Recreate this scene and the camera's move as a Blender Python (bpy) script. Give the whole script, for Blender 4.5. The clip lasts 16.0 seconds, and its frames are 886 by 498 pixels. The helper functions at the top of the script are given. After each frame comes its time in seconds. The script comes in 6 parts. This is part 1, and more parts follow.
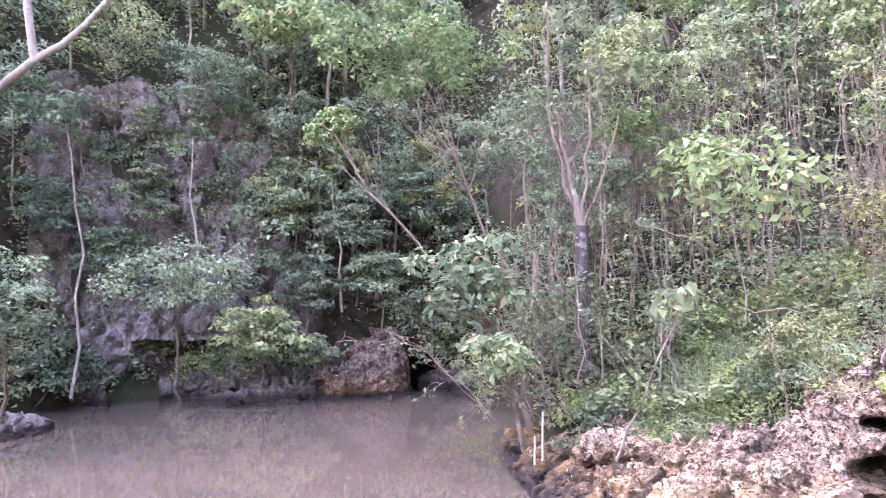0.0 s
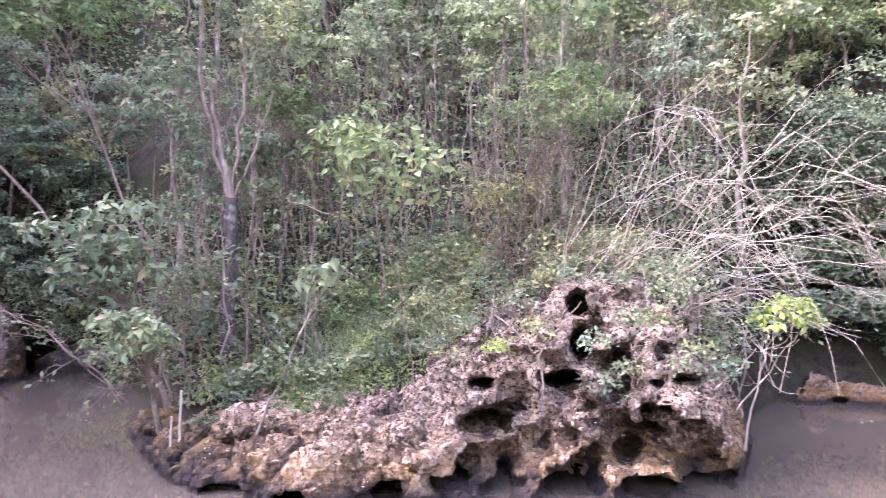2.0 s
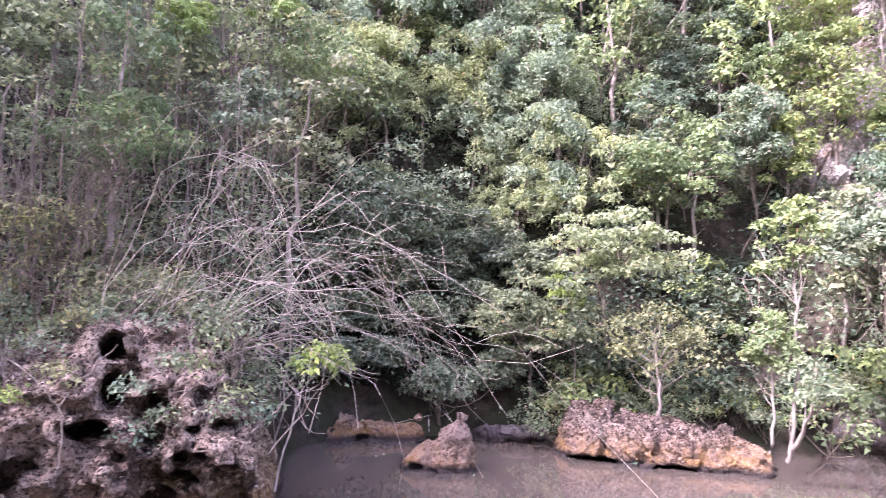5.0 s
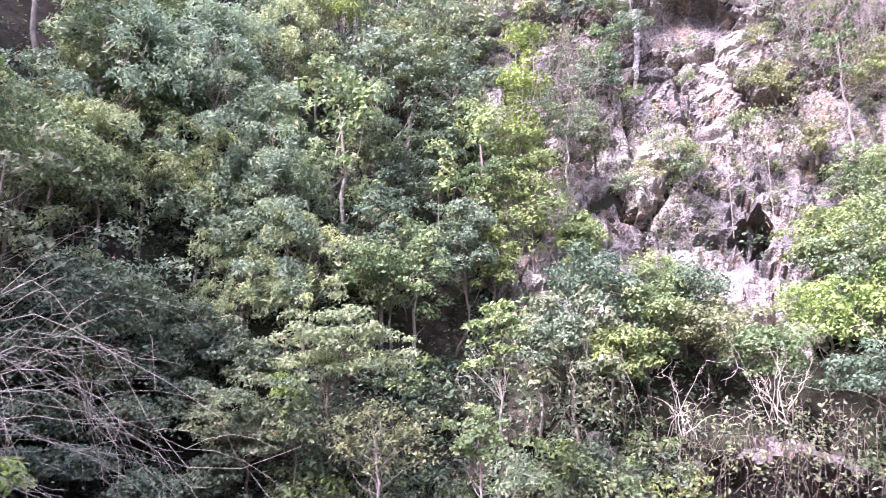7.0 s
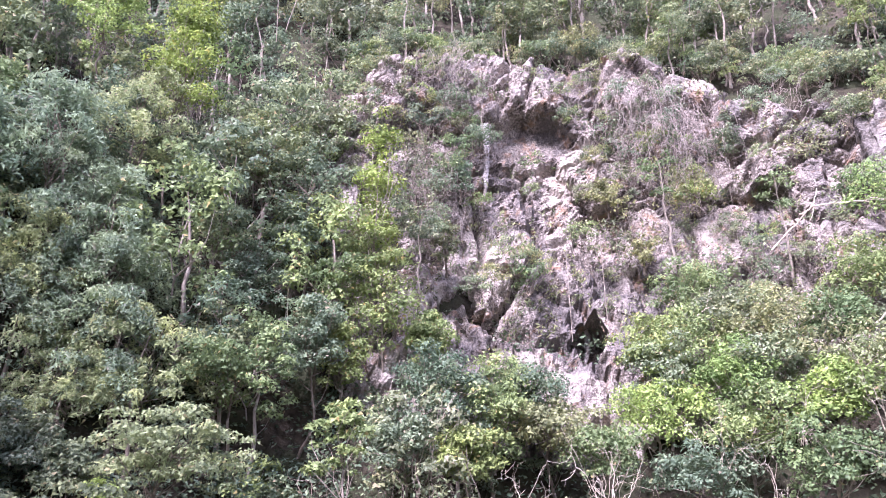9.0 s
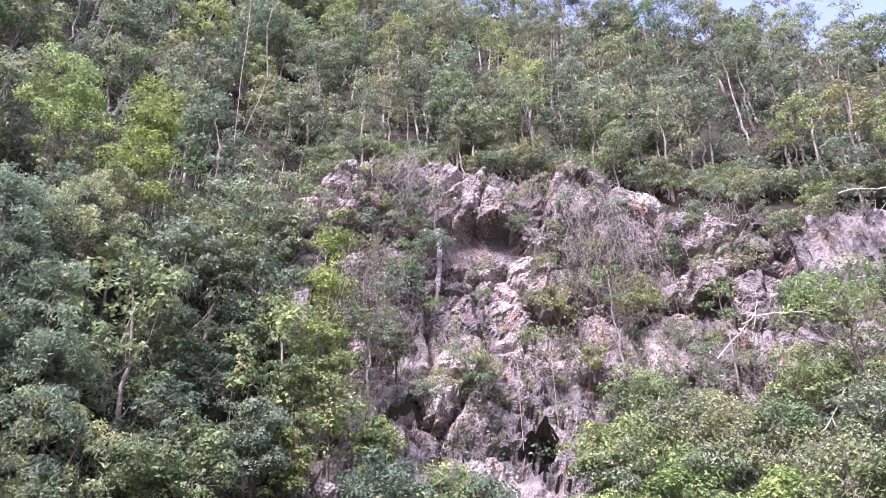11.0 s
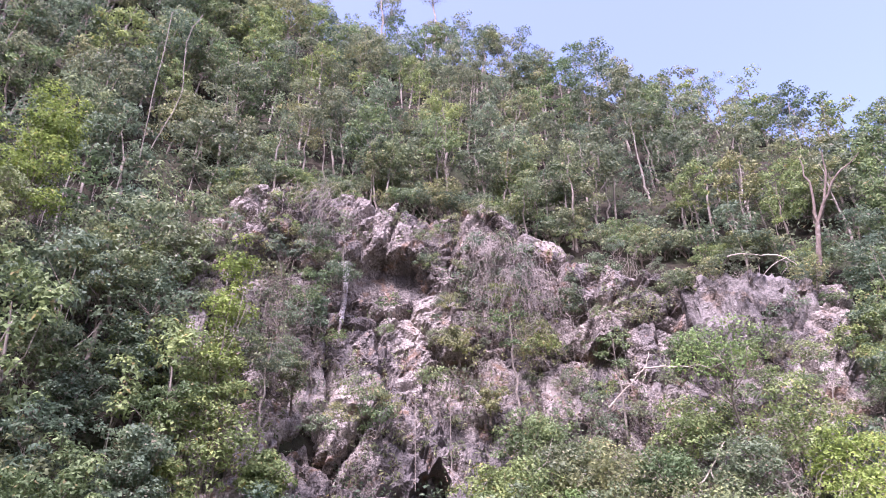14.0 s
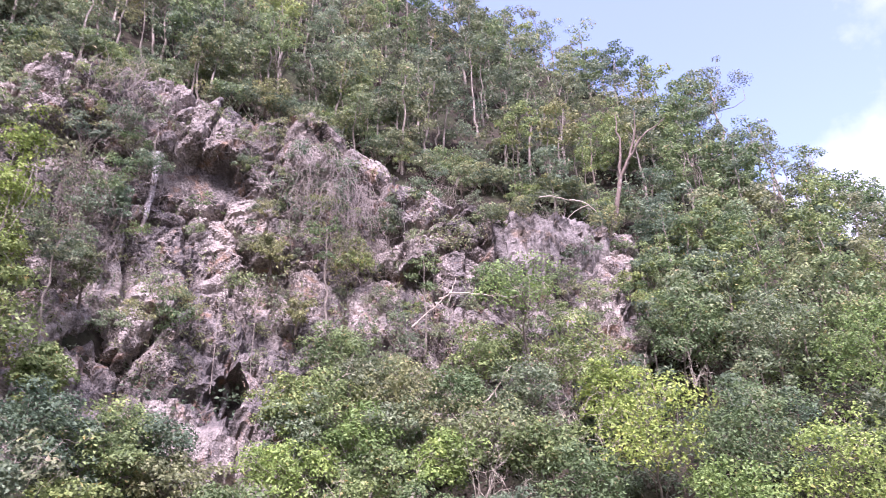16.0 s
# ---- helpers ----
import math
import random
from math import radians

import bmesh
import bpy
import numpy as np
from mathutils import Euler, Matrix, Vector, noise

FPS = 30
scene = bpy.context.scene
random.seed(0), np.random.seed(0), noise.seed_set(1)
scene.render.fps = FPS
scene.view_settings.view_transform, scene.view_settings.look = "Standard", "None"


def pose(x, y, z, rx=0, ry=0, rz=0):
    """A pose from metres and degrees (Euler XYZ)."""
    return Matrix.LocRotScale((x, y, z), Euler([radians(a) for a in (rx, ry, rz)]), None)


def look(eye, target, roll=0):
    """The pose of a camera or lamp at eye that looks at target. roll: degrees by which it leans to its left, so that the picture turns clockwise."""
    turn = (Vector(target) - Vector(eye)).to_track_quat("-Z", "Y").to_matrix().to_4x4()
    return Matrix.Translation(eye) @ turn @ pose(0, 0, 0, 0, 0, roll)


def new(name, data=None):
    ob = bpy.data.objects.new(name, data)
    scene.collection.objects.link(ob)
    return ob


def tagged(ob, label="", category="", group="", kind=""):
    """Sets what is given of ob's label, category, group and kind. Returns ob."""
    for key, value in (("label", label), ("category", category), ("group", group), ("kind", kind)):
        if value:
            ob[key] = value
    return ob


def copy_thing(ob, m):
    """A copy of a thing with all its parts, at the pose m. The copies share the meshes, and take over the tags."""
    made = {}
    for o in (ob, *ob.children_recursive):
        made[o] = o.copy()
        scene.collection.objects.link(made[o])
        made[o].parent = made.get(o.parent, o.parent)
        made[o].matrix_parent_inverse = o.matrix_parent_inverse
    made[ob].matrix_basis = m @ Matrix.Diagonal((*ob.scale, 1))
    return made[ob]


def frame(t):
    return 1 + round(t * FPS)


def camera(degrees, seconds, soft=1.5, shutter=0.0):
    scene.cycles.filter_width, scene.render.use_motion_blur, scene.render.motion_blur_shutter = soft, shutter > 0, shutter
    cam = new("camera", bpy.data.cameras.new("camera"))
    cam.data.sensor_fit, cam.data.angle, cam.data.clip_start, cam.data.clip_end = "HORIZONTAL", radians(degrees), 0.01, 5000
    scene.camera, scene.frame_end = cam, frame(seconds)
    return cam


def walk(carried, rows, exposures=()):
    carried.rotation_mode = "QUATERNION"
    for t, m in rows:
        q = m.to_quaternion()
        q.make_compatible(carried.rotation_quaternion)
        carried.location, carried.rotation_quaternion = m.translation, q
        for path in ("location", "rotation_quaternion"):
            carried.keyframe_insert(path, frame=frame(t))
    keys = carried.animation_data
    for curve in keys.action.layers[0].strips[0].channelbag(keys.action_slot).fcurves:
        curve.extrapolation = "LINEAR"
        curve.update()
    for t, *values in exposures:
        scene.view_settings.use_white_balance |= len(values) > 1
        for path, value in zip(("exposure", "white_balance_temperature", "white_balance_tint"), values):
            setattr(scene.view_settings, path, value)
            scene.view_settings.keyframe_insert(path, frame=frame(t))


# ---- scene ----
# ---- camera and its walk ----
EYE = (0.0, 0.0, 3.5)
ARM = 0.24          # the camera is held out from the middle of the turn
cam = camera(63.65, 16.0, soft=0.9, shutter=0.25)
TURNS = [
    (0, 93.38, 1.58, -7.42), (0.5, 92.26, 0.87, -12.21), (1, 91.30, 0.67, -18.77), (1.5, 90.84, 0.64, -26.55),
    (2, 90.86, 0.41, -34.69), (2.5, 91.46, -0.12, -41.73), (3, 92.38, -0.69, -47.62), (3.5, 93.08, -1.03, -52.46),
    (4, 93.60, -1.42, -57.05), (4.5, 94.19, -1.96, -62.51), (5, 95.00, -2.38, -69.15), (5.2, 95.54, -2.41, -71.97),
    (7.3, 104.67, -0.57, -92.60), (7.5, 105.43, -0.37, -93.81), (8, 107.23, -0.25, -96.85), (8.5, 109.21, 0.04, -99.92),
    (9, 111.24, 0.45, -102.47), (9.2, 112.09, 0.51, -103.29), (11.3, 120.61, 1.28, -106.49), (11.5, 121.39, 1.52, -106.41),
    (12, 123.08, 1.63, -106.75), (12.5, 124.24, 1.48, -107.91), (13, 124.53, 1.30, -109.81), (13.5, 123.74, 0.99, -112.21),
    (14, 122.24, 1.10, -114.89), (14.5, 120.63, 1.66, -117.99), (15, 118.84, 2.20, -121.86), (15.5, 116.96, 2.22, -126.21),
    (16, 115.13, 1.79, -130.69)]
walk(cam, [(t, pose(-ARM * math.sin(radians(rz)), ARM * math.cos(radians(rz)), EYE[2], rx, ry, rz)) for t, rx, ry, rz in TURNS],
     exposures=[(0.0, 4.9, 5850, 43), (1.0, 4.68, 5850, 45), (2.5, 4.3, 5800, 46), (4.0, 3.92, 5750, 49), (5.2, 3.55, 5650, 51), (7.3, 3.05, 5450, 46), (9.0, 2.8, 5450, 45),
                (12.5, 2.22, 5500, 49), (16.0, 2.18, 5600, 47)])

# ---- sky and sun ----
SUN_AZ, SUN_EL = -47.0, 45.0          # degrees clockwise from +y, and above the horizon
world = bpy.data.worlds.new("sky")
scene.world = world
world.use_nodes = True
wn, wl = world.node_tree.nodes, world.node_tree.links
sky = wn.new("ShaderNodeTexSky")
sky.sky_type, sky.sun_disc = "NISHITA", False
sky.sun_elevation, sky.sun_rotation = radians(SUN_EL), radians(SUN_AZ)
sky.air_density, sky.dust_density, sky.ozone_density = 0.9, 6.0, 1.0
wn["Background"].inputs["Strength"].default_value = 0.126
# cloud: thick unseen bank added towards the sun's side as fill light, thin and low elsewhere
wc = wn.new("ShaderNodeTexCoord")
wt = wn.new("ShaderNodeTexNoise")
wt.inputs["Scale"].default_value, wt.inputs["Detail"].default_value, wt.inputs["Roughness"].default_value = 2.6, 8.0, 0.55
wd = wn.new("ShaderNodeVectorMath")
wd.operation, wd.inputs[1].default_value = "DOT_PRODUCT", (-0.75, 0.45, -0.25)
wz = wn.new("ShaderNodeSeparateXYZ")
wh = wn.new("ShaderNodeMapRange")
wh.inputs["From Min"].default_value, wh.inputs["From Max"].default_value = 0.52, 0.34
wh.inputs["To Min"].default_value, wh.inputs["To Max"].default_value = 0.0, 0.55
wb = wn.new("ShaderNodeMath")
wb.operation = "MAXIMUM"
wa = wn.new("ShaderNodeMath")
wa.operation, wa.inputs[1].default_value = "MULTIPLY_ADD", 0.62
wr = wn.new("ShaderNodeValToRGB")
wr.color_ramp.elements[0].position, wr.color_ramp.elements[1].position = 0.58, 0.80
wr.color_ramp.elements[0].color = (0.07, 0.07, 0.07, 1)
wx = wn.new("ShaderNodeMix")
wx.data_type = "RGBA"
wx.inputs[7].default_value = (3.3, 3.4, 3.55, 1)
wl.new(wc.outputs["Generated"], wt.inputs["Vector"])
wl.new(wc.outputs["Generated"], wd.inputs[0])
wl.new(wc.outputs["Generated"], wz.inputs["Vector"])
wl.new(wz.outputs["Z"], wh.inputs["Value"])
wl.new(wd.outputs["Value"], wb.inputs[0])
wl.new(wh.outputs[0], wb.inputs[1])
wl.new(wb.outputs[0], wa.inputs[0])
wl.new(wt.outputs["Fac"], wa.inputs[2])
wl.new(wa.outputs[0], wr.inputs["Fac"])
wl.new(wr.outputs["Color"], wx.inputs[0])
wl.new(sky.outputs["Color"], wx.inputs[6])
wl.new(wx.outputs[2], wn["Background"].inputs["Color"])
sun = new("sun", bpy.data.lights.new("sun", "SUN"))
sun.data.energy, sun.data.angle, sun.data.color = 2.4, radians(9.0), (1.0, 0.95, 0.86)
_a, _e = radians(SUN_AZ), radians(SUN_EL)
sun.matrix_world = look((60 * math.sin(_a) * math.cos(_e), 60 * math.cos(_a) * math.cos(_e), 60 * math.sin(_e)), (0, 0, 0))

# ---- materials ----


def material(name, rough=0.8, spec=0.3):
    m = bpy.data.materials.new(name)
    m.use_nodes = True
    p = m.node_tree.nodes["Principled BSDF"]
    p.inputs["Roughness"].default_value, p.inputs["Specular IOR Level"].default_value = rough, spec
    return m, m.node_tree.nodes, m.node_tree.links, p


def ramp(nodes, links, fac, stops):
    r = nodes.new("ShaderNodeValToRGB")
    while len(r.color_ramp.elements) < len(stops):
        r.color_ramp.elements.new(0.5)
    for e, (at, c) in zip(r.color_ramp.elements, stops):
        e.position, e.color = at, (*c, 1)
    links.new(fac, r.inputs["Fac"])
    return r.outputs["Color"]


def noise_node(nodes, links, scale, detail=5.0, rough=0.6, stretch=None):
    t = nodes.new("ShaderNodeTexNoise")
    t.inputs["Scale"].default_value, t.inputs["Detail"].default_value, t.inputs["Roughness"].default_value = scale, detail, rough
    g = nodes.new("ShaderNodeNewGeometry")
    if stretch:
        mp = nodes.new("ShaderNodeMapping")
        mp.inputs["Scale"].default_value = stretch
        links.new(g.outputs["Position"], mp.inputs["Vector"])
        links.new(mp.outputs["Vector"], t.inputs["Vector"])
    else:
        links.new(g.outputs["Position"], t.inputs["Vector"])
    return t.outputs["Fac"]


def mix(nodes, links, fac, a, b, blend="MIX"):
    x = nodes.new("ShaderNodeMix")
    x.data_type, x.blend_type = "RGBA", blend
    for socket, value in ((x.inputs[0], fac), (x.inputs[6], a), (x.inputs[7], b)):
        if hasattr(value, "is_output"):
            links.new(value, socket)
        elif isinstance(value, tuple):
            socket.default_value = (*value, 1)
        else:
            socket.default_value = value
    return x.outputs[2]


def bump(nodes, links, p, height, strength=0.5, distance=0.05):
    b = nodes.new("ShaderNodeBump")
    b.inputs["Strength"].default_value, b.inputs["Distance"].default_value = strength, distance
    links.new(height, b.inputs["Height"])
    links.new(b.outputs["Normal"], p.inputs["Normal"])


def leaf_material(name, dark, light, dry, through_light=0.42, rough=0.55):
    """Leaves: each leaf has its own green, each plant its own cast; a few are dry."""
    m, n, l, p = material(name, rough, 0.22)
    g, o = n.new("ShaderNodeNewGeometry"), n.new("ShaderNodeObjectInfo")
    deep, pale = tuple(x * 0.72 for x in dark), tuple(x * 1.15 for x in light)
    each = ramp(n, l, g.outputs["Random Per Island"], [(0.0, deep), (0.45, dark), (0.75, light), (0.94, pale), (0.97, dry)])
    cast = ramp(n, l, o.outputs["Random"], [(0.0, (0.66, 0.74, 0.74)), (0.5, (1, 1, 1)), (0.8, (1.12, 1.08, 0.90)), (1.0, (1.26, 1.16, 0.90))])
    c = mix(n, l, 1.0, each, cast, "MULTIPLY")
    spray = ramp(n, l, noise_node(n, l, 0.9, 3, 0.6), [(0.32, (0.66, 0.70, 0.72)), (0.5, (1, 1, 1)), (0.68, (1.30, 1.24, 1.08))])
    c = mix(n, l, 1.0, c, spray, "MULTIPLY")          # darker and lighter clumps by noise
    l.new(c, p.inputs["Base Color"])
    t = n.new("ShaderNodeBsdfTranslucent")
    l.new(c, t.inputs["Color"])
    x = n.new("ShaderNodeMixShader")
    x.inputs[0].default_value = through_light
    l.new(p.outputs[0], x.inputs[1])
    l.new(t.outputs[0], x.inputs[2])
    l.new(x.outputs[0], n["Material Output"].inputs["Surface"])
    return m


def bark_material(name, dark, light, patch):
    m, n, l, p = material(name, 0.85, 0.2)
    f = noise_node(n, l, 9.0, 5, 0.65, (1, 1, 0.35))
    c = ramp(n, l, f, [(0.3, dark), (0.62, light)])
    lichen = ramp(n, l, noise_node(n, l, 3.1, 4), [(0.55, (0, 0, 0)), (0.68, (1, 1, 1))])
    l.new(mix(n, l, lichen, c, patch), p.inputs["Base Color"])
    bump(n, l, p, f, 0.6, 0.02)
    return m


def rock_material(name, dark, mid, light, stain, wet_line=None, stain_top=None, moss=None, streaked=True, bands=None, crisp=False):
    """Weathered limestone: mottled, streaked downwards, stained, dark where the water wets it."""
    m, n, l, p = material(name, 0.9, 0.2)
    big, fine = noise_node(n, l, 0.55, 6, 0.62), noise_node(n, l, 7.0, 6, 0.7)
    streak = noise_node(n, l, 1.6, 5, 0.65, (1, 1, 0.16))
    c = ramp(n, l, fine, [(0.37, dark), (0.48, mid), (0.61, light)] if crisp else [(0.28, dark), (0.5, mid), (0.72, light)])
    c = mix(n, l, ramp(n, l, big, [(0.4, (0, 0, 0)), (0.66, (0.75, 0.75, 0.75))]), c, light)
    if crisp:      # small dark specks by noise over the crust
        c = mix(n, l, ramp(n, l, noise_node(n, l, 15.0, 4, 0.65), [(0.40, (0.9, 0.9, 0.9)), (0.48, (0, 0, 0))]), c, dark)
    if streaked:
        c = mix(n, l, ramp(n, l, streak, [(0.52, (0, 0, 0)), (0.66, (0.8, 0.8, 0.8))]), c, dark)
    if bands:      # broad weather-streaked sheets down the face
        c = mix(n, l, ramp(n, l, noise_node(n, l, 0.42, 5, 0.6, (1, 1, 0.3)), [(0.46, (0, 0, 0)), (0.60, (0.85, 0.85, 0.85))]), c, bands)
        c = mix(n, l, ramp(n, l, noise_node(n, l, 0.33, 4, 0.6, (1.3, 1.3, 0.7)), [(0.52, (0, 0, 0)), (0.62, (0.7, 0.7, 0.7))]), c, light)
    patch = ramp(n, l, noise_node(n, l, 0.9, 5, 0.7), [(0.56, (0, 0, 0)), (0.66, (0.85, 0.85, 0.85))])
    g = n.new("ShaderNodeNewGeometry")
    xyz = n.new("ShaderNodeSeparateXYZ")
    l.new(g.outputs["Position"], xyz.inputs["Vector"])
    if stain_top is not None:
        low = n.new("ShaderNodeMapRange")
        low.inputs["From Min"].default_value, low.inputs["From Max"].default_value = stain_top, stain_top * 0.3
        l.new(xyz.outputs["Z"], low.inputs["Value"])
        mm = n.new("ShaderNodeMath")
        mm.operation = "MULTIPLY"
        l.new(low.outputs[0], mm.inputs[0])
        l.new(ramp(n, l, noise_node(n, l, 2.2, 5, 0.7), [(0.35, (0.15, 0.15, 0.15)), (0.6, (0.95, 0.95, 0.95))]), mm.inputs[1])
        patch = mm.outputs[0]
    c = mix(n, l, patch, c, stain)
    if moss:
        c = mix(n, l, ramp(n, l, noise_node(n, l, 1.3, 6, 0.7), [(0.5, (0, 0, 0)), (0.62, (0.8, 0.8, 0.8))]), c, moss)
    if wet_line is not None:
        wet = n.new("ShaderNodeMapRange")
        wet.inputs["From Min"].default_value, wet.inputs["From Max"].default_value = wet_line, wet_line * 0.35
        l.new(xyz.outputs["Z"], wet.inputs["Value"])
        c = mix(n, l, wet.outputs[0], c, (0.035, 0.028, 0.024))
    l.new(c, p.inputs["Base Color"])
    pits = n.new("ShaderNodeTexVoronoi")
    pits.inputs["Scale"].default_value = 9.0
    l.new(g.outputs["Position"], pits.inputs["Vector"])
    hh = n.new("ShaderNodeMath")
    hh.operation = "MULTIPLY_ADD"
    hh.inputs[1].default_value = 0.6
    l.new(pits.outputs["Distance"], hh.inputs[0])
    l.new(fine, hh.inputs[2])
    bump(n, l, p, hh.outputs[0], 1.0, 0.13 if crisp else 0.07)
    return m


# tree greens; deep and sun also paint shade and sunlight into the leaves
LEAF_DEEP = leaf_material("deep_leaf", (0.145, 0.189, 0.120), (0.215, 0.263, 0.165), (0.284, 0.252, 0.160))
LEAF_MID = leaf_material("mid_leaf", (0.163, 0.218, 0.129), (0.236, 0.295, 0.177), (0.313, 0.267, 0.183))
LEAF_SUN = leaf_material("sun_leaf", (0.172, 0.236, 0.100), (0.242, 0.320, 0.141), (0.336, 0.287, 0.136))
LEAF_BRIGHT = leaf_material("young_leaf", (0.232, 0.330, 0.100), (0.318, 0.430, 0.145), (0.312, 0.332, 0.108))
LEAF_YELLOW = leaf_material("yellow_leaf", (0.270, 0.335, 0.075), (0.385, 0.465, 0.115), (0.400, 0.370, 0.090))
LEAF_PALE = leaf_material("grey_leaf", (0.200, 0.262, 0.165), (0.275, 0.350, 0.215), (0.310, 0.310, 0.215))
LEAF_SILVER = leaf_material("silver_leaf", (0.258, 0.328, 0.200), (0.335, 0.415, 0.255), (0.349, 0.353, 0.249))
LEAF_OLIVE = leaf_material("olive_leaf", (0.173, 0.204, 0.116), (0.254, 0.284, 0.160), (0.307, 0.275, 0.180))
LEAF_DRY = leaf_material("fallen_leaf", (0.050, 0.032, 0.021), (0.21, 0.145, 0.10), (0.46, 0.39, 0.30), 0.1, 0.7)
BARK_PALE = bark_material("pale_bark", (0.13, 0.11, 0.085), (0.28, 0.245, 0.195), (0.38, 0.35, 0.29))
BARK_DARK = bark_material("dark_bark", (0.030, 0.026, 0.022), (0.075, 0.065, 0.055), (0.20, 0.19, 0.17))
BARK_RED = bark_material("red_bark", (0.10, 0.078, 0.060), (0.21, 0.165, 0.13), (0.29, 0.255, 0.215))
BARK_DEAD = bark_material("dead_wood", (0.17, 0.145, 0.115), (0.32, 0.28, 0.235), (0.40, 0.36, 0.31))
BARK_BLEACHED = bark_material("bleached_wood", (0.28, 0.245, 0.18), (0.48, 0.425, 0.33), (0.56, 0.51, 0.42))
BARK_GREY = bark_material("grey_bark", (0.085, 0.070, 0.052), (0.20, 0.168, 0.125), (0.29, 0.26, 0.21))
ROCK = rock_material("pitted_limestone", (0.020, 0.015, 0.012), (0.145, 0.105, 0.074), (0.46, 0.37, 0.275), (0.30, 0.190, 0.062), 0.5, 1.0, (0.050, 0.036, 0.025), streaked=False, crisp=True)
ISLE_ROCK = rock_material("stained_limestone", (0.045, 0.033, 0.028), (0.145, 0.105, 0.085), (0.275, 0.213, 0.163), (0.23, 0.135, 0.047), 0.22, 0.8, streaked=False, crisp=True)
CLIFF_ROCK = rock_material("cliff_limestone", (0.055, 0.047, 0.041), (0.205, 0.177, 0.147), (0.42, 0.375, 0.315), (0.25, 0.165, 0.105), bands=(0.115, 0.105, 0.096), crisp=True)
DARK_ROCK = rock_material("mossy_limestone", (0.050, 0.044, 0.042), (0.135, 0.118, 0.108), (0.27, 0.235, 0.22), (0.16, 0.11, 0.08), 0.4, None, (0.075, 0.085, 0.045))
STALACTITE = rock_material("white_dripstone", (0.24, 0.22, 0.20), (0.46, 0.43, 0.40), (0.60, 0.57, 0.53), (0.34, 0.28, 0.23), crisp=True)

m, n, l, p = material("forest_floor", 0.95, 0.1)
f = noise_node(n, l, 2.4, 7, 0.7)
c = ramp(n, l, f, [(0.3, (0.014, 0.013, 0.010)), (0.5, (0.040, 0.034, 0.024)), (0.7, (0.085, 0.068, 0.05))])
c = mix(n, l, ramp(n, l, noise_node(n, l, 0.6, 6, 0.65), [(0.45, (0, 0, 0)), (0.6, (0.8, 0.8, 0.8))]), c, (0.030, 0.038, 0.018))
l.new(c, p.inputs["Base Color"])
bump(n, l, p, f, 0.9, 0.12)
FLOOR = m

m, n, l, p = material("muddy_water", 0.035, 0.5)
p.inputs["IOR"].default_value = 1.33
l.new(ramp(n, l, noise_node(n, l, 0.25, 4), [(0.3, (0.066, 0.055, 0.041)), (0.7, (0.082, 0.069, 0.052))]), p.inputs["Base Color"])
bump(n, l, p, noise_node(n, l, 0.6, 2, 0.5, (1, 1, 1)), 0.003, 0.03)
WATER = m

# ---- geometry helpers ----
from mathutils.bvhtree import BVHTree


def build_mesh(name, verts, groups, smooth=False):
    """A mesh from a vertex array and face arrays (triangles or quads)."""
    me = bpy.data.meshes.new(name)
    verts = np.asarray(verts, dtype=np.float32)
    me.vertices.add(len(verts))
    me.vertices.foreach_set("co", verts.ravel())
    loops = np.concatenate([np.asarray(g, dtype=np.int32).ravel() for g in groups])
    sizes = np.concatenate([np.full(len(g), np.asarray(g).shape[1], dtype=np.int32) for g in groups])
    starts = np.concatenate([[0], np.cumsum(sizes)[:-1]]).astype(np.int32)
    me.loops.add(len(loops))
    me.loops.foreach_set("vertex_index", loops)
    me.polygons.add(len(sizes))
    me.polygons.foreach_set("loop_start", starts)
    me.polygons.foreach_set("use_smooth", np.full(len(sizes), smooth))
    me.update(calc_edges=True)
    return me


def part(name, me, mat, parent=None, label=""):
    me.materials.append(mat)
    ob = new(name, me)
    if parent:
        ob.parent = parent
    return tagged(ob, label)


def _hash(ix, iy, iz):
    h = (ix * 374761393 + iy * 668265263 + iz * 1442695041) & 0xFFFFFFFF
    h = ((h ^ (h >> 13)) * 1274126177) & 0xFFFFFFFF
    return ((h ^ (h >> 16)) & 0xFFFF) / 65535.0


def vnoise(p):
    """Smooth lattice noise in 0..1 at the points p."""
    p = np.asarray(p, dtype=np.float64)
    i = np.floor(p).astype(np.int64)
    u = p - i
    u = u * u * (3 - 2 * u)
    out = 0
    for dx in (0, 1):
        for dy in (0, 1):
            for dz in (0, 1):
                w = (u[:, 0] if dx else 1 - u[:, 0]) * (u[:, 1] if dy else 1 - u[:, 1]) * (u[:, 2] if dz else 1 - u[:, 2])
                out = out + w * _hash(i[:, 0] + dx, i[:, 1] + dy, i[:, 2] + dz)
    return out


def fbm(p, scale, octaves=4, gain=0.5):
    p, total, amp, norm = np.asarray(p) * scale, 0, 1.0, 0
    for k in range(octaves):
        total, norm = total + amp * vnoise(p + 17.3 * k), norm + amp
        amp, p = amp * gain, p * 2.03
    return total / norm - 0.5


def ridged(p, scale, octaves=4):
    p, total, amp, norm = np.asarray(p) * scale, 0, 1.0, 0
    for k in range(octaves):
        total, norm = total + amp * (1 - np.abs(2 * vnoise(p + 9.1 * k) - 1)), norm + amp
        amp, p = amp * 0.5, p * 2.1
    return total / norm - 0.5


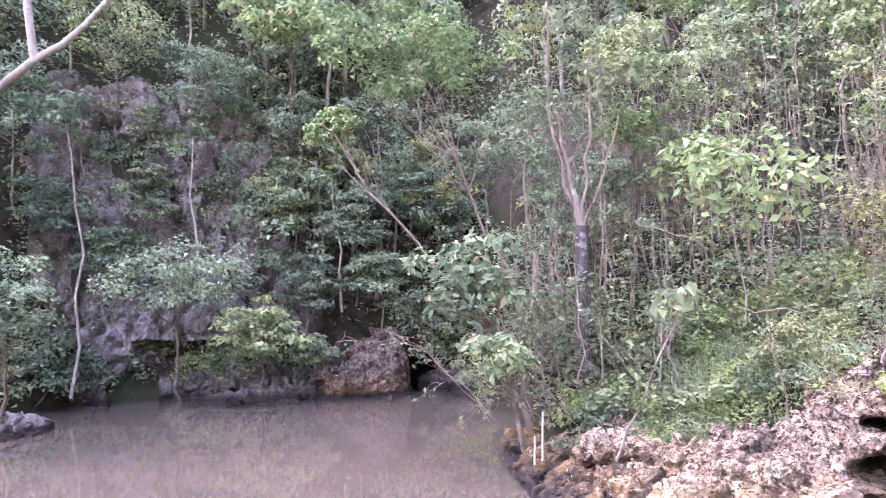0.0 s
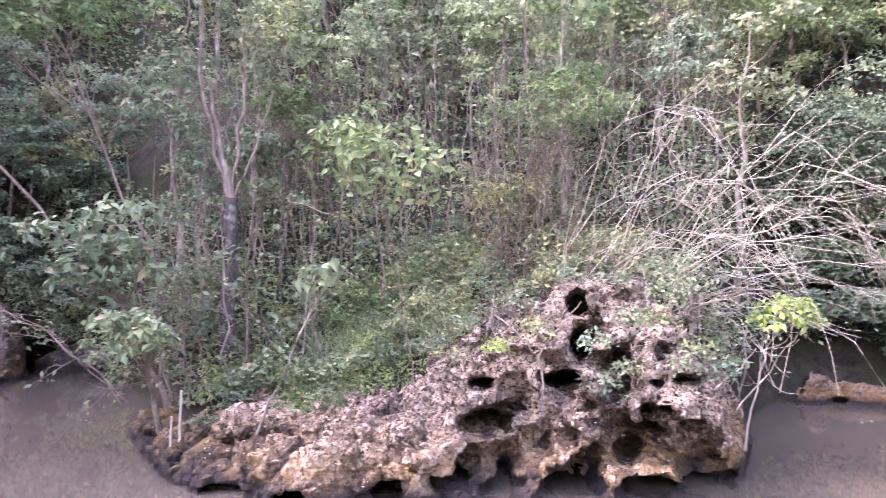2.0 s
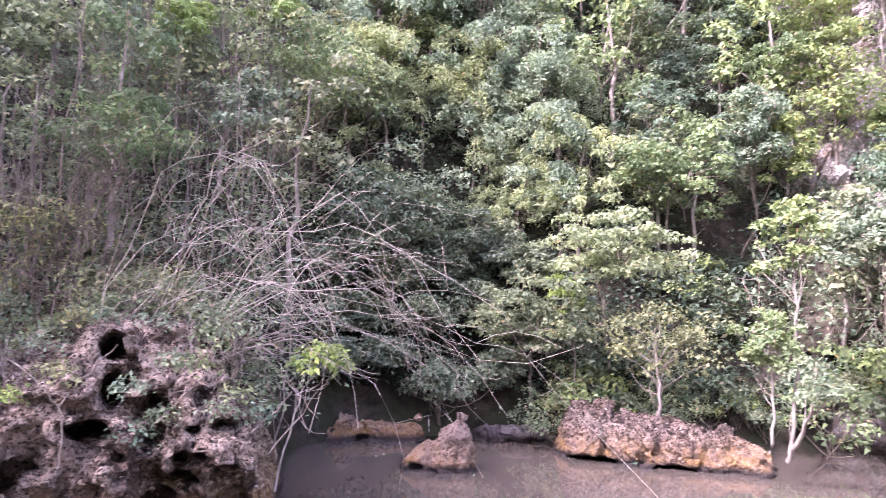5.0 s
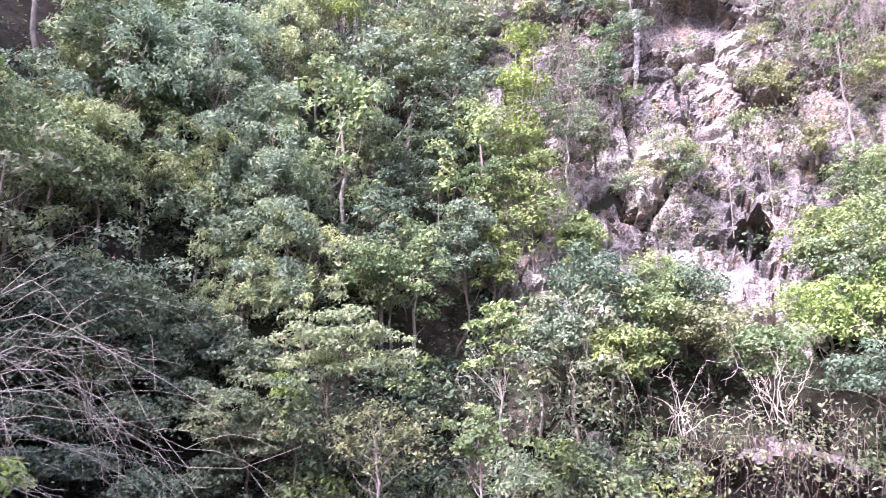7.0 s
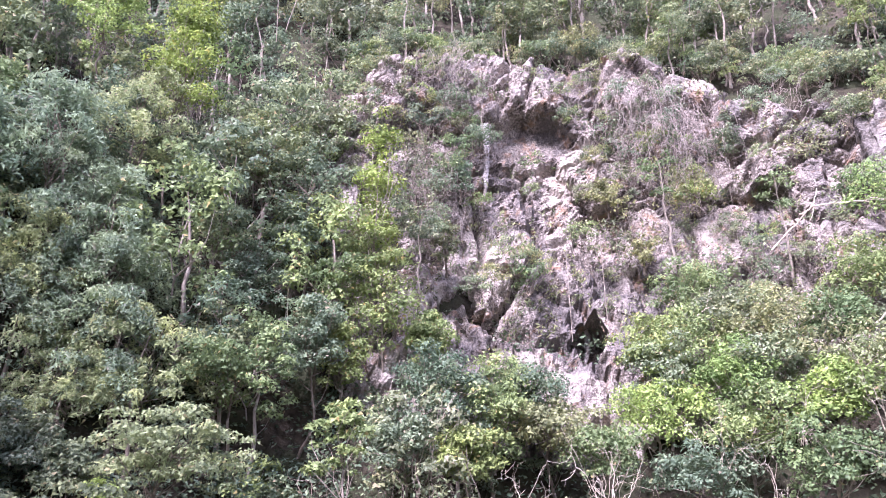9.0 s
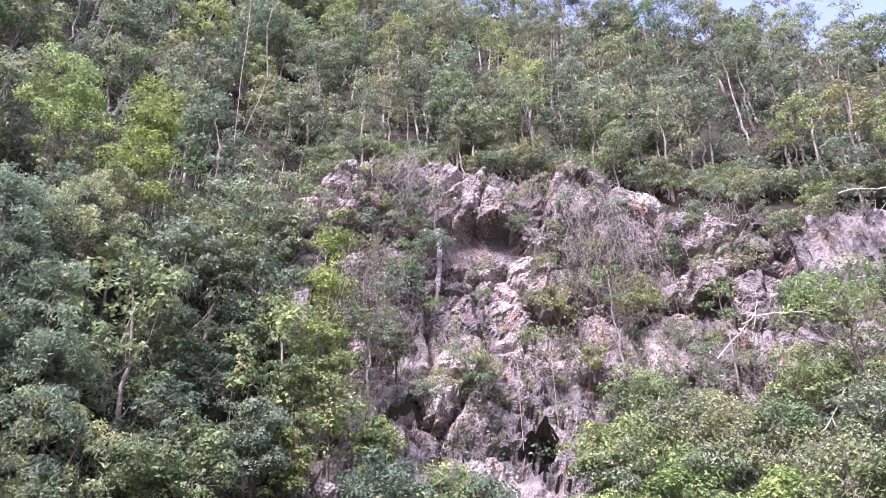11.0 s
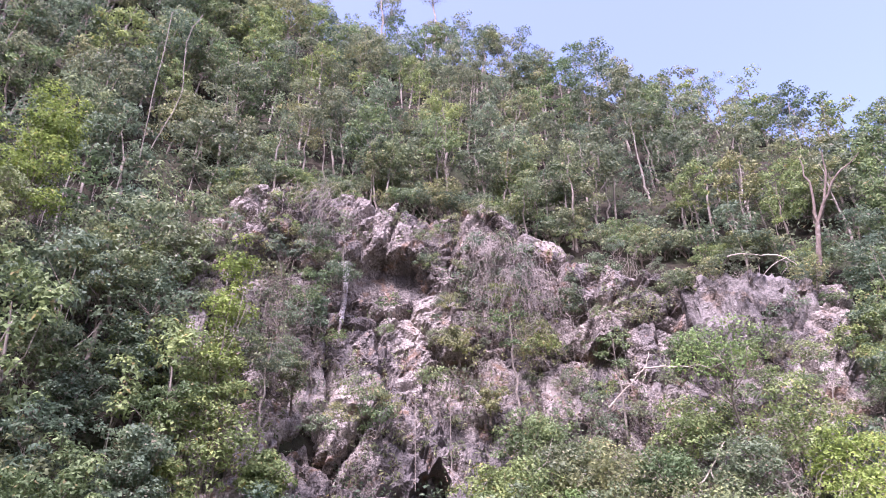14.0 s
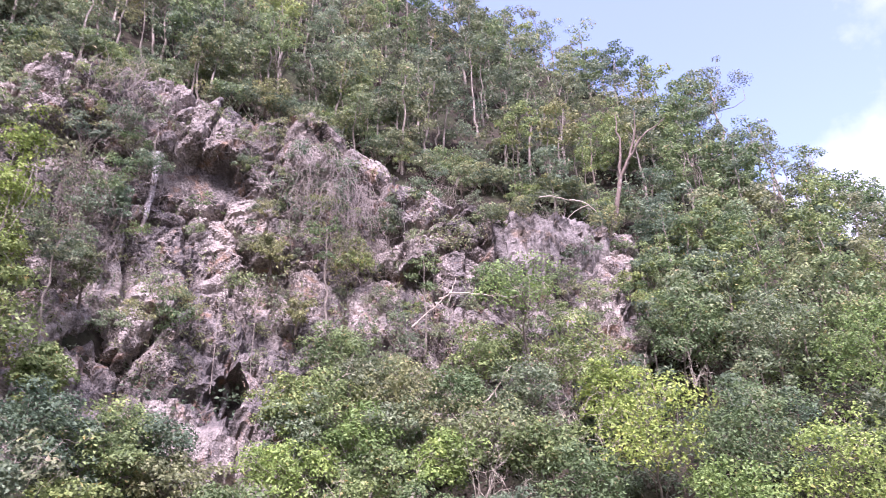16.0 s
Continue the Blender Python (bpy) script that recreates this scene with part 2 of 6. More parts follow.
def blocks(p, scale, seed=0):
    """Jointed rock: a height for each block, and how near a joint lies (1 in the joint)."""
    q = np.asarray(p) * scale
    i = np.floor(q).astype(np.int64)
    best, second, tone = np.full(len(q), 9.0), np.full(len(q), 9.0), np.zeros(len(q))
    for dx in (-1, 0, 1):
        for dy in (-1, 0, 1):
            for dz in (-1, 0, 1):
                c = i + np.array([dx, dy, dz])
                a, b, g_ = _hash(c[:, 0] + seed, c[:, 1], c[:, 2]), _hash(c[:, 0], c[:, 1] + 31 + seed, c[:, 2]), _hash(c[:, 0], c[:, 1], c[:, 2] + 57 + seed)
                d = np.sqrt((c[:, 0] + a - q[:, 0]) ** 2 + (c[:, 1] + b - q[:, 1]) ** 2 + (c[:, 2] + g_ - q[:, 2]) ** 2)
                near = d < best
                second = np.where(near, best, np.minimum(second, d))
                tone = np.where(near, _hash(c[:, 0] + 7, c[:, 1] + 3, c[:, 2] + 11 + seed), tone)
                best = np.minimum(best, d)
    return tone - 0.5, np.clip(1 - (second - best) / 0.16, 0, 1)


def cups(p, scale):
    """Scalloped weathering: deep in the middle of each cell, sharp ridges between."""
    q = np.asarray(p) * scale
    i = np.floor(q).astype(np.int64)
    best = np.full(len(q), 9.0)
    for dx in (-1, 0, 1):
        for dy in (-1, 0, 1):
            for dz in (-1, 0, 1):
                c = i + np.array([dx, dy, dz])
                a, b, g_ = _hash(c[:, 0] + 5, c[:, 1], c[:, 2]), _hash(c[:, 0], c[:, 1] + 23, c[:, 2]), _hash(c[:, 0], c[:, 1], c[:, 2] + 71)
                best = np.minimum(best, np.sqrt((c[:, 0] + a - q[:, 0]) ** 2 + (c[:, 1] + b - q[:, 1]) ** 2 + (c[:, 2] + g_ - q[:, 2]) ** 2))
    return best - 0.55


# the plan's bearings, and the true ones that they stand for
PLAN_AZ = [-46, -34, -30, -20, -6.2, -1.5, 5.5, 12.2, 25, 33, 41.5, 46.9, 53, 57, 62, 68, 77.5, 83, 95, 98.2, 109.6, 113.8, 117.7, 133.5, 146, 152.3, 163.5, 170, 190, 314]
TRUE_AZ = [-34.5, -23.4, -19.8, -10.6, 2.2, 6.0, 12.5, 18.5, 30.4, 37.8, 45.3, 50.0, 56.6, 59.9, 64.7, 69.7, 78.4, 82.6, 94.5, 96.9, 106.3, 109.8, 113.7, 128.6, 140.6, 146.5, 156.4, 162.5, 181.0, 325.5]


def true_az(az):
    return np.interp((np.asarray(az, float) + 46) % 360 - 46, PLAN_AZ, TRUE_AZ)


def circle(a, r, z):
    """Points at the true bearings a."""
    a = np.radians(a)
    return np.stack([np.sin(a) * r, np.cos(a) * r, z * np.ones_like(a)], -1)


def polar(az, r, z):
    """Points at the plan's bearings az; the far bank beyond the outcrop lies a little further out than the plan draws it."""
    out = np.interp(az, [54, 60, 92, 99], [0, 2.0, 2.0, 0]) * np.clip((30 - np.asarray(r)) / 8, 0, 1) * np.clip(np.asarray(r) / 8, 0, 1)
    return circle(true_az(az), r + out, z)


def grid_faces(rows, cols, flip=False):
    i = np.arange((rows - 1) * (cols - 1))
    a = i // (cols - 1) * cols + i % (cols - 1)
    q = np.stack([a, a + 1, a + cols + 1, a + cols], -1)
    return q[:, ::-1] if flip else q


def tube(path, radii, sides=6):
    """Vertices and quads of a tapered tube along a path."""
    path, radii = np.asarray(path, float), np.asarray(radii, float)
    d = np.gradient(path, axis=0)
    d /= np.linalg.norm(d, axis=1)[:, None] + 1e-9
    ref = np.where(np.abs(d[:, 2:3]) > 0.9, np.array([[1.0, 0, 0]]), np.array([[0, 0, 1.0]]))
    u = np.cross(d, ref)
    u /= np.linalg.norm(u, axis=1)[:, None] + 1e-9
    v = np.cross(d, u)
    a = np.linspace(0, 2 * np.pi, sides, endpoint=False)
    ring = np.cos(a)[None, :, None] * u[:, None] + np.sin(a)[None, :, None] * v[:, None]
    pts = (path[:, None] + ring * radii[:, None, None]).reshape(-1, 3)
    k, n_ = len(path), sides
    i = np.arange((k - 1) * n_)
    row, col = i // n_, i % n_
    q = np.stack([row * n_ + col, row * n_ + (col + 1) % n_, (row + 1) * n_ + (col + 1) % n_, (row + 1) * n_ + col], -1)
    return pts, q


def tubes(items, sides=6):
    vs, qs, base = [], [], 0
    for path, radii in items:
        v, q = tube(path, radii, sides)
        vs.append(v)
        qs.append(q + base)
        base += len(v)
    return np.concatenate(vs), np.concatenate(qs)


def bent(a, b, rng, bow=0.12, steps=6, sag=0.0):
    """A crooked path from a to b."""
    a, b = np.asarray(a, float), np.asarray(b, float)
    t = np.linspace(0, 1, steps)[:, None]
    length = np.linalg.norm(b - a)
    side = rng.normal(size=3) * bow * length
    wob = rng.normal(size=(steps, 3)) * 0.011 * length
    wob[0] = wob[-1] = 0
    path = a + (b - a) * t + side * np.sin(np.pi * t) + wob
    path[:, 2] += sag * length * np.sin(np.pi * t[:, 0])
    return path


def leaves(centres, size, rng, up=0.6, out=None, width=0.5, plain=False):
    """Folded leaf blades at the centres, turned mostly upwards (or along out)."""
    k = len(centres)
    nrm = rng.normal(size=(k, 3)) * 0.45
    nrm[:, 2] += up
    if out is not None:
        nrm += out
    nrm /= np.linalg.norm(nrm, axis=1)[:, None] + 1e-9
    d = rng.normal(size=(k, 3))
    d[:, 2] -= 0.5
    d -= nrm * (d * nrm).sum(1)[:, None]
    d /= np.linalg.norm(d, axis=1)[:, None] + 1e-9
    s = np.cross(nrm, d)
    ln = (size * rng.uniform(0.65, 1.3, k))[:, None]
    base, tip = centres - d * ln * 0.5, centres + d * ln * 0.5 - nrm * ln * 0.12
    mid = centres - d * ln * 0.06 + nrm * ln * 0.06
    le, ri = mid + s * ln * width * 0.5, mid - s * ln * width * 0.5
    if plain:           # far leaves: one face each
        v = np.stack([base + s * ln * width * 0.5, base - s * ln * width * 0.5, tip], 1).reshape(-1, 3)
        return v, np.arange(k * 3).reshape(-1, 3)
    v = np.stack([base, ri, tip, le], 1).reshape(-1, 3)
    b = np.arange(k)[:, None] * 4
    tri = np.concatenate([b + np.array([[0, 1, 2]]), b + np.array([[0, 2, 3]])], 1).reshape(-1, 3)
    return v, tri


# ---- lie of the land: distance and height along each bearing ----
AZ = np.array([-40, -30, -20, -8, 2, 5, 8, 20, 30, 42, 49.5, 52.5, 55.5, 70, 80, 92, 100, 115, 130, 145, 155, 165, 175, 190.0])
SHORE_R = [22, 28, 27, 26, 25, 20, 14.2, 12.8, 12.8, 12.6, 13, 15, 18.3, 18.7, 18, 20, 22, 25, 25, 25, 26, 28, 30, 30]
FOOT_R = [23, 28.6, 27.6, 26.6, 25.8, 21, 15.7, 14.7, 14.2, 13.7, 14.0, 16, 19.5, 20, 19.3, 21.5, 23, 26, 26, 26, 27, 29, 31, 31]
FOOT_Z = [1.0, 1.5, 1.8, 2.0, 1.5, 0.6, 0.4, 0.8, 1.7, 2.8, 2.2, 1.0, 1, 1, 1, 1.2, 1.5, 2.5, 2.5, 2.5, 2, 2, 2, 2]
MID_R = [25, 29.5, 28.6, 28, 27.5, 24, 20, 18.5, 17.5, 16.8, 16.5, 18, 22, 23, 23, 25, 28, 32, 32.5, 33, 33, 34, 36, 36]
MID_Z = [5, 9, 9, 8, 7, 4.5, 2.5, 3.0, 3.8, 4.2, 4.0, 3.5, 5, 5, 5.5, 7, 9, 11.5, 11, 11, 10, 9, 8, 6]
TOP_R = [30, 31.5, 31, 31, 31, 30, 29, 27, 25, 25, 25, 26, 28, 31, 33, 33.5, 34, 36, 36.5, 38, 40, 42, 44, 45]
TOP_Z = [14, 17, 17, 15, 14, 13, 12, 11.5, 11, 10.5, 10.5, 10.5, 13, 17, 20, 22.5, 26, 27.5, 25, 22.5, 21, 17, 13, 10]
# the first crest heights are out of view, raised to keep sun off the outcrop
CREST_Z = [70, 68, 65, 64, 64, 64, 64, 64, 63, 62, 62, 62, 63, 68, 71, 71, 68, 65, 61, 50.3, 43, 33, 21, 13]
CREST_R = 57.0


def land_knots(az):
    """Distances and heights of the profile's knots at the bearings az."""
    g = lambda col: np.interp(az, AZ, col)
    o = np.ones_like(az)
    R = [3 * o, 6.5 * o, g(SHORE_R) - 1.5, g(SHORE_R), g(FOOT_R), g(MID_R), g(TOP_R), CREST_R * o, 90 * o, 400 * o, 3000 * o]
    Z = [1.9 * o, -1.2 * o, -1.8 * o, -0.25 * o, g(FOOT_Z), g(MID_Z), g(TOP_Z), g(CREST_Z), g(CREST_Z) - 6, 12 * o, 0 * o]
    return np.array(R), np.array(Z)


def land_z(az, r):
    R, Z = land_knots(np.array([float(az)]))
    return float(np.interp(r, R[:, 0], Z[:, 0]))


# hollows: bearing, height of the middle, half width, half height, depth
HOLLOWS = [(-1.5, 0.3, 1.4, 0.75, 3.5), (119, 1.0, 3.2, 1.4, 4.0), (100.5, 1.2, 2.0, 1.5, 2.5), (117.6, 11.0, 1.6, 2.0, 3.5),
           (114.2, 22.0, 2.6, 1.9, 1.6)]


def hollow_out(az, r, z, hollows, deeper=0.0, torn=1.5):
    """Hollows sunk into a face; torn: how uneven their rims are."""
    ragged = 1.15 + torn * fbm(polar(az, r, z) + 0.25 * fbm(polar(az, r, z), 1.1, 2)[:, None], 2.1, 3)
    r0 = r
    for ha, hz, hw, hh, hd in hollows:
        u = (az - ha) * np.pi / 180 * r0 / hw
        w = (z - hz) / hh
        d2 = (u * u + w * w) * ragged
        near = (np.abs(az - ha) < 25) & (r0 > 9)
        r = np.where(near, np.maximum(r, r0 + (hd + deeper) * np.clip((1.2 - d2) * 1.6, 0, 1) ** 0.7), r)
    return r


def make_ground():
    front = np.arange(-46, 192, 1.0)
    back = np.arange(192, 314.1, 4.0)
    az = np.concatenate([front, back])
    R, Z = land_knots(np.where(az <= 190, az, 190))
    wrap = np.clip((az - 192) / 30, 0, 1) * np.clip((314 - az) / 30, 0, 1)      # behind: a low wooded bank
    backR = np.array([3, 6.5, 9, 12, 16, 24, 40, 70, 120, 400, 3000.0])[:, None]
    backZ = np.array([1.9, 1.9, 2.0, 2.2, 3.0, 6, 14, 26, 24, 12, 0.0])[:, None]
    start = land_knots(np.array([-46.0]))
    t = np.clip((az - 192) / 122, 0, 1)
    R, Z = np.where(az > 192, R * (1 - t) + start[0] * t, R), np.where(az > 192, Z * (1 - t) + start[1] * t, Z)
    R, Z = R * (1 - wrap) + backR * wrap, Z * (1 - wrap) + backZ * wrap
    counts = [5, 4, 4, 6, 14, 36, 36, 6, 5, 5]
    rows_r, rows_z = [R[0] * 0.001, R[0]], [Z[0], Z[0]]
    for k, cnt in enumerate(counts):
        for j in range(1, cnt + 1):
            u = j / cnt
            rows_r.append(R[k] + (R[k + 1] - R[k]) * u)
            rows_z.append(Z[k] + (Z[k + 1] - Z[k]) * u)
    rr, zz = np.array(rows_r), np.array(rows_z)
    aa = np.broadcast_to(az, rr.shape)
    flat = polar(aa.ravel(), rr.ravel(), zz.ravel())
    rough = fbm(flat, 0.22, 4) * np.clip((rr.ravel() - 10) / 15, 0.0, 1.0) * np.where(rr.ravel() > 80, 0, 1)
    r2 = rr.ravel() - rough * 2.0
    z2 = zz.ravel() + rough * 0.8
    far = rr.ravel() > 15
    r2 = np.where(far, hollow_out(aa.ravel(), r2, z2, HOLLOWS, 0.8), r2)
    v = polar(aa.ravel(), r2, z2)
    rows, cols = rr.shape
    q = grid_faces(rows, cols)
    seam = np.arange(rows - 1) * cols
    q = np.concatenate([q, np.stack([seam + cols - 1, seam, seam + cols, seam + 2 * cols - 1], -1)])
    ob = part("ground", build_mesh("ground", v, [q], True), FLOOR)
    return tagged(ob, "steep wooded gorge slopes of dark leaf-strewn soil", "ground", kind="structure")


def make_water():
    a = np.linspace(0, 360, 73)[:-1]
    v = np.concatenate([polar(a, np.full(72, r), np.zeros(72)) for r in (5.0, 20.0, 34.0)])
    f = []
    for ring in range(2):
        i = np.arange(72)
        f.append(np.stack([ring * 72 + i, ring * 72 + (i + 1) % 72, (ring + 1) * 72 + (i + 1) % 72, (ring + 1) * 72 + i], -1)[:, ::-1])
    ob = part("water", build_mesh("water", v, f), WATER)
    return tagged(ob, "still muddy grey-brown river water", "water", kind="structure")


make_ground()
make_water()

# ---- rocks ----


def profile_rock(name, az0, az1, step, bearings, knots, rows, rough, hollows, mat, label, category="rock", pits=0, seed=1, kind="", strata=1.0, sink=0.0, sink_deg=3.0, warped=0.5, jointed=(), scallops=(), calm=(), torn=1.5):
    """A rock face that follows a profile (distance, height knots) along the bearings, weathered and pitted."""
    az = np.arange(az0, az1 + step / 2, step)
    R = np.array([np.interp(az, bearings, k[0]) for k in knots])
    Z = np.array([np.interp(az, bearings, k[1]) for k in knots])
    rr, zz = [R[0]], [Z[0]]
    for k, cnt in enumerate(rows):
        for j in range(1, cnt + 1):
            rr.append(R[k] + (R[k + 1] - R[k]) * j / cnt)
            zz.append(Z[k] + (Z[k + 1] - Z[k]) * j / cnt)
    rr, zz = np.array(rr), np.array(zz)
    aa = np.broadcast_to(az, rr.shape)
    p3 = polar(aa.ravel(), rr.ravel(), zz.ravel())
    edge = np.minimum(1, np.minimum(aa - az0, az1 - aa) / (step * 8)).ravel()
    lay = np.array([1, 1, strata])
    warp = np.stack([fbm(p3 + 40, 0.9, 3), fbm(p3 + 80, 0.9, 3), fbm(p3 + 120, 0.9, 3)], -1) * warped
    tu, tv = np.gradient(p3.reshape(*rr.shape, 3), axis=0), np.gradient(p3.reshape(*rr.shape, 3), axis=1)
    nr = np.cross(tv, tu).reshape(-1, 3)
    nr /= np.linalg.norm(nr, axis=1)[:, None] + 1e-9
    facing = np.sign((nr * -p3).sum(1) + 0.6 * nr[:, 2] * np.linalg.norm(p3, axis=1))[:, None]
    nr = nr * np.where(facing == 0, 1, facing)
    rng = np.random.default_rng(seed)
    hl = list(hollows)
    for _ in range(pits):
        i = rng.integers(len(p3))
        s = rng.uniform(0.05, 0.16)
        hl.append((aa.ravel()[i], zz.ravel()[i], s * 1.2, s, s * 1.8))
    rh = hollow_out(aa.ravel(), rr.ravel(), zz.ravel(), hl, torn=torn)
    p3 = polar(aa.ravel(), rh, zz.ravel() - 0.04 * (rh - rr.ravel()))
    amount = sum(a * (ridged((p3 + warp) * lay, s, 4) if k == "r" else fbm((p3 + warp) * lay, s, 4)) for k, s, a in rough)
    for s, a, deep in jointed:
        tone, joint = blocks((p3 + warp) * lay, s)
        amount = amount + a * tone - deep * joint
    for s, a in scallops:
        amount = amount + a * cups((p3 + warp) * lay, s)
    for ca, cz, cw, ch in calm:
        near = ((aa.ravel() - ca) * np.pi / 180 * rr.ravel() / cw) ** 2 + ((zz.ravel() - cz) / ch) ** 2
        amount = amount * np.clip(near * 1.2 - 0.1, 0.12, 1)
    amount = amount * (1 - 0.85 * np.clip((rh - rr.ravel()) / 0.5, 0, 1))
    p3 = p3 + nr * (amount * edge)[:, None]
    r2, z2 = np.hypot(p3[:, 0], p3[:, 1]), p3[:, 2]
    if sink:
        # the borders run raggedly back into the slope
        v01 = np.broadcast_to(np.linspace(0, 1, rr.shape[0])[:, None], rr.shape).ravel()
        rim = np.minimum(np.minimum(aa - az0, az1 - aa).ravel() / sink_deg, (1 - v01) / 0.12) + fbm(p3, 0.35, 4) * 1.4
        r2 = r2 + sink * np.clip(0.9 - rim, 0, 1)
    a2 = np.degrees(np.arctan2(p3[:, 0], p3[:, 1]))
    v = circle(a2, r2, z2)
    origin = v.mean(0)
    origin[2] = v[:, 2].min()
    ob = part(name, build_mesh(name, v - origin, [grid_faces(*rr.shape)], False), mat)
    ob.location = origin
    return tagged(ob, label, category, kind=kind)


def net(d, base, step):
    """A surface through the zeros of a field on a grid: one vertex in each cell that it crosses, one face across each edge."""
    inside = d < 0
    n0, n1, n2 = d.shape
    total, count = np.zeros((n0 - 1, n1 - 1, n2 - 1, 3)), np.zeros((n0 - 1, n1 - 1, n2 - 1))
    corners = [(0, 0, 0), (1, 0, 0), (0, 1, 0), (0, 0, 1), (1, 1, 0), (1, 0, 1), (0, 1, 1), (1, 1, 1)]

    def cut(c):
        return d[c[0]:n0 - 1 + c[0], c[1]:n1 - 1 + c[1], c[2]:n2 - 1 + c[2]]

    for a in corners:
        for b in corners:
            if sum(b) - sum(a) != 1 or any(q < p for p, q in zip(a, b)):
                continue
            da, db = cut(a), cut(b)
            cross = (da < 0) != (db < 0)
            t = np.where(cross, da / np.where(cross, da - db, 1), 0)
            for ax in range(3):
                total[..., ax] += np.where(cross, a[ax] + (b[ax] - a[ax]) * t, 0)
            count += cross
    used = count > 0
    index = np.full(used.shape, -1)
    index[used] = np.arange(used.sum())
    at = np.argwhere(used) + total[used] / count[used][:, None]
    faces = []
    for ax in range(3):
        u, w = [q for q in range(3) if q != ax]
        lo, hi = [slice(1, -1)] * 3, [slice(1, -1)] * 3
        lo[ax], hi[ax] = slice(0, -1), slice(1, None)
        flip = inside[tuple(lo)] != inside[tuple(hi)]
        e = np.argwhere(flip) + np.array([0 if q == ax else 1 for q in range(3)])
        way = inside[tuple(lo)][flip]
        ring = []
        for du, dw in ((-1, -1), (0, -1), (0, 0), (-1, 0)):
            c = e.copy()
            c[:, u] += du
            c[:, w] += dw
            ring.append(index[c[:, 0], c[:, 1], c[:, 2]])
        f = np.stack(ring, -1)
        turn = way if ax != 1 else ~way
        faces.append(np.where(turn[:, None], f, f[:, ::-1]))
    return np.asarray(base) + at * np.asarray(step), np.concatenate(faces)


def hollow_rock(name, bearings, knots, holes, cell, mat, label, swell=0.6, crust=1.0, seed=0):
    """A limestone rock as a solid, with round holes dissolved into it and a weathered, jointed crust."""
    R, Z = np.array([k[0] for k in knots], float), np.array([k[1] for k in knots], float)
    mid_r = float(R.mean())
    da = math.degrees(cell / mid_r)
    az = np.arange(bearings[0], bearings[-1] + da / 2, da)
    r = np.arange(R.min() - 0.4, min(R.max(), R.min() + 6.4), cell)
    z = np.arange(-0.6, Z.max() + 0.75, cell)
    kr, kz = np.array([np.interp(az, bearings, q) for q in R]), np.array([np.interp(az, bearings, q) for q in Z])
    top = np.array([np.interp(r, kr[:, i], kz[:, i], left=-2.0) for i in range(len(az))])
    top = np.where(r[None, :] < kr[0][:, None], -0.6 - 2.2 * (kr[0][:, None] - r[None, :]), top)
    slope = np.gradient(top, cell, axis=1)
    d = (z[None, None, :] - top[:, :, None]) / np.sqrt(1 + slope * slope)[:, :, None]
    near = np.abs(d) < 0.95
    i, j, k = np.nonzero(near)
    p = polar(az[i], r[j], z[k])
    e = d[near]
    bend = np.stack([fbm(p + 40 + seed, 0.9, 2), fbm(p + 80, 0.9, 2), fbm(p + 120, 0.9, 2)], -1) * 0.5
    q = p + bend
    e = e - swell * fbm(q, 0.4, 3)
    tone, joint = blocks(q, 1.0, seed)
    e = e - crust * (0.40 * tone - 0.26 * joint)
    tone, joint = blocks(q, 2.4, seed)
    e = e - crust * (0.26 * tone - 0.15 * joint)
    e = e + crust * (0.10 - 0.26 * np.clip(cups(q, 1.9) + 0.55, 0, 1)) - crust * (0.14 * np.clip(cups(q, 4.4) + 0.55, 0, 1) - 0.06)
    d[near] = e
    # holes: smooth round tunnels that run inwards from the face
    for ha, hz, hw, hh, hd in holes:
        c = int(np.argmin(np.abs(az - ha)))
        rs = float(np.interp(hz, np.maximum.accumulate(kz[:3, c]) + np.arange(3) * 1e-6, kr[:3, c]))
        i0, i1 = np.searchsorted(az, [ha - math.degrees(2.2 * hw / rs), ha + math.degrees(2.2 * hw / rs)])
        k0, k1 = np.searchsorted(z, [hz - 2.2 * hh, hz + 2.2 * hh])
        if i1 - i0 < 2 or k1 - k0 < 2:
            continue
        j0, j1 = np.searchsorted(r, [rs - 1.0, rs + 2.0 * hd + 0.4])
        a_, r_, z_ = np.meshgrid(az[i0:i1], r[j0:j1], z[k0:k1], indexing="ij")
        wob = 0.9 * fbm(np.stack([np.radians(a_) * rs, r_ * 0.6, z_], -1).reshape(-1, 3) + ha, 1.3 / max(hw, 0.12), 2).reshape(a_.shape)
        inward = np.clip((r_ - rs) / (hd + 0.1), -1, 1.6)
        u, w = np.radians(a_ - ha) * rs / hw, (z_ - hz + 0.12 * np.clip(r_ - rs, 0, 2)) / hh
        u, w = u + 0.5 * wob, w - 0.35 * wob * u
        body = np.sqrt(u * u + w * w + np.clip(inward - 0.35, 0, None) ** 2 * 2.2) * (1 + wob)
        gone = (1 - body) * min(hw, hh)
        sub = d[i0:i1, j0:j1, k0:k1]
        blend = np.clip(0.5 + 0.5 * (gone - sub) / 0.05, 0, 1)
        d[i0:i1, j0:j1, k0:k1] = sub * (1 - blend) + gone * blend + 0.05 * blend * (1 - blend)
    v, f = net(d, (az[0], r[0], z[0]), (da, cell, cell))
    v = polar(v[:, 0], v[:, 1], v[:, 2])
    fine = fbm(v, 4.0, 3) * 0.16 + (cups(v, 7.0) + 0.1) * 0.09
    v = v + np.stack([fine, np.roll(fine, 7) * 0.3, fbm(v + 31, 6.0, 2) * 0.14], -1) * crust
    origin = v.mean(0)
    origin[2] = v[:, 2].min()
    ob = part(name, build_mesh(name, v - origin, [f], False), mat)
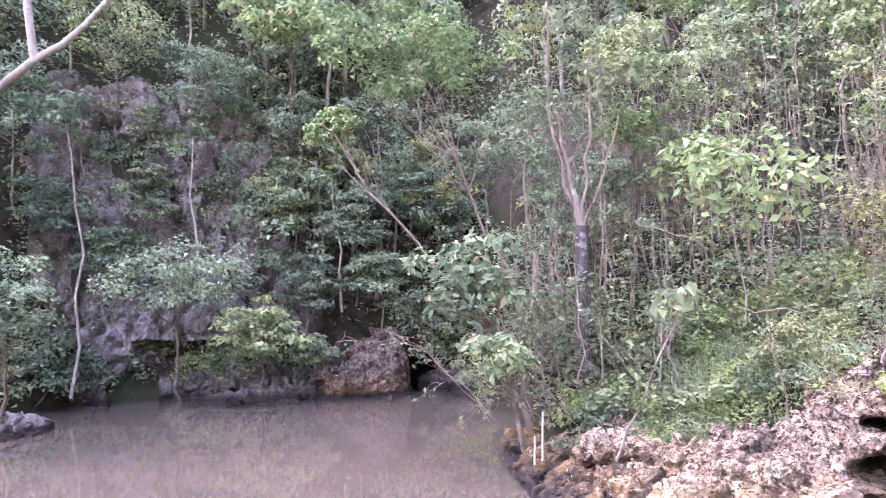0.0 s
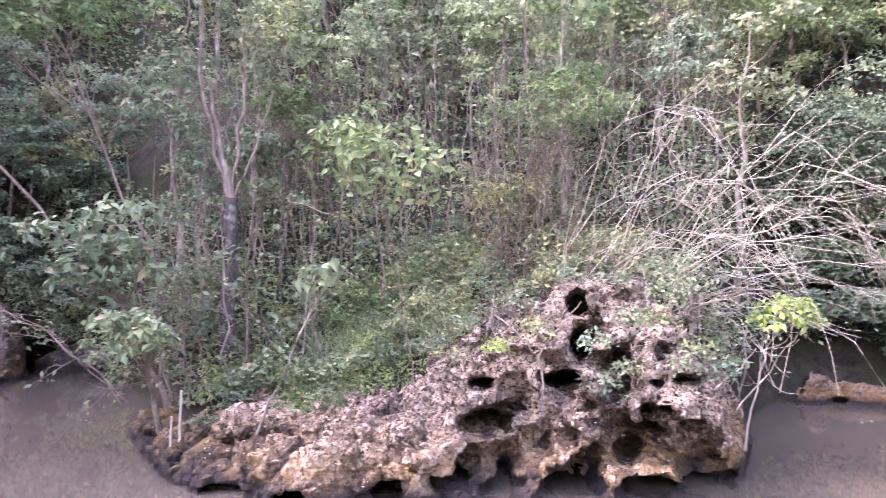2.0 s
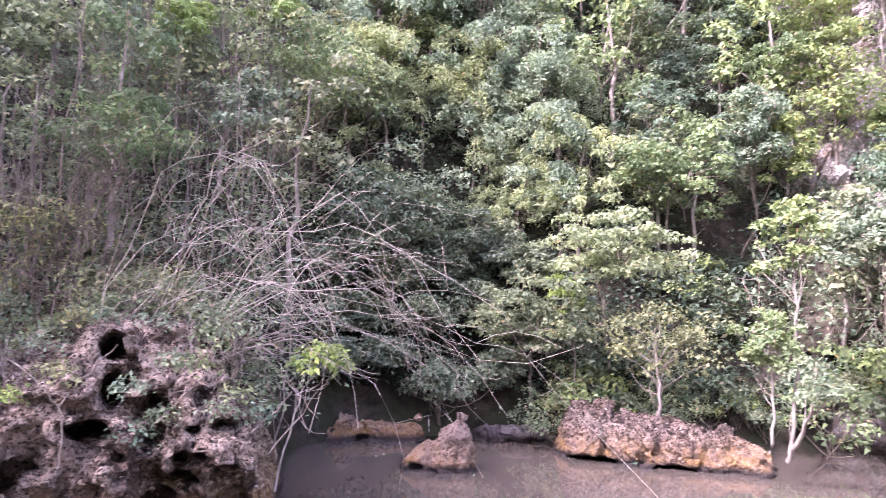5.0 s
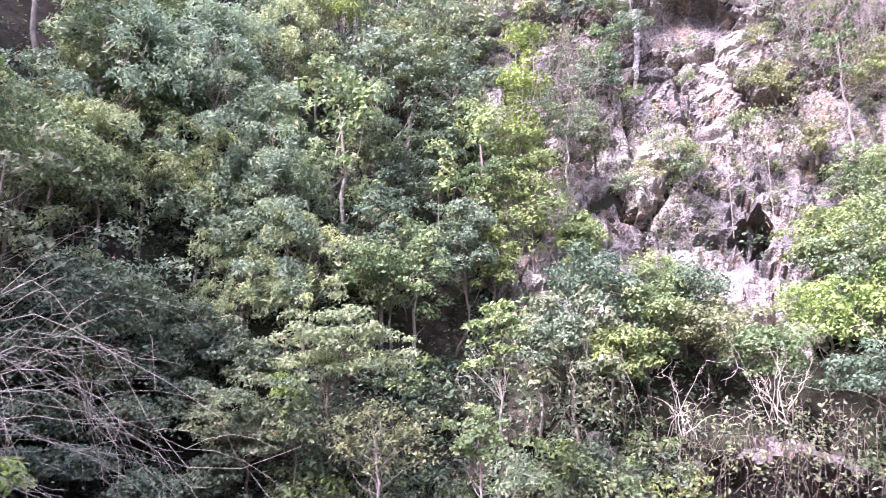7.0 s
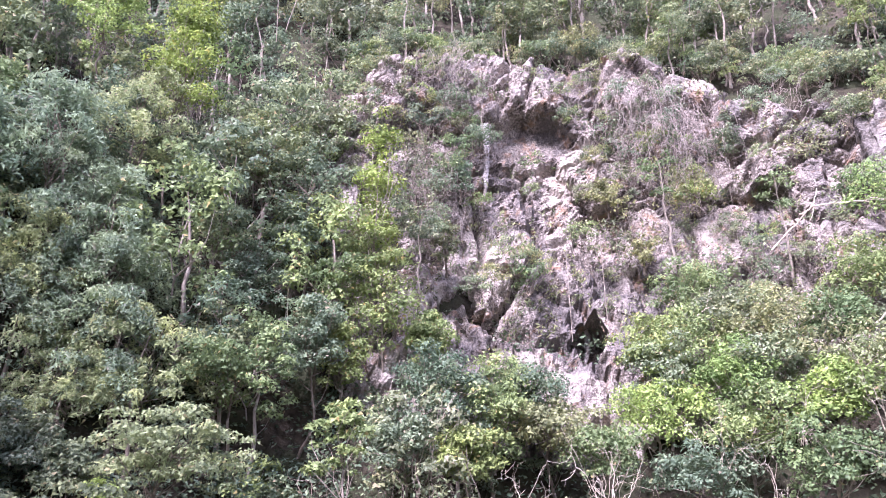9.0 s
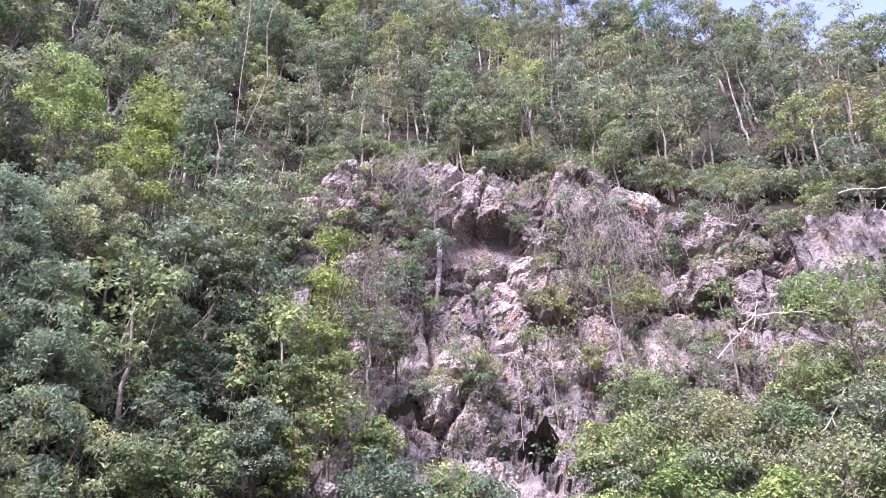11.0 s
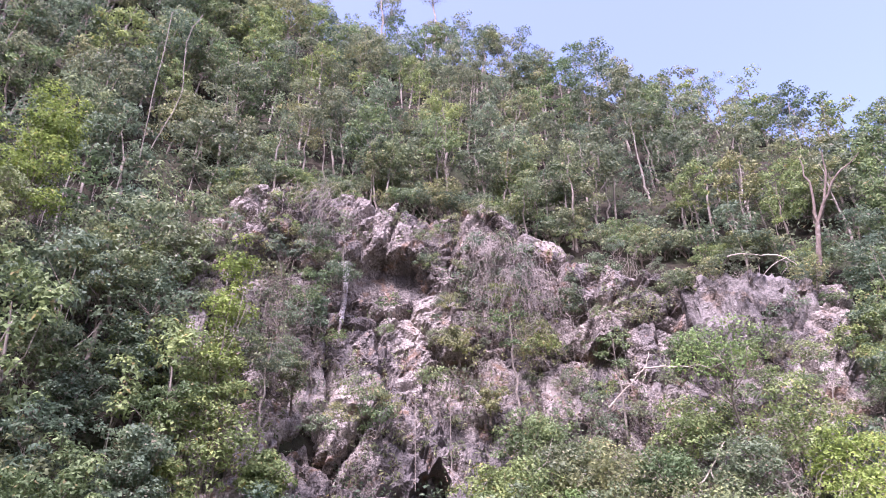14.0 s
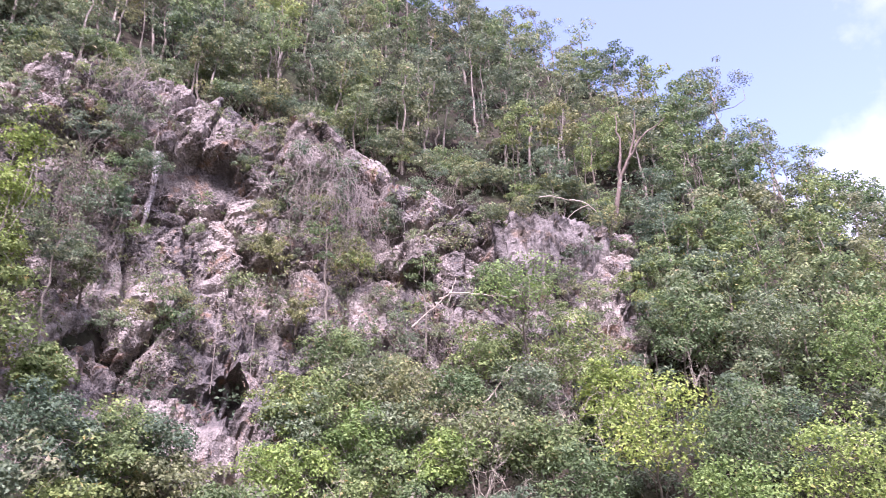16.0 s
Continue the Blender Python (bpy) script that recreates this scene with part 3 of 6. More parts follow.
    ob.location = origin
    return tagged(ob, label, "rock")


# solution holes: bearing, height, half width, half height, depth
UPPER_HOLES = [
    (41.3, 2.78, 0.22, 0.19, 2.4), (41.6, 2.19, 0.21, 0.27, 2.6), (44.9, 1.99, 0.22, 0.18, 1.5), (43.0, 2.43, 0.1, 0.23, 0.4), (33.4, 2.32, 0.14, 0.22, 1.8), (35.8, 2.47, 0.33, 0.25, 0.5),
    (40.2, 1.65, 0.36, 0.13, 2.4), (39.7, 1.41, 0.35, 0.16, 0.6), (32.8, 1.54, 0.23, 0.10, 1.5), (33.0, 1.02, 0.39, 0.17, 2.4), (35.5, 1.23, 0.39, 0.12, 1.5), (47.1, 1.28, 0.13, 0.13, 1.2),
    (46.9, 0.99, 0.33, 0.15, 1.8), (44.6, 1.05, 0.24, 0.25, 0.9), (45.8, 0.67, 0.26, 0.19, 2.4), (48.2, 2.07, 0.1, 0.14, 0.6), (43.9, 1.29, 0.15, 0.18, 0.5), (49.7, 1.64, 0.19, 0.08, 0.6)]
LOWER_HOLES = [
    (38.3, 0.71, 0.13, 0.12, 1.6), (41.0, 0.51, 0.16, 0.12, 1.0), (40.1, 0.22, 0.35, 0.16, 2.4), (34.6, 0.25, 0.13, 0.22, 2.2), (43.1, 0.68, 0.18, 0.21, 0.6), (49.6, 0.83, 0.13, 0.09, 0.6),
    (50.7, 0.2, 0.24, 0.12, 2.0), (46.8, 0.25, 0.42, 0.16, 2.4), (30.1, 0.29, 0.27, 0.1, 1.2), (25.0, 0.2, 0.3, 0.12, 1.2), (17.0, 0.1, 0.3, 0.12, 1.0), (11.5, 0.1, 0.35, 0.12, 1.0)]


def small_holes():
    """Lesser hollows that honeycomb the outcrop's water side."""
    g = np.random.default_rng(17)
    made = []
    for _ in range(96):
        a = g.uniform(31, 53)
        w = 0.06 + 0.2 * g.uniform() ** 1.6
        made.append((a, g.uniform(0.15, np.interp(a, [31, 40, 48, 53], [1.0, 2.0, 1.9, 0.9])), w * g.uniform(0.8, 1.5), w * g.uniform(0.7, 1.2), g.uniform(0.3, 1.2)))
    return made


OUT_AZ = [3.5, 5, 7, 10, 20, 26, 30, 36, 42, 46.5, 49, 51.5, 53.3, 54.6]
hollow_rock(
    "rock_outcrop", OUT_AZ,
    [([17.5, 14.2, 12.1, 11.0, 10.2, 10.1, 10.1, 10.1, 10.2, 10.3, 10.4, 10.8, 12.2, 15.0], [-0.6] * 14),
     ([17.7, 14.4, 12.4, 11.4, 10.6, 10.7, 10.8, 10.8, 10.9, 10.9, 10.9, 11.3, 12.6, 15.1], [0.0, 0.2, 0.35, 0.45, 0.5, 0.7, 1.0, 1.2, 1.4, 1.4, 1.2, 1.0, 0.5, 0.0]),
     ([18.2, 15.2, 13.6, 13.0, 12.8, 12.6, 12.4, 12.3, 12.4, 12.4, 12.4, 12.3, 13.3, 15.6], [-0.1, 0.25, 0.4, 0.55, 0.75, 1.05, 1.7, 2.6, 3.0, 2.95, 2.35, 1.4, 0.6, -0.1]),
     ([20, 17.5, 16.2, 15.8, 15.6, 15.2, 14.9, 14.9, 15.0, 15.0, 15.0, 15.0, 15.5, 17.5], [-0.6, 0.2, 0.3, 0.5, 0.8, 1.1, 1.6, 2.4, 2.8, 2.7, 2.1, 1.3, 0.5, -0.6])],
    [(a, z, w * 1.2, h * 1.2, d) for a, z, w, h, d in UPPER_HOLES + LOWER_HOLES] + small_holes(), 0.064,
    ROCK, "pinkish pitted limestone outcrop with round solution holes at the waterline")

CLIFF_AZ = [90, 95, 100, 106, 115, 125, 135, 145, 152, 155]
profile_rock(
    "limestone_cliff", 92.5, 155, 0.22, CLIFF_AZ,
    [([30.0, 29.6, 30.0, 30.6, 31.2, 31.8, 32.2, 33.2, 34.6, 36.4], [8.5, 7.0, 5.0, 4.5, 4.5, 5.0, 6.0, 7.5, 9.5, 11.5]),
     ([25.8, 25.4, 26.0, 26.8, 27.4, 28.2, 28.8, 29.8, 31.2, 33.2], [10.5, 8.5, 6.5, 6.0, 6.0, 6.5, 7.5, 9.0, 11.0, 13]),
     ([29.3, 29.5, 30.1, 30.6, 31.5, 32.1, 32.5, 33.3, 34.5, 35.9], [18, 18, 17, 16.5, 16.5, 17, 16.5, 17, 18, 18]),
     ([31.1, 30.7, 30.9, 31.5, 32.5, 32.9, 33.5, 34.7, 36.2, 37.5], [21.5, 22.6, 23.4, 23.6, 23.4, 22.6, 20.4, 20.0, 19.8, 19.6]),
     ([32.7, 32.1, 31.9, 32.5, 33.5, 34.1, 34.9, 36.1, 37.9, 39.4], [24.3, 26.6, 28.1, 28.6, 28.8, 28.2, 24.6, 22.6, 21.4, 20.6])],
    [6, 44, 66, 50], [("f", 0.13, 1.8), ("f", 0.5, 0.5), ("f", 3.0, 0.18)],
    [(114.2, 22.0, 2.4, 1.6, 1.4), (118.4, 10.8, 0.75, 1.1, 3.0), (104, 27.5, 0.8, 1.2, 0.7), (121, 21, 0.8, 0.6, 0.7),
     (131, 19.5, 1.0, 0.7, 0.8), (134, 17.0, 0.9, 0.9, 0.9), (139, 21.0, 0.7, 0.9, 0.7), (127, 17.5, 0.9, 0.6, 0.6), (111, 17.0, 0.6, 0.9, 0.5)],
    CLIFF_ROCK, "tall pale pinkish-grey limestone cliff with a shallow alcove", "cliff", pits=40, kind="structure", strata=0.8, sink=3.5, sink_deg=1.5, warped=0.7, jointed=[(0.34, 1.1, 0.6), (0.85, 0.5, 0.26), (2.4, 0.15, 0.07)], calm=[(114.2, 21.6, 2.3, 1.7)])
GREY_ROCK = rock_material("fluted_limestone", (0.034, 0.031, 0.027), (0.115, 0.104, 0.090), (0.27, 0.247, 0.215), (0.18, 0.14, 0.10), bands=(0.05, 0.046, 0.041))
profile_rock(
    "fluted_wall", 140.5, 152.0, 0.13, [139.5, 143, 148, 152.5],
    [([34.2, 33.8, 34.2, 35.4], [15.0, 15.0, 15.3, 15.8]), ([33.7, 33.3, 33.7, 34.9], [18.4, 18.7, 18.7, 18.5]), ([34.3, 33.9, 34.3, 35.5], [20.2, 20.6, 20.4, 19.5]), ([36.9, 36.5, 36.9, 37.9], [20.6, 21.0, 20.8, 19.9])],
    [26, 16, 10], [("r", 1.2, 1.3), ("r", 3.0, 0.5), ("f", 5.0, 0.25)], [], GREY_ROCK,
    "grey fluted limestone wall above dense shrubs", "cliff", pits=12, seed=6, kind="structure", strata=0.16, sink=1.2, sink_deg=1.0, warped=0.4)
profile_rock(
    "rock_wall", -36, -9, 0.2, [-36, -30, -20, -9],
    [([26.6, 27.6, 27.0, 26.4], [1.0, 2.0, 2.0, 2.0]), ([28.2, 28.6, 27.9, 27.6], [6.0, 7.0, 7.0, 5.0]), ([29.8, 29.8, 29.2, 28.8], [11.5, 13.0, 12.5, 9.5])],
    [40, 50], [("r", 0.22, 1.0), ("f", 0.8, 0.6), ("f", 2.0, 0.4)], [], DARK_ROCK,
    "dark streaked limestone wall half hidden by trees", "cliff", pits=20, seed=4, kind="structure", strata=0.5, sink=3.0, warped=1.0, jointed=[(0.5, 0.9, 0.3), (1.6, 0.35, 0.1)])


def bank_rock(az0, az1, r, top, seed, mat, label, hollows=(), depth=1.2, name="bank_rock", ridge=None):
    """A low ledge or undercut rock at the water's edge, between two bearings."""
    rng = np.random.default_rng(seed)
    ks = np.linspace(az0, az1, 9)
    shape = np.sin(np.linspace(0.12, np.pi - 0.12, 9)) ** 0.35 * rng.uniform(0.7, 1.1, 9)
    if ridge:
        shape = np.interp(np.linspace(0, 1, 9), np.linspace(0, 1, len(ridge)), ridge)
    end = 1 - np.sin(np.linspace(0, np.pi, 9)) ** 0.4
    step = max(0.06, 0.05 / r * 57.3)
    arc = radians(az1 - az0) * r
    step = max(step, (az1 - az0) / 150)
    return profile_rock(name, az0, az1, step, ks,
                        [(r + end * depth * 0.8, [-0.5] * 9), (r + 0.05 + end * depth * 0.8, shape * top * 0.55), (r + depth * 0.3 + end * depth * 0.5, shape * top),
                         (r + depth * (0.9 - 0.3 * end), shape * top * 0.95), (np.full(9, r + depth * 1.1), [-0.5] * 9)],
                        [16, 10, 12, 4], [("f", 0.5, 0.8 * min(1.4, top)), ("f", 1.6, 0.3 * min(1.2, top)), ("f", 5.0, 0.10)], hollows, mat, label, pits=int(6 + arc * 3), seed=seed, jointed=[(1.1, 0.4 * min(1.3, top), 0.2 * min(1, top)), (3.0, 0.12 * min(1, top), 0.05)], scallops=[(2.2, 0.30 * min(1, top)), (5.5, 0.12 * min(1, top))])




def low_rock(name, az0, az1, r, top, ridge, depth, cell, label, holes=(), seed=0, swell=0.3, crust=0.8):
    """A low solid rock standing in the water, its crest following the ridge heights."""
    n = len(ridge)
    ends = np.sin(np.linspace(0, np.pi, n)) ** 0.45
    crest = np.array(ridge) * top
    mid = r + depth * 0.5
    back = [mid + depth * 0.5 * e for e in ends]
    hollow_rock(name, list(np.linspace(az0, az1, n)),
                [([mid - depth * 0.5 * e for e in ends], [-0.6] * n), ([mid - depth * 0.36 * e for e in ends], list(crest * 0.7)), ([mid - depth * 0.08 * e for e in ends], list(crest)),
                 ([mid + depth * 0.3 * e for e in ends], list(crest * 0.85)), ([b + 0.02 for b in back], [-0.6] * n), ([b + 0.5 for b in back], [-1.6] * n)],
                holes, cell, ISLE_ROCK, label, swell, crust, seed)


low_rock("islet_rock", 63.2, 71.0, 14.0, 0.95, (-0.4, 0.25, 0.5, 0.62, 0.6, 0.85, 1.2, 1.05, -0.3), 1.1, 0.045, "small jagged orange-pink limestone islet in the river", [(65.4, 0.1, 0.16, 0.08, 0.4)], 3, 0.16, 0.42)
low_rock("bank_rock", 57.4, 66.8, 17.5, 0.5, (-0.5, 0.8, 1.0, 0.9, 1.05, 0.95, 1.0, 0.9, -0.5), 1.2, 0.055, "low ochre-stained rock ledge at the far bank", [(60.5, 0.08, 0.2, 0.07, 0.4)], 5, 0.12, 0.4)
low_rock("island_rock", 76.2, 95.8, 16.0, 1.4, (-0.4, 0.95, 0.95, 0.85, 0.8, 0.7, 0.55, 0.35, -0.4), 3.2, 0.06, "flat-topped rock island with orange-stained undercut sides", [(81.5, 0.05, 0.9, 0.14, 0.7), (87.5, 0.0, 0.5, 0.12, 0.5)], 7, 0.25, 0.6)
bank_rock(-22, -3.0, 24.9, 0.35, 14, DARK_ROCK, "dark low rock shelf along the water", depth=1.2)
bank_rock(-24, -8, 26.4, 1.3, 23, DARK_ROCK, "dark rocky bank behind the low shelf", depth=1.6)
bank_rock(-2.5, 6.5, 24.6, 0.9, 24, DARK_ROCK, "dark rocky bank beside the water cave", [(-1.5, 0.2, 1.0, 0.6, 1.6)], depth=1.4)
bank_rock(-11.5, -3.4, 24.2, 1.3, 15, ISLE_ROCK, "pale pinkish boulder ledge beside a water cave", depth=1.6)
bank_rock(-9.4, -3.2, 24.8, 2.3, 16, ISLE_ROCK, "tall pink weathered rock beside a water cave", depth=1.8)
bank_rock(-30, -22, 27.0, 3.6, 17, DARK_ROCK, "mossy bulging rock overhanging the river", [(-24.2, 0.2, 1.6, 1.0, 1.4)], depth=2.0)
bank_rock(-38, -31, 21.8, 0.5, 18, DARK_ROCK, "dark wet rock shelf strewn with twigs", depth=1.6)
bank_rock(96, 110, 23.0, 3.0, 19, DARK_ROCK, "dark undercut river bank rock below hanging shrubs", [(100.5, 0.9, 1.8, 1.3, 1.8)], depth=2.2)
bank_rock(109, 132, 24.6, 3.3, 20, DARK_ROCK, "rock overhang above a dark water cave", [(119, 0.8, 3.6, 1.7, 3.2)], depth=2.4)
bank_rock(131, 152, 25.0, 2.6, 21, DARK_ROCK, "dark rock bank below dense shrubs", depth=2.2)
bank_rock(69.5, 79.5, 18.1, 0.45, 22, DARK_ROCK, "low dark rocky shore under overhanging leaves", depth=1.4)

# ---- plants ----


def crown_points(rng, clumps, per, spread, flat):
    """Leaf centres and outward directions round the middles of the clumps."""
    cs, outs = [], []
    for c, s in clumps:
        k = int(per * s * s)
        d = rng.normal(size=(k, 3))
        d /= np.linalg.norm(d, axis=1)[:, None] + 1e-9
        d[:, 2] = np.where(d[:, 2] < -0.25, -d[:, 2], d[:, 2])
        rad = spread * s * rng.uniform(0.35, 1.08, k)[:, None] ** 0.6
        cs.append(np.asarray(c) + d * rad * np.array([1, 1, flat]))
        outs.append(d * 0.8)
    return np.concatenate(cs), np.concatenate(outs)


def plant(name, clumps, wood, leaf_size, per, spread, flat, leaf_mat, bark_mat, rng, label, category, width=0.57, sides=5, up=0.35, strands=None, plain=False):
    """A tree or shrub at the origin: trunk, branches and a crown of single leaves."""
    top = tagged(new(name), label, category)
    v, q = tubes(wood[:1], sides + 2)
    part("trunk", build_mesh("trunk", v, [q], True), bark_mat, top)
    if len(wood) > 1:
        v, q = tubes(wood[1:], sides)
        tagged(part("limb", build_mesh("limb", v, [q], True), bark_mat, top), kind="stuff")
    if len(clumps):
        c, o = crown_points(rng, clumps, per, spread, flat)
        if strands is not None:
            c, o = np.concatenate([c, strands]), np.concatenate([o, np.zeros_like(strands)])
        v, t = leaves(c, leaf_size, rng, up, o, width, plain)
        part("crown", build_mesh("crown", v, [t]), leaf_mat, top)
    return top


def broadleaf(seed, height, crown, mat, bark, label, leaf=0.188, per=73, n=24, low=0.35, name="tree", spread=0.56, flat=0.85, lean=0.0, trunk=0.014, plain=False):
    """An irregular forest tree with clumped foliage."""
    rng = np.random.default_rng(seed)
    topv = np.array([rng.normal() * 0.3 + lean, rng.normal() * 0.3, height * 0.86])
    wood = [(bent((0, 0, -0.4), topv, rng, 0.05, 9), np.linspace(height * trunk + 0.02, 0.02, 9))]
    clumps = []
    for k in range(n):
        f = low + (1 - low) * (k + rng.uniform(0, 1)) / n
        a, rr = k * 2.4 + rng.uniform(-0.5, 0.5), crown * (0.25 + 0.75 * rng.uniform() ** 0.6) * math.sin(math.pi * min(0.98, 0.15 + 0.8 * (f - low) / (1 - low))) ** 0.6
        base = topv * min(0.97, f * 0.9)
        c = np.array([base[0] + rr * math.cos(a), base[1] + rr * math.sin(a), height * f + rng.uniform(-0.2, 0.3)])
        clumps.append((c, rng.uniform(0.7, 1.25)))
        if rng.uniform() < 0.5 and (not plain or k % 3 == 0):
            wood.append((bent(base * 0.9 - np.array([0, 0, 0.2]), c, rng, 0.1, 4, -0.05), np.linspace(0.012 * height * 0.45, 0.008, 4)))
    return plant(name, clumps, wood, leaf, per, spread, flat, mat, bark, rng, label, "tree", sides=3, plain=plain, width=0.62 if plain else 0.57)


def slender(seed, height, mat, bark, label, leaf=0.184, n=12, per=72, spread=0.65, name="slender_tree", crown=1.1, plain=False):
    """A thin straight trunk with a sparse crown."""
    rng = np.random.default_rng(seed)
    topv = np.array([rng.normal() * 0.25, rng.normal() * 0.25, height * 0.93])
    wood = [(bent((0, 0, -0.4), topv, rng, 0.018, 10), np.linspace((0.06 if plain else 0.035) + height * 0.006, 0.02 if plain else 0.012, 10))]
    clumps = []
    for k in range(n):
        f = rng.uniform(0.55, 1.0)
        a, rr = rng.uniform(0, 6.28), crown * rng.uniform(0.2, 1.0)
        c = np.array([topv[0] * f + rr * math.cos(a), topv[1] * f + rr * math.sin(a), height * f])
        clumps.append((c, rng.uniform(0.6, 1.1)))
        if k % 2:
            wood.append((bent(topv * f * 0.9, c, rng, 0.1, 4), np.linspace(0.022, 0.006, 4)))
    return plant(name, clumps, wood, leaf, per, spread, 0.6, mat, bark, rng, label, "tree", sides=3, plain=plain, width=0.62 if plain else 0.57)


def shrub(seed, height, crown, mat, bark, label, leaf=0.168, per=62, n=12, spread=0.55, name="shrub", flat=0.7):
    """A many-stemmed bush."""
    rng = np.random.default_rng(seed)
    wood, clumps = [], []
    for k in range(n):
        a, rr = k * 2.4 + rng.uniform(-0.4, 0.4), crown * rng.uniform(0.1, 1.0) ** 0.7
        c = np.array([rr * math.cos(a), rr * math.sin(a), height * rng.uniform(0.35, 1.0) * (1 - 0.35 * (rr / crown) ** 2)])
        clumps.append((c, rng.uniform(0.7, 1.2)))
        if k % 2 == 0:
            wood.append((bent((rng.normal() * 0.1, rng.normal() * 0.1, -0.25), c, rng, 0.12, 5), np.linspace(0.03, 0.006, 5)))
    return plant(name, clumps, wood, leaf, per, spread, flat, mat, bark, rng, label, "shrub", sides=3, plain=True, width=0.6)


def feathery(seed, height, crown, label, mat=None, name="feathery_tree", low=0.4):
    """A pale fine-leaved tree with loose drooping billows."""
    rng = np.random.default_rng(seed)
    topv = np.array([0.2, 0.1, height * 0.9])
    wood = [(bent((0, 0, -0.4), topv, rng, 0.05, 9), np.linspace(0.09, 0.02, 9))]
    clumps, strands = [], []
    for k in range(40):
        f = low + (1 - low) * rng.uniform() ** 0.7
        a, rr = rng.uniform(0, 6.28), crown * rng.uniform(0.1, 0.95) * math.sqrt(max(0.05, 1.2 - ((f - low) / (1 - low)) ** 2))
        c = np.array([rr * math.cos(a), rr * math.sin(a), height * f])
        clumps.append((c, rng.uniform(0.5, 1.2)))
        if k % 2:
            wood.append((bent(topv * f * 0.85, c, rng, 0.1, 5), np.linspace(0.025, 0.006, 5)))
        d = np.array([math.cos(a), math.sin(a), 0.3])
        t = rng.uniform(0, 1, 40)[:, None]
        strands.append(c + d * t * 0.8 - np.array([0, 0, 0.9]) * t * t + rng.normal(size=(40, 3)) * 0.10)
    return plant(name, clumps, wood, 0.19, 95, 0.55, 0.7, mat or LEAF_SILVER, BARK_GREY, rng, label, "tree", width=0.34, up=0.3, sides=3, strands=np.concatenate(strands))


def bare(seed, reach, n, bark, label, name="bare_shrub", side=(1, 0, 0), thick=0.02, rise=0.8, droop=1.0, forks=3, spray=0.45):
    """Leafless branches that rise and arch over, mostly to one side, forked twice."""
    rng = np.random.default_rng(seed)
    wood = []
    side = np.asarray(side, float)
    for k in range(n):
        a = rng.uniform(0, 6.28)
        d = side * rng.uniform(0.35, 1.0) + np.array([math.cos(a), math.sin(a), 0]) * spray
        ln, up = reach * rng.uniform(0.45, 1.0), rise * rng.uniform(0.5, 1.15)
        t = np.linspace(0, 1, 9)[:, None]
        path = d * ln * t ** 0.9 + np.array([0, 0, 1.0]) * ln * (up * 1.6 * t - droop * rng.uniform(0.5, 1.2) * t * t)
        path = path + side * rng.uniform(-0.25, 0.3) * reach * 0.5 + np.array([rng.normal() * 0.15, rng.normal() * 0.15, -0.1])
        path = path + np.cumsum(rng.normal(size=(9, 3)) * 0.022 * ln, 0)
        path[:, 2] = np.maximum(path[:, 2], -0.22 * reach - 0.1 + 0.1 * np.sin(k * 1.7 + 9 * t[:, 0]))
        wood.append((path, np.linspace(thick * rng.uniform(0.5, 1.1), 0.004, 9)))
        for j in rng.integers(3, 9, forks):
            e = (path[j] - path[j - 2]) * rng.uniform(0.8, 2.4) + rng.normal(size=3) * reach * 0.09
            sub = bent(path[j], path[j] + e, rng, 0.15, 5, -0.1)
            wood.append((sub, np.linspace(thick * 0.4, 0.003, 5)))
            wood.append((bent(sub[3], sub[3] + rng.normal(size=3) * reach * 0.08, rng, 0.2, 3), np.linspace(thick * 0.25, 0.002, 3)))
    return plant(name, [], wood, 0, 0, 0, 0, None, bark, rng, label, "shrub", sides=3)


def arching(seed, count, reach, high, side, bark, label, name="dead_shrub", thick=0.015, fall=0.5, leaf_mat=None, leaf=0.09, per=0, foot=0.35, bend=(0.55, 0.82)):
    """Thin stems that rise together and arch over to one side, with drooping twigs."""
    rng = np.random.default_rng(seed)
    side = np.asarray(side, float)
    deep = np.array([side[1], -side[0], 0])
    wood, pts = [], []
    t = np.linspace(0, 1, 11)[:, None]
    up = np.array([0, 0, 1.0])
    for k in range(count):
        ln, h = reach * rng.uniform(0.25, 1.0), high * rng.uniform(0.15, 1.0)
        path = side * ln * t ** 1.15 + deep * rng.normal() * 0.9 * t + up * (h * np.sin(np.pi * rng.uniform(*bend) * t) - fall * rng.uniform(0, 1) * t ** 3)
        path = path + side * rng.normal() * foot + deep * rng.normal() * foot * 0.7 + np.cumsum(rng.normal(size=(11, 3)) * 0.032 * ln, 0)
        wood.append((path, np.linspace(thick * rng.uniform(0.5, 1.1), 0.004, 11)))
        for j in rng.integers(3, 11, 6):
            e = (path[j] - path[j - 2]) * rng.uniform(0.6, 1.8) + rng.normal(size=3) * 0.28 - up * rng.uniform(0, 0.35)
            sub = bent(path[j], path[j] + e, rng, 0.16, 5, 0.08)
            wood.append((sub, np.linspace(thick * 0.4, 0.003, 5)))
            wood.append((bent(sub[2], sub[2] + rng.normal(size=3) * 0.3, rng, 0.2, 3), np.linspace(thick * 0.25, 0.002, 3)))
            if per:
                q = rng.uniform(0.3, 1, per)[:, None]
                pts.append(sub[0] + (sub[-1] - sub[0]) * q + rng.normal(size=(per, 3)) * 0.10)
    ob = plant(name, [], wood, 0, 0, 0, 0, None, bark, rng, label, "shrub" if "shrub" in name else "tree", sides=3)
    if per:
        v, f_ = leaves(np.concatenate(pts), leaf, rng, 0.5)
        part("foliage", build_mesh("foliage", v, [f_]), leaf_mat, ob)
    return ob


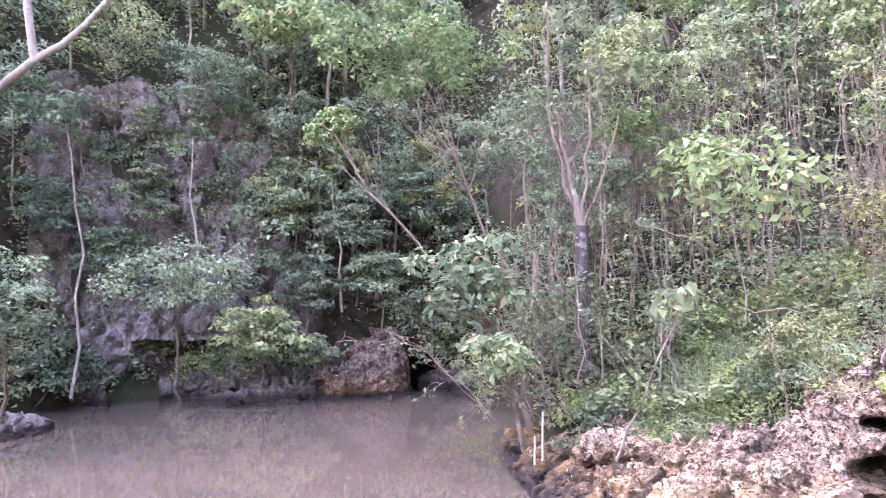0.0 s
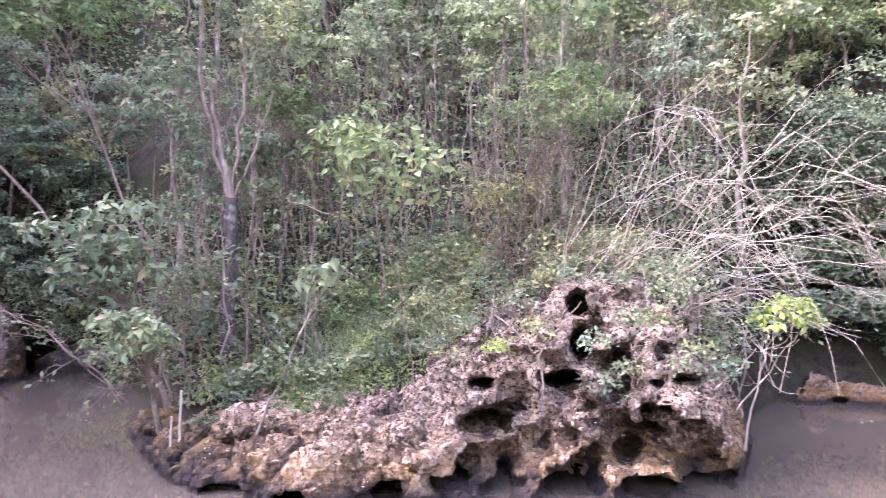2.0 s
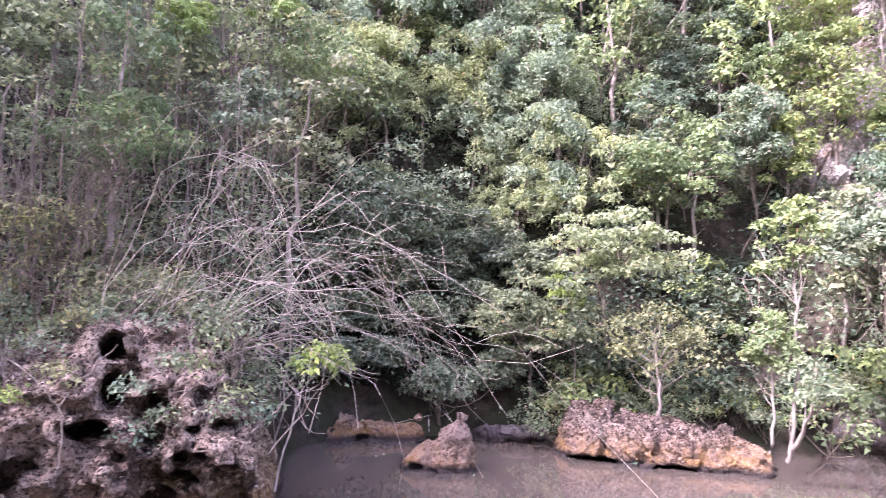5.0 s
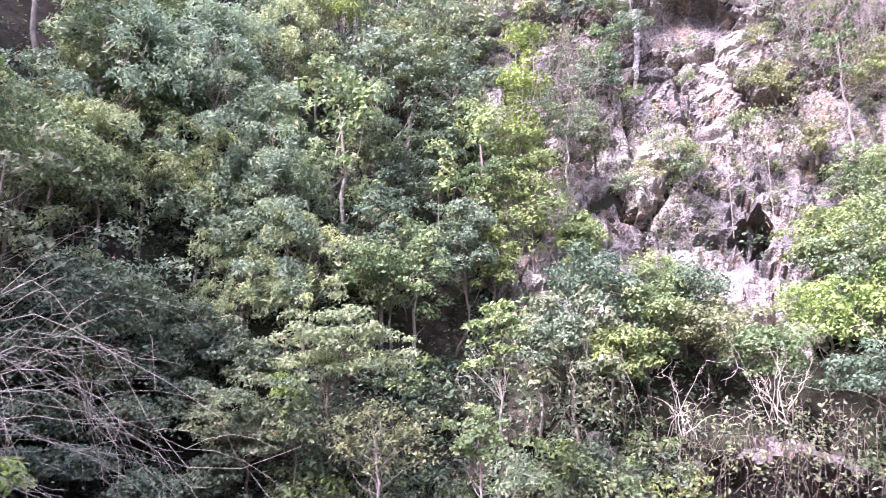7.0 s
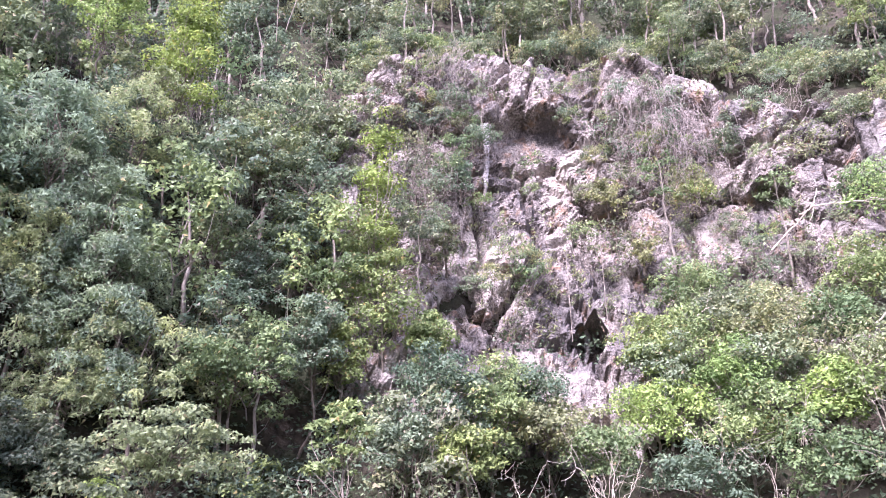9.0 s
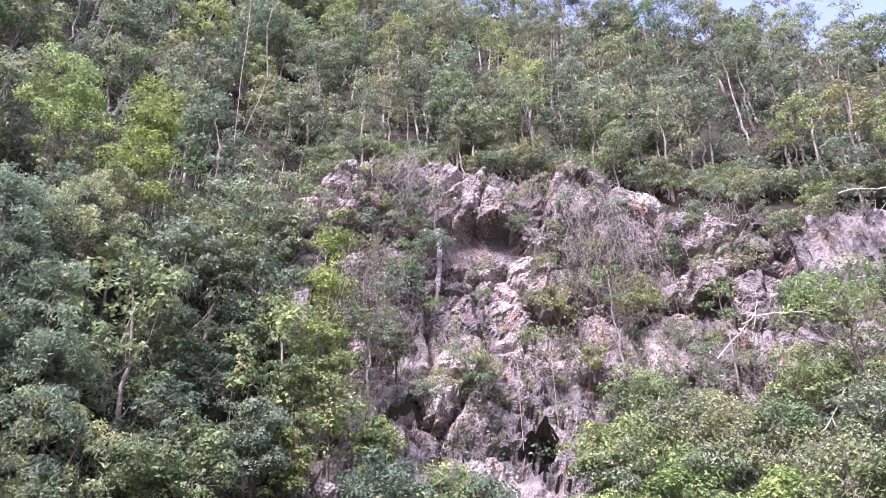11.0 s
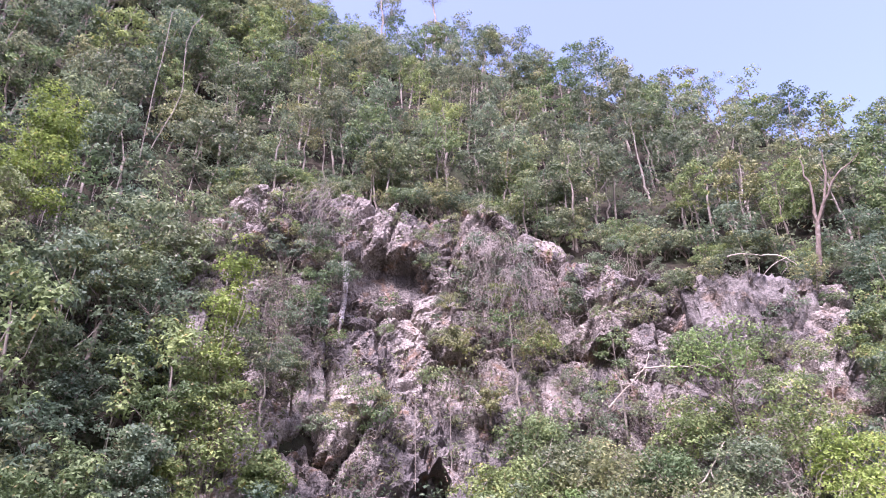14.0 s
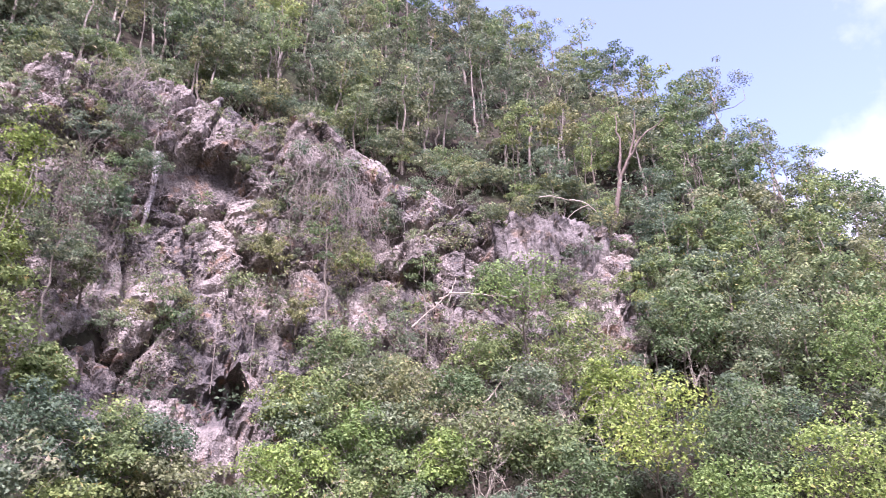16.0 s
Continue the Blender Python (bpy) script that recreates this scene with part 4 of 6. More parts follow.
def put(ob, az, r, turn=0.0, scale=1.0, sink=0.1, z=None, tilt=0.0, wide=1.0):
    """A copy of a plant on the land at a bearing and distance; tilt leans it towards the river."""
    zz = land_z(az, r) - sink if z is None else z
    x, y, _ = polar(np.array([az]), np.array([r]), np.array([0.0]))[0]
    spin = Matrix.Rotation(radians(turn), 4, "Z")
    b = radians(float(true_az(az)))
    axis = Vector((math.cos(b), -math.sin(b), 0))
    m = Matrix.Translation((x, y, zz)) @ Matrix.Rotation(radians(tilt), 4, axis) @ spin @ Matrix.Diagonal((scale * wide, scale * wide, scale, 1))
    return copy_thing(ob, m)


def retire(ob):
    for o in (*ob.children_recursive, ob):
        bpy.data.objects.remove(o)


LAB = {"deep": "deep-green broadleaf forest tree on the shaded gorge slope", "mid": "green broadleaf tree on the wooded gorge slope",
       "sun": "sunlit yellow-green tree on the wooded gorge slope", "olive": "olive-green thin-stemmed tree on the wooded slope"}
MATS = {"yellow": LEAF_YELLOW, "deep": LEAF_DEEP, "mid": LEAF_MID, "sun": LEAF_SUN, "olive": LEAF_OLIVE, "pale": LEAF_PALE, "bright": LEAF_BRIGHT}
NAME = {"deep": "shade_tree", "mid": "broadleaf_tree", "sun": "sunlit_tree", "olive": "thin_tree"}
SHRUB = {"deep": "shade_shrub", "mid": "green_shrub", "sun": "sunlit_shrub", "olive": "olive_shrub"}
TREES, SLIM, BUSH = {}, {}, {}
for i, key in enumerate(("deep", "mid", "sun", "olive")):
    TREES[key] = [broadleaf(100 + 10 * i + k, h, c, MATS[key], (BARK_GREY, BARK_PALE, BARK_GREY)[k], LAB[key], n=nn, low=lo, name=NAME[key], plain=True)
                  for k, (h, c, nn, lo) in enumerate([(6.0, 2.0, 28, 0.3), (7.5, 1.9, 28, 0.45), (5.0, 2.2, 26, 0.35)])]
    SLIM[key] = [slender(200 + 10 * i + k, 6.5 + k, MATS[key], BARK_PALE, LAB[key] + ", slender pale trunk", plain=True) for k in range(2)]
    BUSH[key] = [shrub(300 + 10 * i + k, 1.9 + 0.5 * k, 1.25, MATS[key], BARK_GREY, LAB[key].replace("tree", "shrub"), name=SHRUB[key]) for k in range(2)]
FAR_TREES, FAR_SLIM = {}, {}
for i, key in enumerate(("deep", "mid", "sun", "olive")):
    FAR_TREES[key] = [broadleaf(400 + 10 * i + k, h, c, MATS[key], (BARK_GREY, BARK_PALE, BARK_PALE)[k], LAB[key], n=nn, low=lo, name=NAME[key], plain=True, leaf=0.205, per=70)
                      for k, (h, c, nn, lo) in enumerate([(6.0, 1.8, 22, 0.4), (7.5, 1.7, 22, 0.55), (5.0, 2.1, 23, 0.4)])]
    FAR_SLIM[key] = [slender(450 + 10 * i + k, 7.0 + k, MATS[key], BARK_PALE, LAB[key] + ", slender pale trunk", plain=True, leaf=0.18, per=74) for k in range(2)]
PROTOTYPES = [o for d in (TREES, SLIM, BUSH, FAR_TREES, FAR_SLIM) for v in d.values() for o in v]

# woods over the slopes, bearing by bearing
rng = np.random.default_rng(7)


def pick_key(az, el):
    """Greens by place, partly painted light: deep in the shaded left, yellow-green towards the sun."""
    if az < 8:
        w = (0.26, 0.50, 0.10, 0.14)
    elif az < 60:
        w = (0.10, 0.46, 0.22, 0.22)
    elif az < 92:
        w = (0.08, 0.47, 0.27, 0.18)
    elif el > 27:
        w = (0.06, 0.32, 0.32, 0.30)
    else:
        w = (0.03, 0.35, 0.44, 0.18)
    return ("deep", "mid", "sun", "olive")[rng.choice(4, p=w)]


def slope_point(az, k, u):
    R, Z = land_knots(np.array([float(az)]))
    return float(R[k, 0] + (R[k + 1, 0] - R[k, 0]) * u), float(Z[k, 0] + (Z[k + 1, 0] - Z[k, 0]) * u)


ZONES = [(114.2, 29.3, 4.4, 3.4, 40.0)]      # the open alcove, and crowns that stand out: bearing, elevation, half sizes, distance



# ---- single trees that stand out ----


def land_r(az, el):
    """The distance at which the land rises to the elevation el, seen from the eye."""
    R, Z = land_knots(np.array([float(az)]))
    rs = np.linspace(float(R[3, 0]), CREST_R, 400)
    zs = np.interp(rs, R[:, 0], Z[:, 0])
    ok = np.nonzero(np.degrees(np.arctan2(zs - EYE[2], rs)) >= el)[0]
    return float(rs[ok[0]]) if len(ok) else CREST_R


def grow(name, label, az, el, hw, hh, key, base_el, n=12, per=80, leaf=0.22, spread=None, bark=None, base_az=None, lean=1.0, seed=0,
         flat=0.8, width=0.5, trunk=0.07, r=None, up=0.4, category="tree", base_z=None):
    """A tree whose crown fills hw by hh degrees round the bearing and elevation, rooted where the land lies at base_el."""
    rng = np.random.default_rng(int(abs(az) * 100 + el * 7 + seed))
    base_az = az if base_az is None else base_az
    br = r + lean if r else land_r(base_az, base_el)
    bz = (land_z(base_az, br) if base_z is None else base_z) - 0.2
    cr = br - lean
    ZONES.append((az, el, hw, hh, cr))
    base = polar(np.array([base_az]), np.array([br]), np.array([bz]))[0]
    far = cr > 16          # far crowns: more, smaller clumps of small leaves
    if far and spread is None:
        n, per, spread = int(n * 1.7), per * 0.62, max(0.28, radians(min(hw, hh * 1.4)) * cr * 0.34)
    spread = spread or max(0.28, radians(min(hw, hh * 1.4)) * cr * 0.46)
    clumps, wood = [], []
    mid = polar(np.array([az]), np.array([cr]), np.array([EYE[2] + cr * math.tan(radians(el - hh * 0.2))]))[0]
    stem = bent((0, 0, -0.2), mid - base, rng, 0.05, 10)
    wood.append((stem, np.linspace(trunk, trunk * 0.35, 10)))
    for k in range(n):
        a, q = k * 2.4 + rng.uniform(-0.3, 0.3), math.sqrt((k + 0.6) / n) * rng.uniform(0.6, 1.2)
        ca, ce = az + hw * q * math.cos(a) * 0.88, el + hh * q * math.sin(a) * 0.85
        rr = cr + rng.normal() * radians(hw) * cr * 0.35
        rr = min(rr, cr + 1.2)
        c = polar(np.array([ca]), np.array([rr]), np.array([EYE[2] + rr * math.tan(radians(ce))]))[0] - base
        clumps.append((c, rng.uniform(0.5, 1.3)))
        j = min(9, max(2, int(np.argmin(np.linalg.norm(stem + np.array([0, 0, 0.5]) - c, axis=1))) - int(rng.integers(0, 3))))
        if far and k % 3 == 1:
            continue
        wood.append((bent(stem[j], c, rng, 0.13, 5), np.linspace(trunk * 0.28, 0.006, 5)))
    if far:
        leaf, per, width = leaf * 0.62, per * 2.2, 0.64
    ob = plant(name, clumps, wood, leaf, per, spread, flat, MATS[key], bark or BARK_GREY, rng, label, category, width=width, sides=3 if far else 4, up=up, plain=far)
    ob.location = base
    return ob


# far left: trees over the dark pool
grow("overhanging_tree", "pale-leaved tree overhanging the dark pool", -34.5, -0.5, 4.0, 5.0, "mid", -4, n=16, r=20.5, lean=2, base_z=0.8, per=70)
grow("overhanging_tree", "light-green tree reaching low over the river", -22, 1.2, 6.5, 3.2, "pale", -1, n=24, r=24.5, lean=2.5, per=60, leaf=0.24)
grow("overhanging_tree", "light-green leaves hanging low over the river", -16, -2.6, 4.0, 2.6, "pale", -2, n=16, r=23.6, lean=3, per=64, leaf=0.28, flat=0.5)
grow("canopy_tree", "tall tree with light yellow-green crown", -13.5, 21.5, 5.5, 4.0, "sun", 10, n=18, lean=5, leaf=0.32)
grow("canopy_tree", "spreading light-green tree with reddish limbs", -2.0, 18.0, 8.0, 4.2, "sun", 2, n=26, r=18.0, lean=0.5, base_az=8, bark=BARK_RED, leaf=0.22, per=86, trunk=0.055)
grow("canopy_tree", "leafy spray on a leaning reddish limb", -9.5, 12.8, 3.0, 1.8, "sun", 2, n=8, r=18, lean=1.0, base_az=7.5, bark=BARK_RED, trunk=0.06)
grow("waterside_tree", "leaning tree with pale leaves over the water", 2.5, 0.5, 5.0, 4.2, "mid", -9, n=22, r=15.0, lean=1.0, base_az=7.5, base_z=0.5, bark=BARK_RED, per=56, leaf=0.24)
grow("waterside_shrub", "fresh green shrub at the tip of the spit", 5.0, -5.6, 3.0, 2.2, "mid", -10, n=10, r=14.0, lean=0.8, base_az=7, base_z=0.3, leaf=0.19, per=60, category="shrub")
grow("dense_shrub", "dark green shrubs above the water cave", -2.0, -2.0, 4.5, 2.4, "deep", -3, n=14, r=25.0, lean=1.5, category="shrub")
grow("dense_shrub", "green shrub growing on the pale boulder", -11.5, -4.6, 2.0, 1.2, "mid", -5, n=9, r=24.0, lean=0.6, base_z=1.2, leaf=0.22, category="shrub")
for a, e0, e1, rr in ((-30.0, -3.4, 13.5, 25.6), (-20.5, 3.0, 12.0, 26.0), (-9.2, 2.0, 9.0, 25.0), (-10.6, 4.0, 10.5, 25.5)):
    g = np.random.default_rng(int(-a * 10))
    b = polar(np.array([a]), np.array([rr]), np.array([EYE[2] + rr * math.tan(radians(e0))]))[0]
    t = polar(np.array([a - 0.6]), np.array([rr]), np.array([EYE[2] + rr * math.tan(radians(e1))]))[0]
    ob = plant("pale_sapling", [(t - b + g.normal(size=3) * 0.5, g.uniform(0.5, 0.9)) for _ in range(6)],
               [(bent((0, 0, -1.5), t - b, g, 0.03, 7), np.linspace(0.055, 0.02, 7))], 0.24, 60, 0.7, 0.6, LEAF_MID, BARK_PALE, g,
               "thin white-barked sapling against the dark rock", "tree")
    ob.location = b

for k, (a, e, w_, h_, key) in enumerate(((-34, 14, 4, 4, "mid"), (-27, 19, 5, 3.5, "mid"), (-31, 6.5, 3, 2.5, "deep"), (-24.5, 8.0, 2.2, 2.6, "deep"), (-20, 16.5, 4, 3, "mid"),
                                          (-13, 7.5, 3.2, 3.6, "mid"), (-8, 5.5, 3.4, 3.0, "deep"), (-12.5, 13.5, 3, 2.5, "mid"), (-3, 8.5, 3.6, 3.0, "mid"), (-37, 21, 5, 4, "mid"),
                                          (-6, 1.5, 3.4, 2.2, "mid"), (-12, 1.0, 3.2, 2.2, "deep"), (-27, 3.5, 3.0, 2.2, "mid"), (-5, 23, 5, 3.5, "sun"), (4, 11, 4, 4, "mid"))):
    grow("wall_tree", {"mid": "light green tree before the dark rock wall", "deep": "dark green tree clinging to the rock wall", "sun": "yellow-green crown high over the pool"}[key],
         a, e, w_, h_, key, e - h_ - 3, n=16, lean=1.6, leaf=0.21, per=85, bark=BARK_PALE, seed=k, trunk=0.05, flat=0.5)

# the spit and its wood
g = np.random.default_rng(31)
base = polar(np.array([12.2]), np.array([16.3]), np.array([land_z(12.2, 16.3) - 0.1]))[0]


def toward(az, el, r):
    return polar(np.array([az]), np.array([r]), np.array([EYE[2] + r * math.tan(radians(el))]))[0]


dark_tree = tagged(new("dark_trunk_tree"), "straight black-barked tree forking into reddish limbs", "tree")
dark_tree.location = base
fork = toward(12.2, 4.8, 16.3) - base
v, q = tubes([(bent((0, 0, -0.4), fork, g, 0.02, 10), np.linspace(0.19, 0.14, 10))], 9)
part("trunk", build_mesh("trunk", v, [q], True), BARK_DARK, dark_tree, "black lichen-spotted trunk")
for a, e, rad, mt in ((10.4, 13.5, 0.10, BARK_RED), (9.8, 21.0, 0.05, BARK_RED), (13.4, 18.0, 0.045, BARK_RED), (15.5, 13.0, 0.03, BARK_GREY)):
    tip = toward(a, e, 16.2) - base
    v, q = tubes([(bent(fork * 0.98, tip, g, 0.09, 9), np.linspace(rad, 0.02, 9))], 7)
    part("limb", build_mesh("limb", v, [q], True), mt, dark_tree, "peeling reddish limb" if mt is BARK_RED else "")
cl = [(toward(g.uniform(6, 18), g.uniform(11, 23), g.uniform(15.3, 17.5)) - base, g.uniform(0.6, 1.2)) for _ in range(22)]
c_, o_ = crown_points(g, cl, 46, 0.7, 0.6)
v, t = leaves(c_, 0.2, g, 0.6, o_)
part("crown", build_mesh("crown", v, [t]), LEAF_OLIVE, dark_tree)

grow("large_leaved_tree", "small tree with large glossy light-green leaves", 24.5, 6.6, 6.2, 4.2, "sun", -7, n=24, r=12.6, lean=0.4, base_az=27, base_z=1.7,
     leaf=0.19, per=24, spread=0.55, bark=BARK_GREY, width=0.55, trunk=0.016, flat=1.0)
grow("large_leaved_tree", "bent bare branch ending in large pale leaves", 19.5, -1.6, 2.0, 1.2, "mid", -7, n=5, r=12.2, lean=0.6, base_az=14, base_z=0.9,
     leaf=0.26, per=16, spread=0.3, bark=BARK_PALE, width=0.62, trunk=0.025)
grow("forked_tree", "tree with forked pale-red limbs", 26.5, 17.5, 5.5, 3.5, "mid", 1, n=16, r=20, lean=1.0, bark=BARK_RED, trunk=0.10, leaf=0.24)
grow("twiggy_tree", "fine-leaved olive tree of many thin brown stems", 40.5, 11.5, 6.5, 3.6, "sun", -1, n=26, r=15.2, lean=0.6, base_az=37.5, base_z=3.2,
     leaf=0.15, per=80, width=0.3, bark=BARK_RED, trunk=0.045, spread=0.6, flat=0.45)
grow("twiggy_tree", "brown-stemmed bush with small olive leaves", 36.0, 4.0, 4.0, 3.2, "olive", -1, n=18, r=15.4, lean=0.4, base_az=37, base_z=3.2,
     leaf=0.14, per=44, width=0.35, bark=BARK_RED, trunk=0.03, spread=0.5)
for k, (a, e) in enumerate(((14, 8), (17, 12), (20, 15), (29, 14), (31, 9), (22, 9), (33, 18), (16, 18), (45, 17), (28, 20), (50, 15))):
    grow("wood_tree", "thin-stemmed woodland tree on the spit", a, e, 3.2, 2.6, ("mid", "sun", "pale", "mid")[k % 4], -2, n=11, r=18.0 + 0.5 * (k % 5), lean=0.3,
         leaf=0.22, per=50, bark=(BARK_PALE, BARK_GREY, BARK_RED)[k % 3], trunk=0.045, seed=k)

# grey arching dead shrub above the outcrop
db = arching(51, 30, 4.8, 2.9, (0.69, -0.72, 0), BARK_BLEACHED, "tangle of grey arching dead branches on the outcrop", "dead_shrub", 0.011, 0.8, LEAF_PALE, 0.075, 6, 0.7, (0.72, 1.0))
db.location = polar(np.array([44.5]), np.array([13.4]), np.array([3.1]))[0]
db4 = arching(54, 17, 3.6, 3.6, (-0.93, 0.2, 0), BARK_RED, "clump of thin reddish stems leaning over the water", "leaning_thicket", 0.024, 0.4, LEAF_MID, 0.13, 6, 1.0)
db4.location = polar(np.array([13.5]), np.array([15.8]), np.array([0.6]))[0]
db2 = bare(52, 2.0, 22, BARK_DEAD, "pale dry twigs arching over the outcrop's edge", "dead_shrub", (0.5, -0.65, 0), 0.014, 0.7, 0.85)
db2.location = polar(np.array([49.0]), np.array([12.9]), np.array([2.6]))[0]
db3 = bare(53, 1.9, 20, BARK_GREY, "low thicket of dry brown twigs", "dead_shrub", (0.1, -0.2, 0), 0.012, 1.0, 0.8)
db3.location = polar(np.array([43.0]), np.array([13.6]), np.array([3.2]))[0]
for k, (a, z_, rr) in enumerate(((30, 2.0, 13.0), (33.5, 2.5, 13.2), (38.5, 3.1, 13.2), (52.0, 1.7, 12.6), (44.5, 3.2, 13.0))):
    grow("outcrop_shrub", "thin low shrub rooted in the outcrop's cracks", a, math.degrees(math.atan2(z_ + 0.5 - EYE[2], rr)), 2.6, 1.9, ("olive", "mid")[k % 2], 0, n=9, r=rr, lean=0.2, base_z=z_ - 0.1,
         leaf=0.085, per=34, spread=0.42, trunk=0.015, seed=k, category="shrub")
grow("outcrop_shrub", "small-leaved light shrub on the rock's shoulder", 50.0, -1.5, 2.8, 2.6, "pale", -4, n=14, r=12.7, lean=0.2, base_z=2.0, leaf=0.085, per=46, spread=0.42, category="shrub")
grow("leaning_shrub", "bright-leaved branch leaning out over the water", 57.0, -4.6, 2.6, 1.4, "bright", -11, n=8, r=12.6, lean=-0.3, base_az=53.5, base_z=0.9,
     leaf=0.17, per=40, spread=0.34, bark=BARK_PALE, trunk=0.022, category="shrub")

grow("canopy_tree", "crown with fresh yellow-green leaves high on the slope", 44.5, 20.5, 2.6, 1.6, "bright", 12, n=10, lean=3.0, leaf=0.22, per=70)
grow("canopy_tree", "crown with bright yellow young leaves high on the slope", 51.5, 22.3, 2.8, 1.4, "bright", 12, n=10, lean=3.0, leaf=0.22, per=70, seed=2)

# brown fan of stems behind the outcrop's top
fan = arching(55, 30, 1.3, 3.4, (0.75, -0.66, 0), BARK_RED, "fan of thin upright brown stems behind the outcrop", "twig_shrub", 0.013, 0.1, LEAF_OLIVE, 0.09, 3, 0.45)
fan.location = polar(np.array([36.6]), np.array([14.6]), np.array([2.7]))[0]
fan2 = arching(56, 22, 1.5, 3.0, (-0.7, 0.6, 0), BARK_RED, "fan of thin upright brown stems among the trees", "twig_shrub", 0.012, 0.1, LEAF_OLIVE, 0.09, 3, 0.5)
fan2.location = polar(np.array([35.8]), np.array([15.2]), np.array([2.8]))[0]

# shaded far bank
for k, (a, e, w_, h_, key) in enumerate(((60.5, 2.0, 3.0, 2.6, "deep"), (65.0, 3.0, 3.2, 2.6, "mid"), (69.5, 1.5, 3.0, 2.6, "mid"), (73.0, 5.0, 3.0, 2.6, "mid"), (62.5, -3.0, 3.2, 2.0, "deep"),
                                          (71.5, -3.0, 3.2, 2.2, "deep"), (68.0, 7.5, 3.0, 2.4, "mid"), (58.5, 7.0, 3.0, 2.6, "mid"), (80.5, -4.0, 2.8, 2.2, "deep"), (90.0, 1.5, 2.6, 2.6, "mid"))):
    grow("bank_tree", {"deep": "dark green tree crowding the shaded bank", "mid": "green tree crowding the shaded bank"}[key], a, e, w_, h_, key, e - h_ - 2, n=20, r=21.5 + 0.6 * (k % 4), lean=0.8,
         base_z=land_z(a, 22.3 + 0.6 * (k % 4)), leaf=0.19, per=80, seed=k, trunk=0.05)
for k, (a, e, w_, h_) in enumerate(((57.5, 4.0, 3.0, 2.6), (59.5, -0.5, 3.0, 2.2), (63.0, 3.0, 3.0, 2.4), (65.5, -0.5, 3.0, 2.2), (67.5, 4.0, 3.0, 2.6), (70.5, 0.5, 3.0, 2.4), (73.5, -1.5, 2.8, 2.2), (58.8, -4.2, 2.6, 1.5), (62.2, -3.8, 2.6, 1.5), (72.5, -4.6, 2.6, 1.5), (75.0, 4.2, 2.6, 2.4), (61.0, 6.5, 2.8, 2.4), (71.5, 6.0, 2.8, 2.6), (65.0, 8.5, 2.8, 2.4))):
    grow("bank_tree", "dark green tree leaning out from the shaded bank", a, e, w_, h_, "deep", e - h_ * 0.6, n=22, lean=1.7, leaf=0.2, per=90, seed=40 + k, trunk=0.05)
grow("canopy_tree", "full light-green crown over the shaded slope", 55.5, 18.5, 6.5, 4.0, "sun", 8, n=24, lean=2.5, leaf=0.22, per=94)
grow("canopy_tree", "dense green tree on the shaded slope", 63, 8.5, 5.5, 5.0, "mid", -2, n=26, lean=1.5, leaf=0.22, per=90)
grow("canopy_tree", "layered deep-green tree near the water", 75.5, -0.5, 5.5, 4.0, "deep", -8, n=24, lean=1.2, leaf=0.22, per=85, flat=0.4)
grow("dome_shrub", "low dome-shaped shrub hanging over the shore", 67.4, -6.2, 4.6, 2.0, "mid", -9, n=22, r=18.3, lean=0.9, base_z=0.5, leaf=0.22, per=56, spread=0.5, flat=0.5, category="shrub")
ft = feathery(61, 6.2, 1.9, "pale grey-green feathery tree on the shaded slope")
PROTOTYPES.append(ft)
ft2 = feathery(62, 8.0, 2.3, "tall pale grey-green feathery tree, billowing crown", low=0.3)
PROTOTYPES.append(ft2)
for a, top_el, sc, pr in ((76.8, 17.2, 0.95, ft), (74.0, 14.0, 0.7, ft), (70.0, 31.0, 1.25, ft2), (62.0, 30.0, 1.2, ft2), (70.5, 20.5, 0.95, ft), (65.0, 24.0, 1.0, ft), (60.0, 23.0, 0.95, ft2), (74.5, 26.0, 1.1, ft2)):
    h = (6.2 if pr is ft else 8.0) * sc
    for rr in np.arange(20, 45, 0.25):
        if land_z(a, rr) + h > EYE[2] + (rr - 0.3) * math.tan(radians(top_el)):
            break
    put(pr, a, rr, a * 37 % 360, sc)
    ZONES.append((a, top_el - 4.0, 4.0, 4.0, rr))
for a, rr, sc, zz in ((79.3, 22.2, 0.95, 4.3), (75.0, 23.0, 0.85, 7.0), (72.5, 23.0, 0.8, 4.6), (77.3, 24.4, 0.9, 8.0), (72.8, 25.5, 1.0, 10.5), (69.5, 24.2, 0.85, 8.0), (76.0, 26.5, 1.0, 14.5)):
    put(ft, a, rr, a * 53 % 360, sc, z=zz)
    ZONES.append((a, math.degrees(math.atan2(zz + 4.6 * sc - EYE[2], rr + 1.8)), 4.5, 4.0, rr + 1.0))
grow("layered_tree", "light-green tree of flat leaf layers beside the island", 83.0, 6.0, 7.0, 3.6, "pale", -7, n=28, lean=1.4, leaf=0.21, per=94, flat=0.5)
grow("yellowing_tree", "tree with yellow-green crown", 87.0, 12.6, 5.2, 2.4, "sun", 4, n=18, lean=2.0, leaf=0.21, per=90)
grow("yellowing_tree", "narrow yellow-leaved tree on the rock island", 95.2, 6.8, 2.8, 4.2, "sun", -7, n=14, r=17.8, lean=0.4, base_z=0.9, bark=BARK_PALE, leaf=0.22, per=60, trunk=0.05)
grow("yellowing_tree", "bushy yellow-green young tree on the rock island", 93.8, -1.6, 2.6, 3.4, "sun", -7, n=14, r=17.2, lean=0.3, base_z=0.9, bark=BARK_PALE, leaf=0.2, per=60, trunk=0.045)
